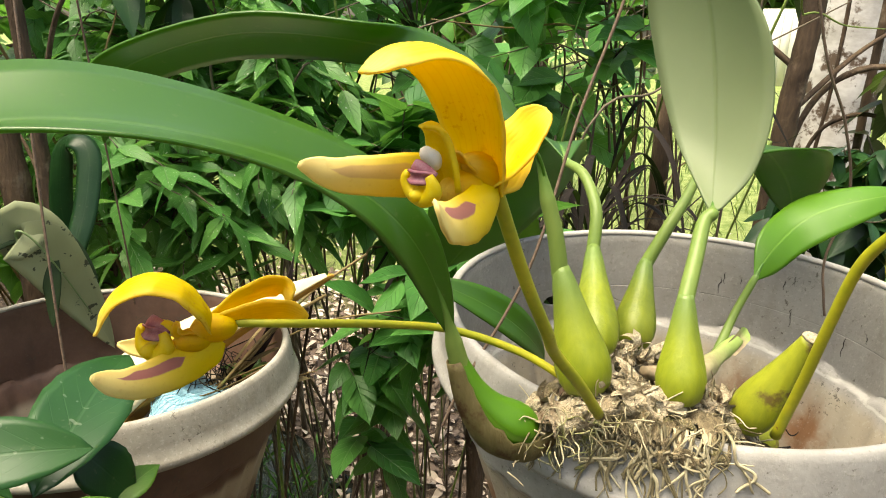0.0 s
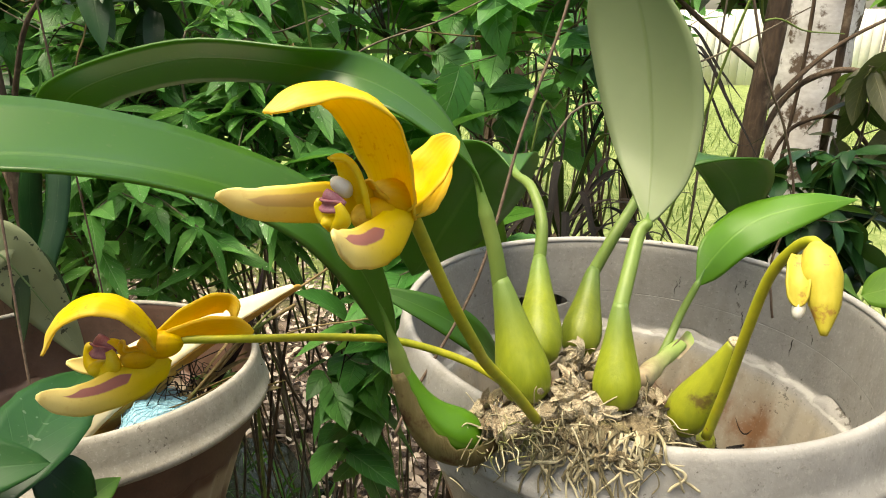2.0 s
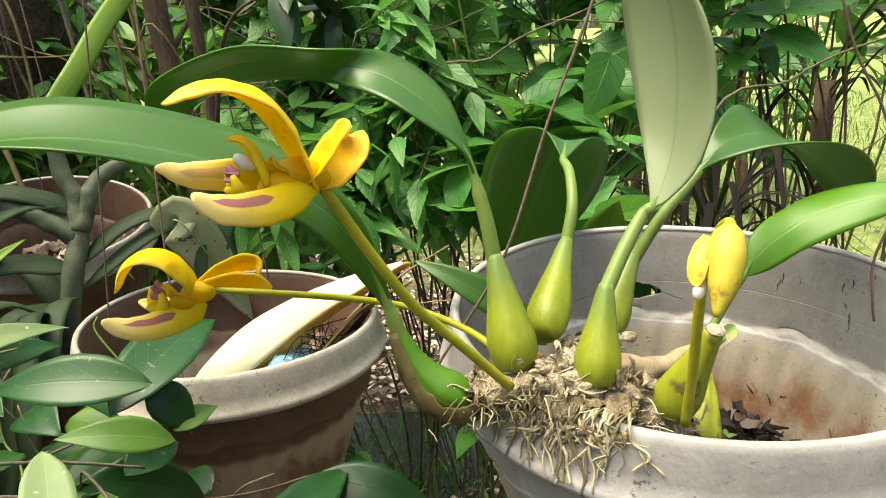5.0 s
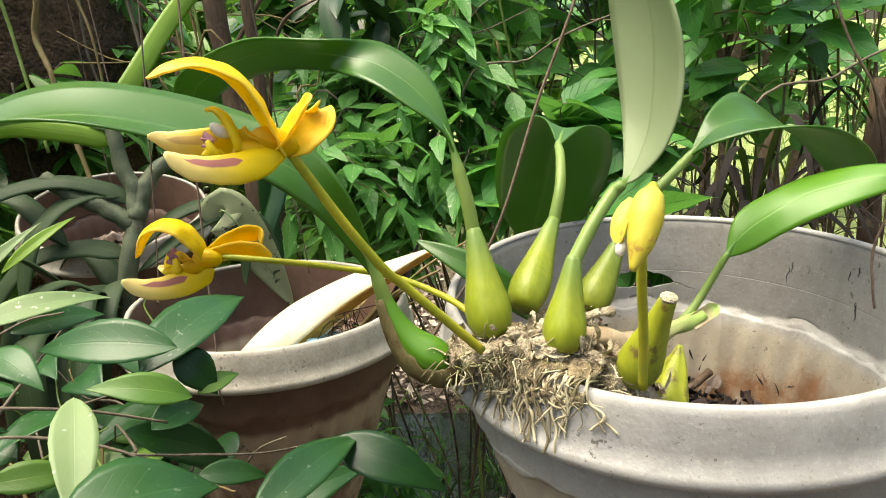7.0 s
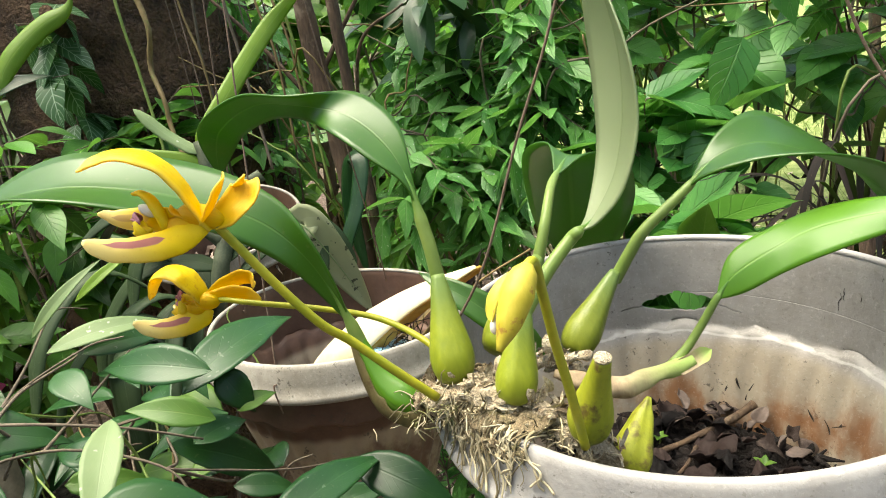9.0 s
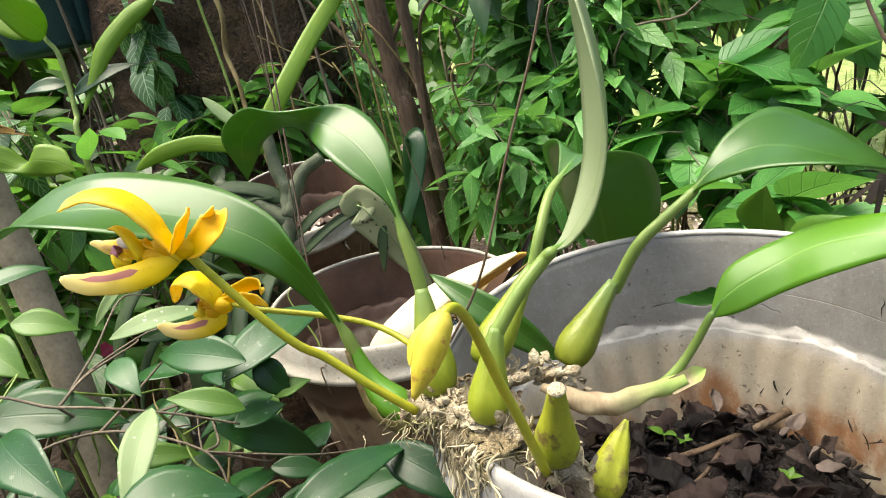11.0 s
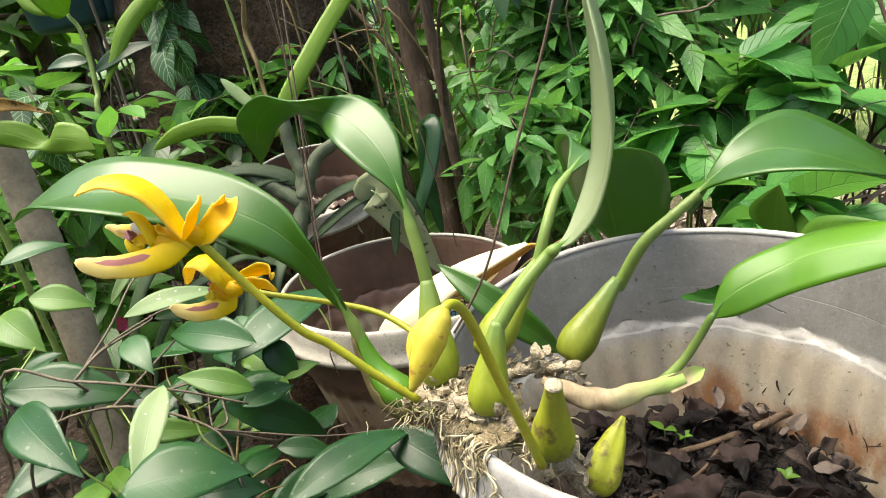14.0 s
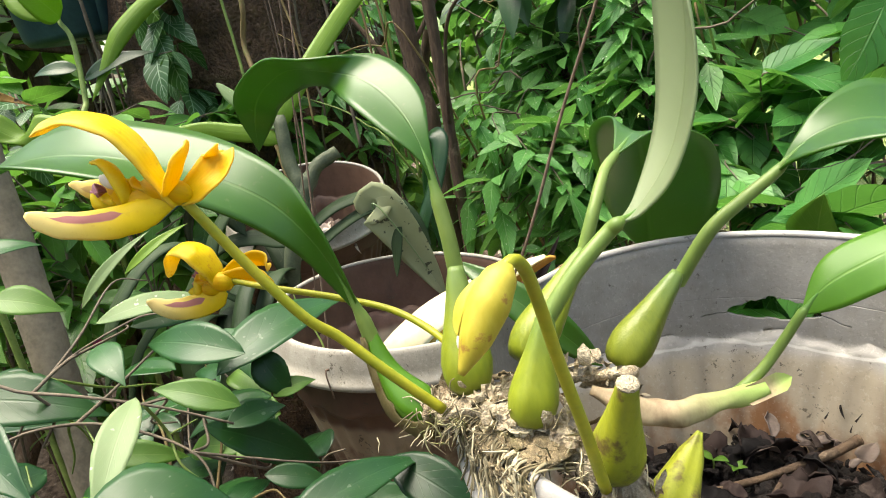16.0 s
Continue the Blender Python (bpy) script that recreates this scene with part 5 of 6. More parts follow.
part("inner_face", blade(SP_TOP, SP_FOLD, 40, 11, -0.08), M_HUSK, spathe, solid=0.003)
part("folded_edge", blade(SP_FOLD, SP_LOW, 40, 7, 0.10), plain_material("orange_husk", (0.46, 0.22, 0.03), (0.68, 0.42, 0.09), 24, 0.55, 0.3, 0.002, c=(0.28, 0.13, 0.03), c_scale=18, glow=0.15), spathe, "orange-brown folded edge", solid=0.003)


def net_lump(at, r, seed):
    n, m = 14, 26
    a, b = np.meshgrid(np.linspace(0.05, np.pi - 0.05, n), np.linspace(0, 2 * np.pi, m), indexing="ij")
    d = np.stack([np.sin(a) * np.cos(b), np.sin(a) * np.sin(b), 0.6 * np.cos(a)], -1)
    k = np.array([[1 + 0.35 * noise.noise(Vector(q) * 2.2 + Vector((seed, 0, 0))) for q in row] for row in d])[..., None]
    k[:, -1] = k[:, 0]
    ob = part("netting", grid(np.array(at) + d * k * r), M_NET)
    mod = ob.modifiers.new("mesh", "WIREFRAME")
    mod.thickness = 0.0009
    inner = part("netting_fill", grid(np.array(at) + d * k * r * 0.96), M_NET, ob)
    return tagged(ob, "crumpled faded blue plastic netting in the brown pot", "netting")


net_lump((-0.378, 0.150, 1.074), 0.040, 2)
for k in range(18):
    a = rng.uniform(-0.5, 0.9)
    p = np.array([-0.362, 0.150, 1.078]) + rng.normal(0, 0.015, 3) * (1, 1, 0.6)
    q = p + np.array([0.075 * math.cos(a + 0.3), 0.075 * math.sin(a + 0.3), rng.uniform(0.01, 0.07)])
    ob = part("straw", leaf_sheet(p, q, rng.uniform(0.003, 0.010), (rng.normal(0, 0.6), rng.normal(0, 0.6), 1), rng.uniform(-0.06, 0.08), -0.5, "strap", 14, 5), M_SHEATH, solid=0.0004)
    tagged(ob, "dry straw-brown leaf strip in the brown pot", "dry strip", "dry strips")
tagged(part("straw", leaf_sheet((-0.345, 0.170, 1.09), (-0.301, 0.257, 1.190), 0.014, (1, -0.3, 0.2), 0.06, -0.8, "lance"), M_DRY, solid=0.0005), "tall curled brown leaf strip in the brown pot", "dry strip", "dry strips")
fibres = []
for k in range(40):
    p = np.array([-0.352, 0.178, 1.072]) + rng.normal(0, 0.012, 3)
    fibres.append(tube(curve([p, p + rng.normal(0, 0.012, 3) + (0, 0, 0.012), p + rng.normal(0, 0.018, 3) + (0, 0, 0.018), p + rng.normal(0, 0.02, 3) + (0, 0, 0.012)], 10), 0.0005, 4))
tagged(part("fibre_wad", joined(fibres), M_BLACKISH), "wad of black coir fibre in the brown pot", "fibre", kind="stuff")
for k, (p, q, r) in enumerate((((-0.335, 0.165, 1.110), (-0.225, 0.235, 1.200), 0.0012), ((-0.350, 0.150, 1.100), (-0.262, 0.215, 1.165), 0.0016), ((-0.340, 0.200, 1.105), (-0.190, 0.215, 1.150), 0.0009))):
    tagged(part("straw", tube(curve([p, (np.array(p) + q) / 2 + (0, 0, 0.012), q], 16), r, 6), M_SHEATH), "thin pale straw sticking out of the brown pot", "straw", "straws")
# dark fleshy leaf lying over the grey pot's rim
tagged(part("fallen_leaf", leaf_sheet((-0.085, -0.005, 1.215), (-0.166, -0.030, 1.280), 0.022, (-0.2, -0.6, 0.8), 0.16, -0.2, "lance", 20, 7), M_ORCHID, solid=0.001), "green leaf lying over the grey pot's rim", "leaf")

# ---- the glossy bush beside the brown pot ----
bush = thing("glossy_bush", "bush with thin twigs and glossy blue-green leaves", "shrub", at=(-0.50, -0.20, 0.0))
for path, r in (([(-0.50, -0.20, -0.02), (-0.53, -0.24, 0.5), (-0.50, -0.28, 1.0), (-0.448, -0.272, 1.228), (-0.399, -0.230, 1.226), (-0.338, -0.181, 1.209), (-0.307, -0.137, 1.179)], 0.0032),
                ([(-0.51, -0.21, -0.02), (-0.47, -0.30, 0.6), (-0.42, -0.29, 1.05), (-0.390, -0.275, 1.192), (-0.366, -0.217, 1.205), (-0.305, -0.170, 1.176), (-0.263, -0.178, 1.146)], 0.0028),
                ([(-0.46, -0.26, 1.15), (-0.437, -0.212, 1.218), (-0.412, -0.153, 1.244), (-0.394, -0.128, 1.246)], 0.0018),
                ([(-0.338, -0.181, 1.209), (-0.333, -0.150, 1.204), (-0.331, -0.131, 1.205)], 0.0014),
                ([(-0.305, -0.170, 1.176), (-0.285, -0.14, 1.16), (-0.262, -0.10, 1.14), (-0.24, -0.065, 1.131)], 0.0016)):
    part("twig", tube(curve(path, 40), 0.6 * np.linspace(r, r * 0.3 + 0.0005, 40), 7, lumps=0.3), M_TWIG, bush)
UPPER_LEAVES = [
    ((-0.333, -0.129, 1.206), (-0.345, 0.000, 1.217), 0.044, M_GLOSSY, (0.35, -0.30, 0.85)),
    ((-0.311, -0.113, 1.222), (-0.407, -0.148, 1.226), 0.034, M_GLOSSY, (0.4, -0.7, 1)),
    ((-0.332, -0.095, 1.211), (-0.308, -0.088, 1.172), 0.027, M_DARK, (0.6, -0.6, 0.5)),
    ((-0.276, -0.141, 1.205), (-0.321, -0.178, 1.225), 0.022, M_YELLOWISH, (0.3, -0.6, 1)),
    ((-0.342, -0.146, 1.170), (-0.325, -0.064, 1.090), 0.036, M_DARK, (0.7, -0.3, 1)),
    ((-0.315, -0.190, 1.226), (-0.255, -0.248, 1.190), 0.024, M_PALE_LEAF, (0.6, -0.3, 0.7)),
    ((-0.385, -0.273, 1.231), (-0.287, -0.266, 1.210), 0.036, M_GLOSSY, (0.2, -0.5, 1)),
    ((-0.262, -0.252, 1.197), (-0.225, -0.180, 1.181), 0.050, M_GLOSSY, (0.2, -0.3, 1)),
]
MIDDLE_LEAVES = [
    ((-0.226, -0.165, 1.137), (-0.218, -0.045, 1.131), 0.034, M_GLOSSY, (0.3, -0.3, 1)),
    ((-0.238, -0.062, 1.129), (-0.147, -0.045, 1.094), 0.036, M_DARK, (0.3, -0.5, 1)),
    # pale base colour here imitates a bluish sheen on the leaf
    ((-0.439, -0.168, 1.244), (-0.398, -0.085, 1.243), 0.022, M_PALE_LEAF, (0.4, -0.5, 1)),
    ((-0.448, -0.272, 1.226), (-0.380, -0.192, 1.196), 0.044, M_DARK, (0.3, -0.5, 1)),
    ((-0.500, -0.220, 1.275), (-0.466, -0.179, 1.256), 0.028, M_YELLOWISH, (0.3, -0.6, 1)),
    ((-0.396, -0.182, 1.241), (-0.346, -0.186, 1.225), 0.024, M_GLOSSY, (0.6, -0.2, 0.5)),
    ((-0.325, -0.136, 1.169), (-0.325, -0.086, 1.162), 0.026, M_GLOSSY, (0.5, -0.4, 1)),
    ((-0.300, -0.129, 1.133), (-0.270, -0.092, 1.114), 0.020, M_DARK, (0.5, -0.4, 1)),
]
OUTER_LEAVES = [
    ((-0.316, -0.099, 1.178), (-0.303, -0.068, 1.181), 0.017, M_YELLOWISH, (0.4, -0.4, 1)),
    ((-0.597, -0.235, 1.243), (-0.533, -0.221, 1.213), 0.040, M_YELLOWISH, (0.3, -0.5, 1)),
    ((-0.558, -0.222, 1.299), (-0.547, -0.161, 1.299), 0.024, M_GLOSSY, (0.4, -0.4, 1)),
    ((-0.284, -0.121, 1.081), (-0.220, -0.036, 1.096), 0.034, M_GLOSSY, (0.4, -0.4, 1)),
    ((-0.279, -0.213, 1.152), (-0.260, -0.159, 1.133), 0.030, M_DARK, (0.3, -0.5, 1)),
    ((-0.427, -0.148, 1.235), (-0.411, -0.083, 1.226), 0.024, M_GLOSSY, (0.5, -0.5, 0.8)),
    ((-0.445, -0.172, 1.258), (-0.404, -0.122, 1.310), 0.011, M_PALE_LEAF, (0.6, -0.5, 0.6)),
    ((-0.435, -0.137, 1.275), (-0.416, -0.085, 1.304), 0.009, M_LIME, (0.6, -0.5, 0.6)),
    ((-0.434, -0.072, 1.198), (-0.377, -0.083, 1.168), 0.025, M_GLOSSY, (0.6, -0.3, 1)),
]
for b, t, w, mat, up in itertools.chain(UPPER_LEAVES, MIDDLE_LEAVES, OUTER_LEAVES):
    part("leaf", leaf_sheet(b, t, w, up, 0.09, -0.16, "drip", 20, 9, 0.05), mat, bush, solid=0.0004)
r8 = np.random.default_rng(88)
for k in range(20):
    p = np.array([-0.42, -0.14, 1.08]) + r8.normal(0, 1, 3) * (0.11, 0.07, 0.05)
    p[2] = min(p[2], 1.07)
    d = np.array([r8.uniform(0.03, 0.13) * (-1) ** k, r8.uniform(-0.02, 0.05), r8.uniform(0.02, 0.10)])
    part("twig", tube(curve([p, p + d * 0.4 + r8.normal(0, 0.008, 3), p + d * 0.75 + r8.normal(0, 0.008, 3), p + d], 24), np.linspace(0.0016, 0.0006, 24), 6, lumps=0.3, seed=k), (M_TWIG, M_GREEN_STEM, M_SHEATH)[k % 3], bush)
tall = thing("tall_shoot", "upright shoot with a few light green leaves", "shrub", at=(-1.06, 0.04, 0.0))
part("stem", tube(curve([(-1.06, 0.04, -0.02), (-1.07, 0.05, 0.8), (-1.09, 0.072, 1.326), (-1.112, 0.093, 1.411), (-1.141, 0.111, 1.507), (-1.166, 0.107, 1.549), (-1.182, 0.12, 1.63)], 40), np.linspace(0.006, 0.0035, 40), 8), M_GREEN_STEM, tall)
for b, t, w, up, mat in (((-1.166, 0.107, 1.549), (-1.245, 0.060, 1.640), 0.080, (0.5, -0.6, 0.5), M_LIME), ((-1.160, 0.110, 1.545), (-1.10, 0.02, 1.62), 0.06, (0.5, -0.6, 0.5), M_LIME), ((-1.125, 0.105, 1.44), (-1.05, 0.20, 1.475), 0.035, (0.5, -0.6, 0.7), M_DARK), ((-1.125, 0.10, 1.46), (-1.185, 0.045, 1.465), 0.030, (0.5, -0.6, 0.7), M_DARK)):
    part("leaf", leaf_sheet(b, t, w, up, 0.07, -0.15, "ovate", 18, 9, 0.1), mat, tall, solid=0.0004)
# a long narrow leaf hanging from above
hang = curve([(-1.02, 0.27, 1.62), (-1.034, 0.255, 1.568), (-1.063, 0.214, 1.541), (-1.086, 0.167, 1.500), (-1.095, 0.131, 1.450), (-1.103, 0.099, 1.404)], 30)
hs = unit(np.cross(unit(np.gradient(hang, axis=0)), (0.75, -0.6, 0.25)))
hw = np.interp(np.linspace(0, 1, 30), [0, 0.15, 0.3, 0.6, 0.85, 1], [0.002, 0.006, 0.030, 0.034, 0.014, 0.001])[:, None] / 2
part("leaf", blade(hang - hs * hw, hang + hs * hw, 30, 7, -0.18), M_LIME, tall, "long hanging bright green leaf", solid=0.0004)
# a broad torn leaf with a browned upper edge
torn = thing("torn_leaved_shoot", "shoot with a broad yellow-green leaf browned along its edge", "shrub", at=(-0.72, -0.17, 0.0))
part("stem", tube(curve([(-0.72, -0.17, -0.02), (-0.73, -0.18, 0.8), (-0.725, -0.185, 1.405), (-0.735, -0.19, 1.55)], 30), np.linspace(0.005, 0.003, 30), 8), M_GREEN_STEM, torn)
part("leaf", blade([(-0.725, -0.185, 1.405), (-0.688, -0.157, 1.418), (-0.663, -0.131, 1.410), (-0.648, -0.117, 1.388), (-0.638, -0.108, 1.404), (-0.616, -0.093, 1.396), (-0.603, -0.092, 1.371)], [(-0.725, -0.185, 1.405), (-0.686, -0.168, 1.397), (-0.652, -0.137, 1.382), (-0.630, -0.115, 1.372), (-0.603, -0.092, 1.371)], 40, 9, -0.10, 0.002), M_LIME, torn, solid=0.0004)
part("leaf", blade([(-0.728, -0.188, 1.42), (-0.70, -0.160, 1.445), (-0.668, -0.133, 1.436), (-0.640, -0.108, 1.414)], [(-0.728, -0.188, 1.42), (-0.70, -0.165, 1.428), (-0.665, -0.133, 1.424), (-0.640, -0.108, 1.414)], 24, 7, 0.12, 0.002), plain_material("browned_leaf", (0.20, 0.09, 0.02), (0.42, 0.27, 0.06), 50, 0.6, 0.4, 0.001, c=(0.05, 0.03, 0.012), c_scale=80, c_at=(0.55, 0.65), glow=0.3), torn, "browned, spotted leaf", solid=0.0004)
for b, t, w in (((-0.73, -0.186, 1.45), (-0.68, -0.12, 1.49), 0.05), ((-0.735, -0.19, 1.52), (-0.80, -0.20, 1.55), 0.06)):
    part("leaf", leaf_sheet(b, t, w, (0.5, -0.6, 0.7), 0.07, -0.15, "ovate", 18, 9, 0.1), M_LIME, torn, solid=0.0004)
r2 = np.random.default_rng(77)
for k in range(190):
    c = np.array([-0.44, -0.15, 1.03]) + r2.normal(0, 1, 3) * (0.17, 0.12, 0.11)
    if c[0] > -0.28 and c[1] > -0.12 or c[1] > -0.04 or c[2] > 1.16:
        continue
    a = r2.uniform(0, 6.28)
    part("leaf", leaf_sheet(c, c + r2.uniform(0.05, 0.10) * np.array([math.cos(a), math.sin(a), r2.uniform(-0.5, 0.1)]), r2.uniform(0.022, 0.04), (r2.normal(0.2, 0.3), r2.normal(-0.3, 0.3), 1), 0.09, -0.16, "ovate", 12, 7, 0.05), (M_GLOSSY, M_DARK, M_DARK, M_GLOSSY, M_DARK, M_YELLOWISH)[k % 6], bush, solid=0.0004)

starts = np.array([(-0.448, -0.272, 1.228), (-0.399, -0.230, 1.226), (-0.338, -0.181, 1.209), (-0.366, -0.217, 1.205), (-0.305, -0.170, 1.176), (-0.437, -0.212, 1.218), (-0.42, -0.29, 1.05)])
for k in range(16):
    s = starts[k % 7]
    d = np.array([r2.uniform(-0.10, 0.06), r2.uniform(-0.02, 0.12), r2.uniform(-0.10, 0.03)])
    part("twig", tube(curve([s, s + d * 0.4 + r2.normal(0, 0.008, 3), s + d * 0.75 + r2.normal(0, 0.008, 3), s + d], 18), np.linspace(0.0014, 0.0006, 18), 6, lumps=0.15), (M_TWIG, M_GREEN_STEM)[k % 3 == 0], bush)

# ---- third pot with a strap-leaved orchid ----
# body takes the brown material only to darken the area under its rim
pot("plant_pot", "small pale plastic pot behind the others", (-0.80, 0.27, 1.205), 0.86, (-0.20, 0.16), M_POT_LEFT, M_POT_RIM)
heap("soil", "dry bark and soil in the pale pot", (-0.80, 0.27, 1.125), 0.092, 0.01, M_SOIL, 12)
for k in range(26):
    a, r = rng.uniform(0, 6.28), 0.085 * rng.uniform(0.1, 1) ** 0.5
    curled_leaf((-0.80 + r * math.cos(a), 0.27 + r * math.sin(a), 1.138), rng.uniform(0.03, 0.08), 400 + k, M_LITTER, label="curled brown dead leaf in the pale pot")
for p in ([(-0.70, 0.22, 1.20), (-0.73, 0.24, 1.5), (-0.78, 0.24, 2.12)], [(-0.88, 0.34, 1.20), (-0.84, 0.30, 1.6), (-0.78, 0.24, 2.12)]):
    wire("thin rusty wire holding up the pale pot", p)
vanda = thing("strap_orchid", "orchid with a thick stem and strap-shaped grey-green leaves", "orchid", at=(-0.64, 0.16, 1.13))
STEMS = ([(-0.63, 0.10, 1.10), (-0.617, 0.121, 1.188), (-0.616, 0.138, 1.219), (-0.620, 0.149, 1.247), (-0.626, 0.156, 1.270), (-0.639, 0.157, 1.300), (-0.651, 0.165, 1.350)],
         [(-0.618, 0.142, 1.230), (-0.615, 0.162, 1.262), (-0.610, 0.176, 1.280), (-0.592, 0.202, 1.296)],
         [(-0.620, 0.140, 1.225), (-0.645, 0.125, 1.250), (-0.675, 0.110, 1.268), (-0.70, 0.10, 1.290)])
for pts in STEMS:
    part("stem", tube(curve(pts, 26), np.linspace(0.0115, 0.0085, 26), 14, lumps=0.25), M_STRAP_STEM, vanda)
UPPER_STRAPS = [
    ([(-0.651, 0.165, 1.335), (-0.646, 0.176, 1.360), (-0.640, 0.215, 1.400), (-0.650, 0.275, 1.445), (-0.650, 0.335, 1.490), (-0.61, 0.37, 1.53)], 0.024, M_LIME),
    ([(-0.650, 0.160, 1.335), (-0.684, 0.141, 1.365), (-0.716, 0.126, 1.403)], 0.016, M_PALE_LEAF),
    ([(-0.648, 0.158, 1.318), (-0.665, 0.142, 1.330), (-0.693, 0.118, 1.340), (-0.721, 0.093, 1.348), (-0.752, 0.057, 1.344), (-0.775, 0.029, 1.330)], 0.022, M_LIME),
    ([(-0.622, 0.148, 1.249), (-0.643, 0.134, 1.268), (-0.682, 0.100, 1.284), (-0.73, 0.06, 1.275), (-0.77, 0.02, 1.24)], 0.022, M_STRAP),
]
LOWER_STRAPS = [
    ([(-0.615, 0.130, 1.195), (-0.591, 0.167, 1.225), (-0.565, 0.199, 1.236), (-0.538, 0.225, 1.228), (-0.515, 0.240, 1.200), (-0.50, 0.25, 1.16)], 0.020, M_STRAP),
    ([(-0.612, 0.125, 1.170), (-0.580, 0.170, 1.203), (-0.553, 0.206, 1.220), (-0.534, 0.223, 1.212), (-0.525, 0.215, 1.175), (-0.525, 0.205, 1.13)], 0.018, M_STRAP),
    ([(-0.628, 0.150, 1.260), (-0.654, 0.122, 1.267), (-0.679, 0.087, 1.251), (-0.691, 0.054, 1.213), (-0.69, 0.03, 1.15)], 0.024, M_STRAP),
    ([(-0.62, 0.130, 1.19), (-0.67, 0.10, 1.205), (-0.72, 0.06, 1.19), (-0.76, 0.02, 1.12), (-0.77, 0.0, 1.04)], 0.026, M_STRAP),
    ([(-0.62, 0.115, 1.16), (-0.60, 0.08, 1.17), (-0.58, 0.04, 1.14), (-0.57, 0.01, 1.06)], 0.024, M_STRAP),
    ([(-0.62, 0.115, 1.15), (-0.64, 0.06, 1.16), (-0.65, 0.02, 1.12), (-0.65, -0.01, 1.03)], 0.026, M_STRAP),
    ([(-0.560, 0.330, 1.10), (-0.575, 0.335, 1.20), (-0.565, 0.337, 1.272), (-0.548, 0.333, 1.290), (-0.530, 0.325, 1.275), (-0.528, 0.300, 1.225), (-0.533, 0.270, 1.175), (-0.525, 0.250, 1.125)], 0.024, M_DARK),
]
for pts, w, mat in itertools.chain(UPPER_STRAPS, LOWER_STRAPS):
    c = curve(pts, 26)
    t = unit(np.gradient(c, axis=0))
    side = unit(np.cross(t, (0.82, -0.56, 0.1) if mat is M_LIME else (0.2, -0.5, 0.8)))
    wd = leaf_width(np.linspace(0, 1, 26), "strap")[:, None] * w / 2
    part("leaf", blade(c - side * wd, c + side * wd, 30, 7, -0.10), mat, vanda, solid=0.0016)
# extra dark straps, added to darken the area low in front of the pot
r6 = np.random.default_rng(66)
for k in range(9):
    a = r6.uniform(2.4, 5.6)
    o = np.array([-0.64, 0.09, 1.12]) + r6.normal(0, 0.03, 3) * (1, 1, 1.2)
    d = np.array([math.cos(a), math.sin(a), 0.0])
    l = r6.uniform(0.10, 0.20)
    c = curve([o, o + d * l * 0.4 + (0, 0, l * 0.35), o + d * l * 0.8 + (0, 0, l * r6.uniform(-0.1, 0.35)), o + d * l + (0, 0, -l * r6.uniform(0.2, 0.8))], 20)
    side = unit(np.cross(unit(np.gradient(c, axis=0)), (0.1, -0.2, 1)))
    wd = leaf_width(np.linspace(0, 1, 20), "strap")[:, None] * r6.uniform(0.020, 0.030) / 2
    part("leaf", blade(c - side * wd, c + side * wd, 20, 5, -0.12), M_STRAP, vanda, solid=0.0014)
# drooping blotched old leaf over the brown pot's far rim
c = curve([(-0.545, 0.215, 1.19), (-0.540, 0.200, 1.228), (-0.525, 0.205, 1.215), (-0.512, 0.235, 1.15), (-0.500, 0.262, 1.080)], 24)
t = unit(np.gradient(c, axis=0))
side = unit(np.cross(t, (0.6, -0.8, 0.15)))
wd = leaf_width(np.linspace(0, 1, 24), "lance")[:, None] * 0.058 / 2
old = thing("old_leaf", "grey-green dying leaf with black spots", "leaf", at=(-0.545, 0.215, 1.19))
part("leaf_blade", blade(c - side * wd, c + side * wd, 30, 9, 0.12), M_SPOTTED, old, solid=0.0012)
part("midrib", tube(c[:20], np.linspace(0.0016, 0.0006, 20), 6), M_PALE_LEAF, old)

# ---- trunks ----
def trunk(name, label, path, r0, r1, material, lumps=0.25, sides=16, seed=0, limbs=(), roots=0):
    top = thing(name, label, "tree", at=tuple(path[0]))
    spine = curve(path, 60)
    part("trunk", tube(spine, np.linspace(r0, r1, 60), sides, lumps=lumps, seed=seed), material, top)
    rg = np.random.default_rng(seed + 31)
    for k, (at_share, way, long, r) in enumerate(limbs):
        s = spine[int(at_share * 59)]
        e = s + unit(np.array(way, float)) * long
        part("limb", tube(curve([s, (s + e) / 2 + rg.normal(0, 0.08 * long, 3), e], 20), np.linspace(r, r * 0.4, 20), 10, lumps=lumps), material, top)
    for k in range(roots):
        a = rg.uniform(-2.6, 0.4)
        s = np.array([path[2][0] + (r0 + 0.012) * math.cos(a), path[2][1] + (r0 + 0.012) * math.sin(a), rg.uniform(1.3, 2.2)])
        pts = [s + (rg.normal(0, 0.015), rg.normal(0, 0.01), -q * rg.uniform(0.10, 0.16)) for q in range(6)]
        part("hanging_root", tube(curve(pts, 30), rg.uniform(0.0015, 0.004), 6, lumps=0.2), M_TWIG, top)
    return top


trunk("young_tree", "thin brown upright stem", [(-0.72, 0.55, -0.05), (-0.735, 0.52, 0.6), (-0.742, 0.515, 1.22), (-0.765, 0.515, 1.46), (-0.80, 0.53, 2.3)], 0.022, 0.016, M_BARK, limbs=((0.60, (-0.5, -0.3, 0.8), 0.35, 0.005), (0.72, (0.6, 0.2, 0.7), 0.35, 0.005)))
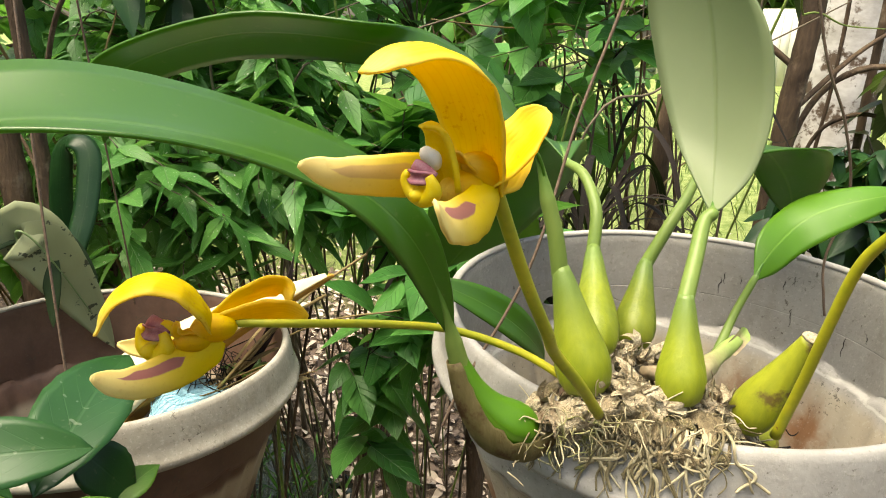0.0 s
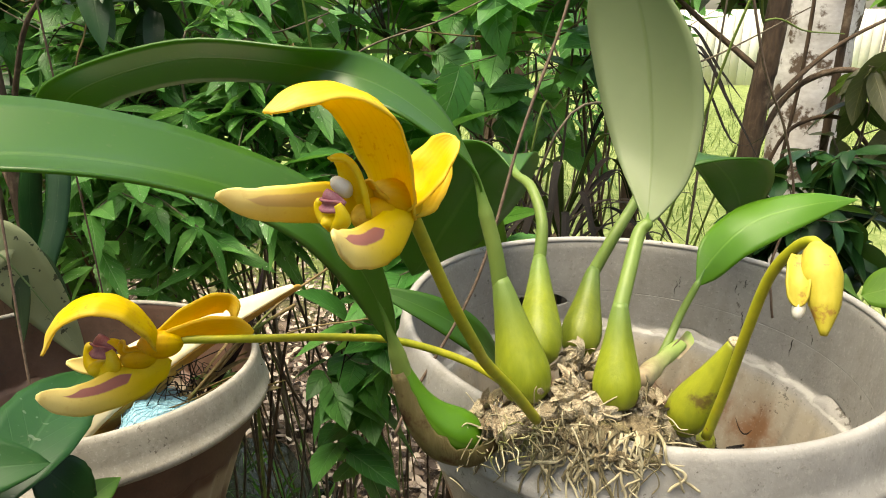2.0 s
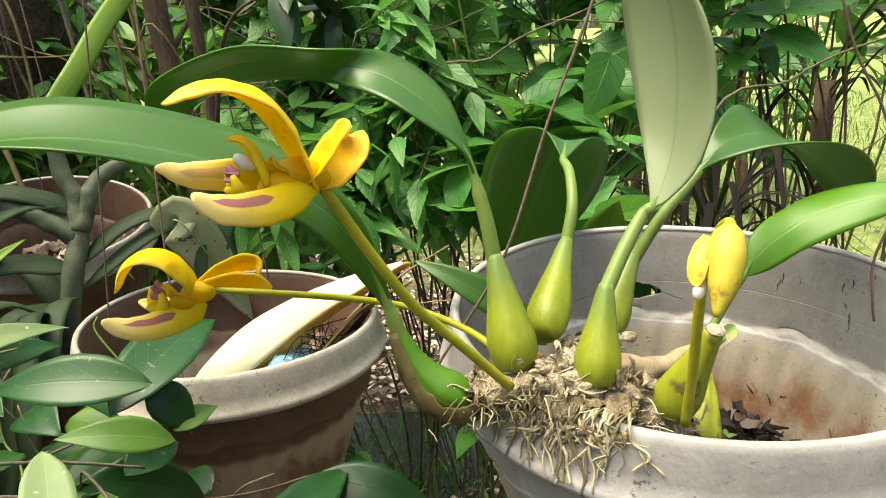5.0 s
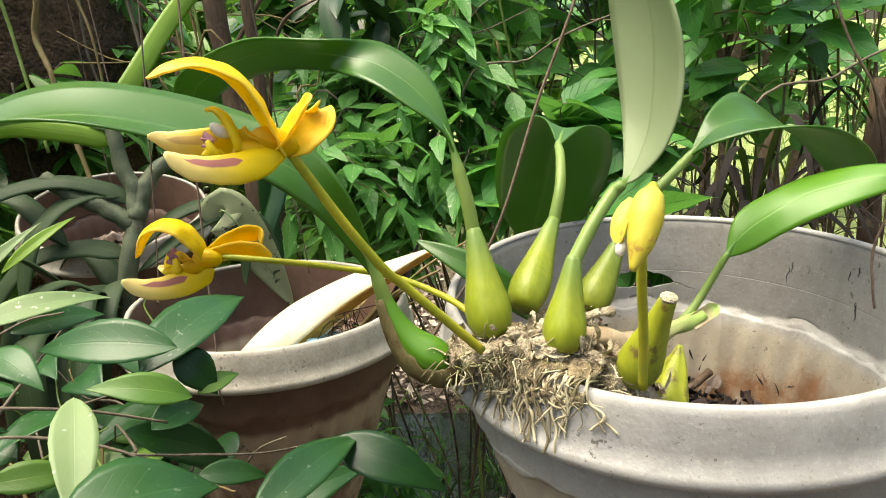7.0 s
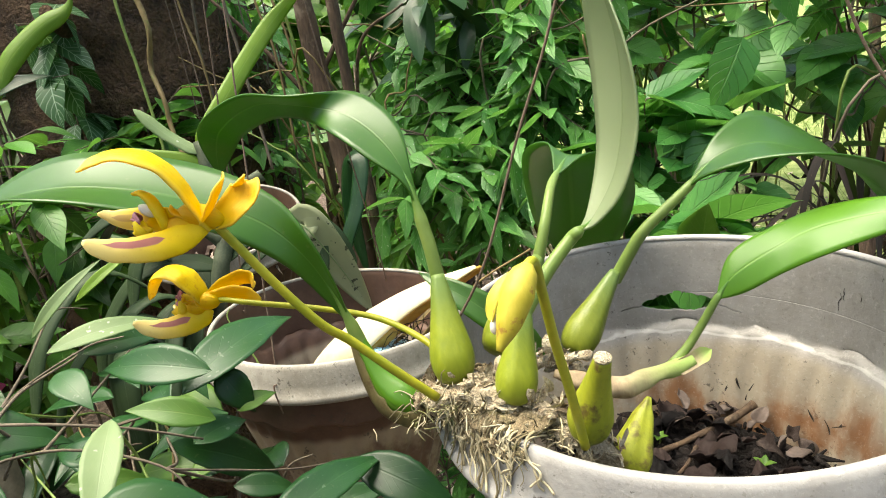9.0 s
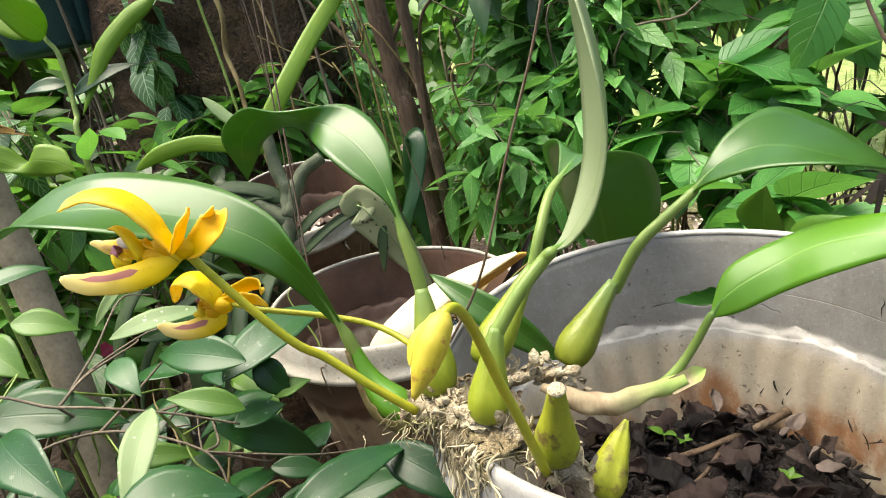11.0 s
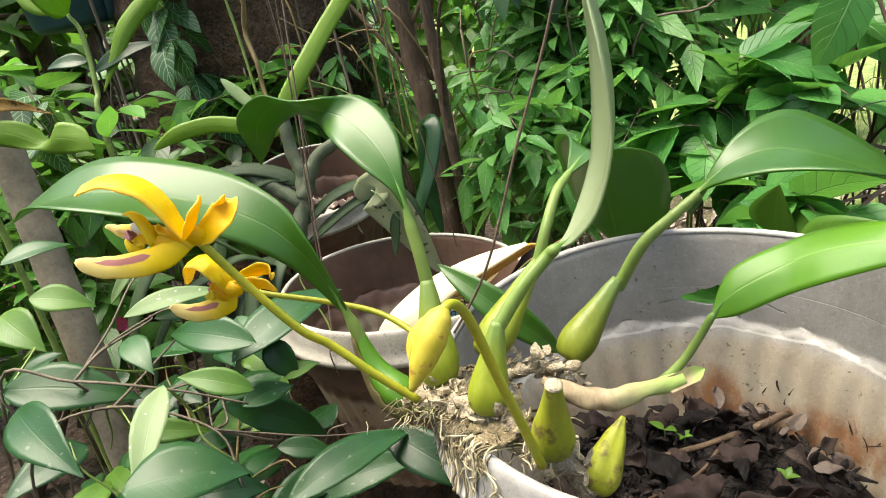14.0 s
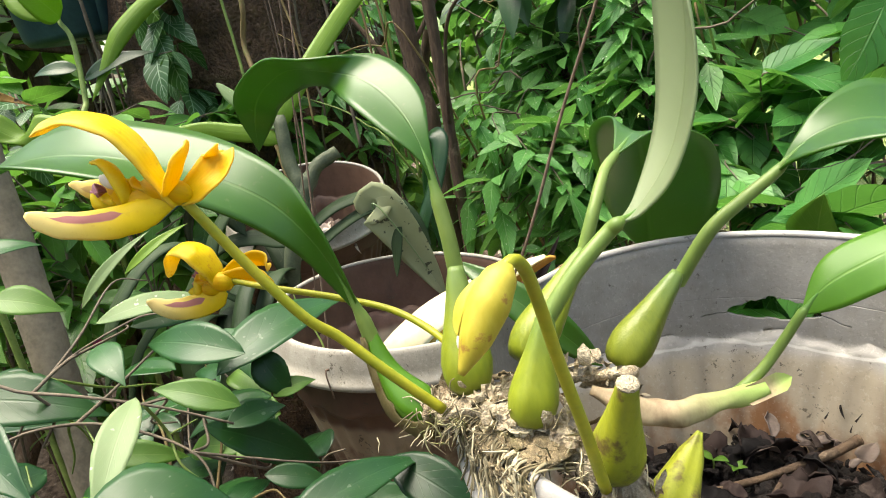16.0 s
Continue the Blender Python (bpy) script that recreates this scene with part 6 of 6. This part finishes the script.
trunk("young_tree", "thin brown upright stem", [(-0.68, 0.52, -0.05), (-0.69, 0.515, 0.7), (-0.697, 0.513, 1.39), (-0.71, 0.52, 2.3)], 0.012, 0.009, M_BARK, seed=3, limbs=((0.62, (0.6, -0.2, 0.7), 0.3, 0.004), (0.55, (-0.5, 0.4, 0.7), 0.3, 0.004)))
trunk("leaning_tree", "smooth grey-brown leaning stem", [(-0.60, -0.20, -0.05), (-0.66, -0.175, 0.6), (-0.719, -0.158, 1.026), (-0.809, -0.132, 1.36), (-0.90, -0.11, 1.8)], 0.026, 0.020, plain_material("smooth_bark", (0.10, 0.085, 0.055), (0.22, 0.19, 0.13), 30, 0.8, 0.4, 0.002, c=(0.10, 0.09, 0.06), c_scale=25), lumps=0.12, limbs=((0.75, (-0.6, -0.5, 0.8), 0.4, 0.008), (0.9, (0.3, 0.4, 0.8), 0.3, 0.006)))
trunk("old_tree", "broad brown crumbling tree trunk", [(-1.42, 0.62, -0.1), (-1.40, 0.60, 0.5), (-1.40, 0.58, 1.1), (-1.38, 0.57, 1.6), (-1.36, 0.56, 2.6)], 0.34, 0.26, M_EARTH, lumps=0.12, sides=48, limbs=((0.6, (0.5, -0.6, 0.6), 0.5, 0.03), (0.75, (0.7, 0.2, 0.7), 0.5, 0.025)), roots=16)
trunk("slender_tree", "slender dark brown tree stem", [(0.435, 0.87, -0.05), (0.45, 0.868, 0.6), (0.470, 0.862, 1.25), (0.485, 0.858, 1.5), (0.53, 0.86, 2.6)], 0.022, 0.018, M_BARK, lumps=0.12, limbs=((0.52, (0.8, 0.2, 0.5), 0.4, 0.006), (0.62, (-0.6, 0.4, 0.7), 0.4, 0.006)))
trunk("pale_barked_tree", "pale lichen-covered tree trunk", [(0.80, 1.32, -0.05), (0.79, 1.29, 0.6), (0.785, 1.265, 1.2), (0.80, 1.27, 1.8), (0.80, 1.3, 3.0)], 0.088, 0.070, M_LICHEN, lumps=0.10, sides=32, limbs=((0.7, (-0.5, -0.3, 0.8), 0.7, 0.03), (0.8, (0.6, 0.2, 0.8), 0.7, 0.03)))
trunk("hanging_vine", "pale wavy hanging root", [(-0.90, 0.28, 2.2), (-0.895, 0.30, 1.66), (-0.905, 0.295, 1.58), (-0.885, 0.29, 1.51), (-0.90, 0.285, 1.455), (-0.872, 0.275, 1.40), (-0.865, 0.27, 1.36), (-0.835, 0.26, 1.30), (-0.80, 0.25, 1.20)], 0.0048, 0.0034, M_SHEATH, lumps=0.35, sides=8)
for k, (x, y, top, low) in enumerate(((-0.80, 0.49, 2.1, 1.22), (-0.785, 0.50, 2.1, 1.18), (-0.82, 0.47, 2.1, 1.28), (-0.86, 0.44, 2.1, 1.25), (-0.93, 0.40, 2.1, 1.3), (-1.0, 0.33, 2.1, 1.28))):
    tagged(part("climbing_stem", tube(curve([(x - 0.05, y + 0.02, top), (x - 0.02, y, 1.6), (x + 0.008 * (-1) ** k, y, 1.45), (x + 0.02, y - 0.01, low)], 40), 0.0022 + 0.0008 * (k % 2), 6, lumps=0.2, seed=k), (M_SHEATH, M_GREEN_STEM, M_SHEATH, M_TWIG)[k % 4]), "thin pale climbing stem hanging down", "vine", "hanging stems")

# dark blue-green container standing beyond the bushes
def tub(name, label, at, r, h, material):
    prof = [(0.004, 0), (r * 0.75, 0), (r * 0.8, 0.01), (r, h), (r * 1.06, h), (r * 1.06, h - 0.03)]
    ang = np.linspace(0, 2 * np.pi, 49)
    pts = np.array([np.stack([at[0] + q * np.cos(ang), at[1] + q * np.sin(ang), np.full(49, at[2] + z)], -1) for q, z in prof])
    top = thing(name, label, "tub", at=tuple(at))
    part("body", grid(pts), material, top, solid=0.004)
    ring = [(at[0] + r * 1.05 * math.cos(a), at[1] + r * 1.05 * math.sin(a), at[2] + h) for a in ang]
    part("rim", tube(np.array(ring), 0.006, 8), material, top)
    for s in (0.0, 3.14):
        c0 = np.array([at[0] + r * 1.05 * math.cos(s), at[1] + r * 1.05 * math.sin(s), at[2] + h - 0.04])
        part("handle", tube(curve([c0 + (0, -0.04, 0.02), c0 + (0.03 * math.cos(s), -0.03, 0), c0 + (0.03 * math.cos(s), 0.03, 0), c0 + (0, 0.04, 0.02)], 14), 0.005, 8), material, top)
    return top


tub("tub", "dark blue-green plastic tub hanging on wires", (-1.53, 0.265, 1.535), 0.145, 0.26, plain_material("teal_plastic", (0.012, 0.035, 0.042), (0.03, 0.07, 0.08), 20, 0.5, 0.2))

for dx, dy in ((0.15, 0.0), (-0.15, 0.0)):
    wire("rusty wire holding up the dark tub", [(-1.53 + dx, 0.265 + dy, 1.77), (-1.53 + dx * 0.95, 0.266, 1.84), (-1.53 + dx * 0.5, 0.272, 2.0), (-1.53, 0.285, 2.135)], 0.0016)

# ---- bushes behind the pots ----
PT = "bush with pointed, deep green drooping leaves"
for k, (base, crown, radii, tw) in enumerate((
        ((-0.05, 1.25, 0), (-0.02, 0.78, 1.42), (0.24, 0.18, 0.26), 42),
        ((0.10, 1.30, 0), (0.10, 1.00, 1.30), (0.26, 0.20, 0.26), 28),
        ((-0.28, 1.35, 0), (-0.30, 0.80, 1.44), (0.24, 0.18, 0.26), 60),
        ((-0.55, 1.45, 0), (-0.56, 0.98, 1.45), (0.28, 0.2, 0.28), 60),
        ((-0.20, 0.62, 0), (-0.20, 0.58, 1.20), (0.16, 0.10, 0.13), 26),
        ((-0.12, 0.46, 0), (-0.13, 0.44, 1.06), (0.14, 0.08, 0.14), 22),
        ((-0.27, 0.66, 0), (-0.25, 0.62, 0.88), (0.10, 0.10, 0.22), 14),
        ((-0.95, 1.45, 0), (-0.85, 1.05, 1.42), (0.24, 0.2, 0.34), 60))):
    shrub("pointed_bush", PT, base, crown, radii, M_POINTED, T_BROAD, 0.104 if k > 3 else 0.112, int(tw * (0.72 if k > 3 else 0.42)), 6, 40 + k, group="pointed bushes", droop=0.22, stems=1)
BT = "bush with bright green, toothed, white-specked leaves"
for k, (base, crown, radii, tw) in enumerate((
        ((-0.62, 1.15, 0), (-0.55, 0.56, 1.16), (0.17, 0.11, 0.15), 60),
        ((-0.40, 1.20, 0), (-0.42, 0.62, 1.22), (0.15, 0.12, 0.14), 50),
        ((-0.85, 1.25, 0), (-0.68, 0.78, 1.24), (0.24, 0.16, 0.24), 70),
        ((-0.75, 1.20, 0), (-0.56, 0.74, 1.30), (0.18, 0.12, 0.10), 40),
        ((-0.35, 1.30, 0), (-0.38, 0.70, 1.38), (0.14, 0.10, 0.16), 40))):
    shrub("bright_bush", BT, base, crown, radii, M_BRIGHT, T_JAGGED, 0.084, int(tw * 0.7), 7, 60 + k, group="bright bushes", droop=0.15, stems=1)
DT = "tree with large green glossy leaves"
for k, (base, crown, radii, tw, lf) in enumerate((
        ((-0.95, 1.15, 0), (-0.98, 1.10, 1.62), (0.24, 0.20, 0.20), 12, 0.14),
        ((-0.62, 1.1, 0), (-0.62, 0.72, 1.50), (0.20, 0.10, 0.10), 8, 0.12),
        ((-1.15, 0.35, 0), (-1.10, 0.30, 1.22), (0.20, 0.24, 0.26), 30, 0.10),
        ((-1.05, 0.05, 0), (-1.05, 0.02, 1.20), (0.20, 0.22, 0.26), 34, 0.09),
        ((-1.25, -0.25, 0), (-1.20, -0.22, 1.25), (0.25, 0.22, 0.34), 36, 0.09))):
    shrub("dark_leaved_bush", DT, base, crown, radii, M_DARK if k < 2 else M_BACK, T_LANCE if k < 2 else T_DRIP, lf, tw, 6, 80 + k, group="dark-leaved bushes", droop=0.25)
shrub("bright_bush", BT, (-1.10, 0.85, 0), (-1.12, 0.66, 1.36), (0.14, 0.13, 0.26), M_BRIGHT, T_JAGGED, 0.07, 44, 7, 66, group="bright bushes", droop=0.35, stems=2)
shrub("light_bush", "bush with light yellow-green leaves", (-1.5, 0.05, 0), (-1.42, 0.00, 1.22), (0.24, 0.20, 0.22), M_YELLOWISH, T_OVATE, 0.09, 40, 6, 90, droop=0.3)
shrub("light_bush", "bush with light yellow-green leaves", (-1.3, -0.4, 0), (-1.25, -0.40, 1.30), (0.24, 0.24, 0.34), M_YELLOWISH, T_OVATE, 0.09, 40, 6, 91, droop=0.3)
shrub("veined_plant", "climbing plant with white-veined dark leaves", (-1.20, 0.30, 0), (-1.165, 0.30, 1.45), (0.075, 0.06, 0.15), M_WHITE_VEIN, T_WIDE, 0.088, 9, 4, 92, droop=0.9)
shrub("veined_plant", "climbing plant with white-veined dark leaves", (-1.25, 0.05, 0), (-1.20, 0.02, 1.40), (0.05, 0.05, 0.08), M_WHITE_VEIN, T_WIDE, 0.080, 4, 3, 93, droop=0.9)
shrub("low_plant", "low green plants by the puddle", (-0.85, 0.80, 0), (-0.85, 0.80, 0.40), (0.24, 0.2, 0.28), M_POINTED, T_LANCE, 0.09, 46, 6, 94, droop=0.2)
shrub("olive_climber", "climber with large dull olive-brown leaves", (0.70, 0.86, 0), (0.70, 0.84, 1.30), (0.09, 0.08, 0.20), M_OLIVE, T_DRIP, 0.10, 11, 4, 97, droop=0.9)
shrub("dark_leaved_bush", "low tangle of dark leaves behind the grey pot", (0.56, 0.80, 0), (0.56, 0.76, 1.08), (0.18, 0.08, 0.16), M_DARK, T_DRIP, 0.09, 34, 6, 99, droop=0.5)
shrub("olive_climber", "climber with large dull olive-brown leaves", (0.40, 0.95, 0), (0.36, 0.95, 1.55), (0.20, 0.10, 0.10), M_OLIVE, T_DRIP, 0.11, 12, 4, 98, droop=0.8)
shrub("thin_leaved_tree", "young tree with small leaves against the lawn", (0.30, 1.5, 0), (0.28, 1.5, 1.45), (0.34, 0.3, 0.35), M_POINTED, T_LANCE, 0.075, 70, 6, 95, droop=0.2, stems=5)

# dark twigs behind the grey pot, built as bromeliad-like clumps of narrow blades
def bromeliad(at, n, long, seed, material, label):
    r3 = np.random.default_rng(seed)
    at = np.array(at, float)
    dk = thing("dark_twig_clump", label, "bromeliad", "dark bromeliads", at=(at[0], at[1], 0.0))
    part("stem", tube(curve([(at[0], at[1], -0.02), at * (1, 1, 0.5) + (0.01, 0, 0), at], 12), 0.016, 10, lumps=0.2), M_BARK, dk)
    for k in range(n):
        a, l = r3.uniform(0, 6.28), r3.uniform(0.5, 1.0) * long
        o = at + (0, 0, r3.uniform(-0.10, 0.02))
        d = np.array([math.cos(a), math.sin(a), 0])
        c = curve([o, o + d * l * 0.4 + (0, 0, l * r3.uniform(0.15, 0.6)), o + d * l * 0.75 + (0, 0, l * r3.uniform(0.05, 0.55)), o + d * l + (0, 0, l * r3.uniform(-0.45, 0.3))], 18)
        side = unit(np.cross(unit(np.gradient(c, axis=0)), (0, 0, 1)))
        wd = leaf_width(np.linspace(0, 1, 18), "lance")[:, None] * r3.uniform(0.005, 0.012) / 2
        part("leaf", blade(c - side * wd, c + side * wd, 18, 5, -0.1), material, dk)


bromeliad((0.06, 0.55, 1.13), 46, 0.26, 9, M_BLACKISH, "clump of thin dark arching twigs, built as narrow blades")
bromeliad((0.24, 0.84, 1.30), 15, 0.30, 10, M_BLACKISH, "clump of thin purple-brown twigs, built as narrow blades")
bromeliad((-0.10, 0.62, 1.00), 40, 0.26, 11, M_BLACKISH, "clump of thin dark arching twigs, built as narrow blades")
# dark vines round the pale tree
for k, pts in enumerate(([(0.47, 0.862, 1.16), (0.53, 0.90, 1.28), (0.60, 0.90, 1.34), (0.68, 0.87, 1.34), (0.80, 0.85, 1.25)], [(0.50, 0.90, 1.05), (0.546, 0.92, 1.19), (0.58, 0.90, 1.25), (0.64, 0.86, 1.26), (0.72, 0.84, 1.17)], [(0.66, 0.95, -0.02), (0.655, 0.94, 1.0), (0.65, 0.93, 1.4), (0.66, 0.93, 2.0)], [(0.60, 1.0, -0.02), (0.60, 1.0, 1.0), (0.615, 0.99, 1.4), (0.60, 0.99, 2.0)])):
    tagged(part("vine", tube(curve(pts, 40), (0.006, 0.004, 0.008, 0.004)[k], 8, lumps=0.25, seed=k), M_BARK), "dark brown woody vine before the pale tree", "vine", "vines")

# thin shoots arching through the bushes
r5 = np.random.default_rng(55)
for k in range(44):
    p = np.array([r5.uniform(-0.95, 0.35), r5.uniform(0.50, 0.95), r5.uniform(0.95, 1.4)])
    d = np.array([r5.uniform(-0.3, 0.3), r5.uniform(-0.1, 0.1), r5.uniform(0.05, 0.25)])
    ob = part("shoot", tube(curve([(p[0] - d[0] * 0.3, p[1] + 0.6, 0.0), p, p + d * 0.5 + (0, 0, 0.05), p + d, p + d * 1.5 + (0, 0, -0.04)], 30), np.linspace(0.0024, 0.0010, 30), 6), (M_GREEN_STEM, M_TWIG, M_SHEATH)[k % 3])
    tagged(ob, "thin arching leafless shoot among the bushes", "shoot", "bare shoots")
for k in range(34):
    p = np.array([r5.uniform(-0.50, 0.34), r5.uniform(0.75, 1.25), 1.0])
    lean = np.array([r5.normal(0, 0.16), r5.normal(0, 0.08), 1.0])
    ob = part("shoot", tube(curve([p - lean * 1.02, p - lean * 0.4 + (r5.normal(0, 0.02), 0, 0), p + lean * 0.2, p + lean * 0.45 + (r5.normal(0, 0.05), 0, 0), p + lean * 0.75], 30), np.linspace(0.0045, 0.0012, 30) * r5.uniform(0.6, 1.2), 6, lumps=0.15, seed=k), (M_TWIG, M_BARK, M_GREEN_STEM, M_BARK)[k % 4])
    tagged(ob, "thin upright brown stem among the bushes", "stem", "upright stems")

# single light leaf right behind the grey pot's rim
lone = thing("young_sapling", "sapling with broad light green leaves", "sapling", at=(-0.05, 0.36, 0.0))
part("stem", tube(curve([(-0.05, 0.36, -0.02), (-0.06, 0.37, 0.6), (-0.065, 0.36, 1.15)], 14), 0.004, 7), M_GREEN_STEM, lone)
for b, t, w in (((-0.075, 0.35, 1.16), (-0.055, 0.30, 1.235), 0.055), ((-0.06, 0.36, 1.14), (0.02, 0.34, 1.19), 0.05), ((-0.065, 0.36, 1.13), (-0.108, 0.46, 1.165), 0.062)):
    part("leaf", leaf_sheet(b, t, w, (0.1, -0.7, 0.6), 0.05, -0.15, "ovate", 16, 7), M_YELLOWISH, lone, solid=0.0004)

lone = thing("young_sapling", "sapling with broad light green leaves", "sapling", at=(0.36, 0.34, 0.0))
part("stem", tube(curve([(0.36, 0.34, -0.02), (0.37, 0.33, 0.6), (0.365, 0.32, 1.13)], 14), 0.004, 7), M_GREEN_STEM, lone)
for b, t, w in (((0.365, 0.32, 1.12), (0.300, 0.262, 1.165), 0.05), ((0.365, 0.32, 1.13), (0.43, 0.27, 1.17), 0.05), ((0.365, 0.32, 1.10), (0.33, 0.24, 1.105), 0.045)):
    part("leaf", leaf_sheet(b, t, w, (-0.1, -0.6, 0.7), 0.05, -0.15, "ovate", 16, 7), M_YELLOWISH, lone, solid=0.0004)

# pink blossoms on thin stalks
M_PINK = plain_material("pink_petal", (0.62, 0.05, 0.24), (0.80, 0.16, 0.38), 60, 0.5, 0.1, 0.001, glow=0.3)
for x, y, z in ((-1.365, -0.115, 1.06), (-1.22, 0.015, 0.96)):
    fl = thing("pink_flower", "small pink blossom on a thin stalk", "flower", "pink flowers", at=(x, y, 0.0))
    part("stalk", tube(curve([(x + 0.02, y, -0.02), (x + 0.01, y + 0.01, z * 0.6), (x, y, z)], 14), 0.0015, 6), M_GREEN_STEM, fl)
    for q in range(5):
        d = np.array([0.75, -0.6, 0.2]) * 0.15 + np.array([math.cos(q * 1.257) * 0.6, math.cos(q * 1.257) * 0.75, math.sin(q * 1.257)])
        part("petal", leaf_sheet((x, y, z), np.array((x, y, z)) + 0.022 * unit(d), 0.018, (0.75, -0.6, 0.3), 0.05, -0.1, "ovate", 6, 5), M_PINK, fl, solid=0.0004)

# ---- litter, lawn and the distance ----
r4 = np.random.default_rng(12)
n = 9000
xy = np.stack([r4.normal(-0.85, 0.9, n), r4.normal(1.9, 1.0, n)], 1)
z = 0.012 + r4.uniform(0, 0.02, n)
z[np.hypot(xy[:, 0] + 0.90, (xy[:, 1] - 1.42) / 0.8) < 0.40] -= 0.12
dirs = np.stack([r4.normal(0, 1, n), r4.normal(0, 1, n), r4.normal(0, 0.25, n)], 1)
ups = np.stack([r4.normal(0, 0.5, n), r4.normal(0, 0.5, n), np.ones(n)], 1)
m_t = 420
gx, gy = r4.normal(-0.80, 0.28, m_t), r4.normal(1.12, 0.26, m_t)
gd = np.stack([r4.normal(0, 0.6, m_t), r4.normal(0, 0.6, m_t), np.ones(m_t)], 1)
gu = np.stack([r4.normal(0, 1, m_t), r4.normal(0, 1, m_t), np.zeros(m_t)], 1)
tagged(part("grass_tufts", scatter(template("lance", 6, 2, 0.07, 0.2), np.stack([gx, gy, np.full(m_t, -0.01)], 1), gd, gu, r4.uniform(0.05, 0.17, m_t), r4.uniform(0.1, 0.7, m_t), r4), M_BACK), "arching grass tufts round the puddle", "grass", kind="stuff")
tagged(part("leaf_litter", scatter(T_SMALL, np.column_stack([xy, z]), dirs, ups, r4.uniform(0.022, 0.055, n), r4.uniform(-0.4, 0.6, n), r4), M_LITTER), "brown and grey fallen leaves on the soil", "leaf litter", kind="stuff")
n = 9000
xy = np.stack([r4.uniform(-1.6, 9.0, n), r4.uniform(3.2, 12.0, n)], 1)
dirs = np.stack([r4.normal(0, 0.35, n), r4.normal(0, 0.35, n), np.ones(n)], 1)
ups = np.stack([r4.normal(0, 1, n), r4.normal(0, 1, n), np.zeros(n)], 1)
tagged(part("grass", scatter(template("lance", 4, 2, 0.10, 0.2), np.column_stack([xy, np.full(n, 0.0)]), dirs, ups, r4.uniform(0.06, 0.16, n), r4.uniform(0, 0.5, n), r4), M_GRASS), "tufts of grass on the lawn", "grass", kind="stuff")

for k, (x, y, z, rx, ry, rz, tw) in enumerate(((-1.3, 1.55, 1.15, 0.42, 0.3, 0.45, 90), (-0.75, 1.75, 1.45, 0.4, 0.3, 0.42, 55), (-0.15, 1.7, 1.4, 0.4, 0.3, 0.42, 28), (-1.75, 0.95, 1.2, 0.35, 0.35, 0.5, 90), (-1.9, 0.1, 1.1, 0.35, 0.4, 0.6, 90), (-1.1, 1.25, 0.95, 0.3, 0.25, 0.35, 60))):
    shrub("shaded_bush", "dense green bush in half shade", (x, y, 0), (x, y, z), (rx, ry, rz), M_BACK, T_BROAD, 0.115, int(tw * 0.62), 7, 200 + k, group="shaded bushes", droop=0.4, stem_r=0.01)
FT = "leafy tree beyond the garden"
for k, (x, y, z, rx, ry, rz, tw) in enumerate(((-3.2, 3.6, 1.5, 1.2, 0.9, 1.3, 330), (-1.5, 4.4, 1.9, 1.2, 0.8, 1.1, 240), (0.3, 5.0, 2.2, 1.1, 0.8, 0.9, 130), (-4.2, 1.4, 1.5, 0.9, 1.2, 1.3, 300), (-4.0, -0.8, 1.5, 0.9, 1.2, 1.3, 260), (-2.4, 2.0, 1.2, 0.7, 0.6, 1.0, 240), (-2.6, 0.4, 1.2, 0.5, 0.7, 1.0, 220))):
    shrub("tree", FT, (x, y, 0), (x, y, z), (rx, ry, rz), M_FAR, T_WIDE, 0.17, int(tw * 0.6), 7, 120 + k, stems=7, droop=0.3, stem_mat=M_BARK, category="tree", group="trees beyond the garden", stem_r=0.05, spread=0.2)
for k in range(9):
    a = radians(-60 + k * 20)
    x, y = 24 * math.sin(a), 24 * math.cos(a)
    shrub("tree", "tall tree in the distance", (x, y, 0), (x, y, 3.2), (4.2, 3.0, 3.0), M_FAR, T_WIDE, 0.75, 220, 7, 150 + k, stems=5, droop=0.3, stem_mat=M_BARK, category="tree", group="distant trees", stem_r=0.15, spread=0.3)


# unseen trees, added behind the camera to hold back low sky light
for k in range(11):
    a = radians(95 + k * 17)
    x, y = 4.6 * math.sin(a) + 0.3 * (-1) ** k, 4.4 * math.cos(a) - 0.2
    shrub("tree", "unseen leafy tree added at the near side to block low sky light", (x, y, 0), (x, y, 1.5), (1.2, 1.2, 1.4), M_DARK, T_SMALL, 0.32, 220, 7, 170 + k, stems=3, droop=0.3, stem_mat=M_BARK, category="tree", group="trees at the near side", stem_r=0.06, spread=0.15)


def fence():
    top = thing("board_fence", "pale weathered board fence beyond the lawn", "fence", at=(8.5, 17.5, 0))
    mat = plain_material("pale_boards", (0.62, 0.58, 0.50), (0.80, 0.77, 0.70), 3, 0.8, 0.3, 0.01, random_spread=0.5)
    for k in range(34):
        x, y = 5.5 + k * 0.20, 18.6 - k * 0.07
        pts = np.array([[(x, y, 0.0), (x + 0.194, y - 0.068, 0.0)], [(x, y, 1.0), (x + 0.194, y - 0.068, 1.0)], [(x, y, 1.9), (x + 0.194, y - 0.068, 1.9)]])
        part("board", grid(pts), mat, top, solid=0.03)


fence()
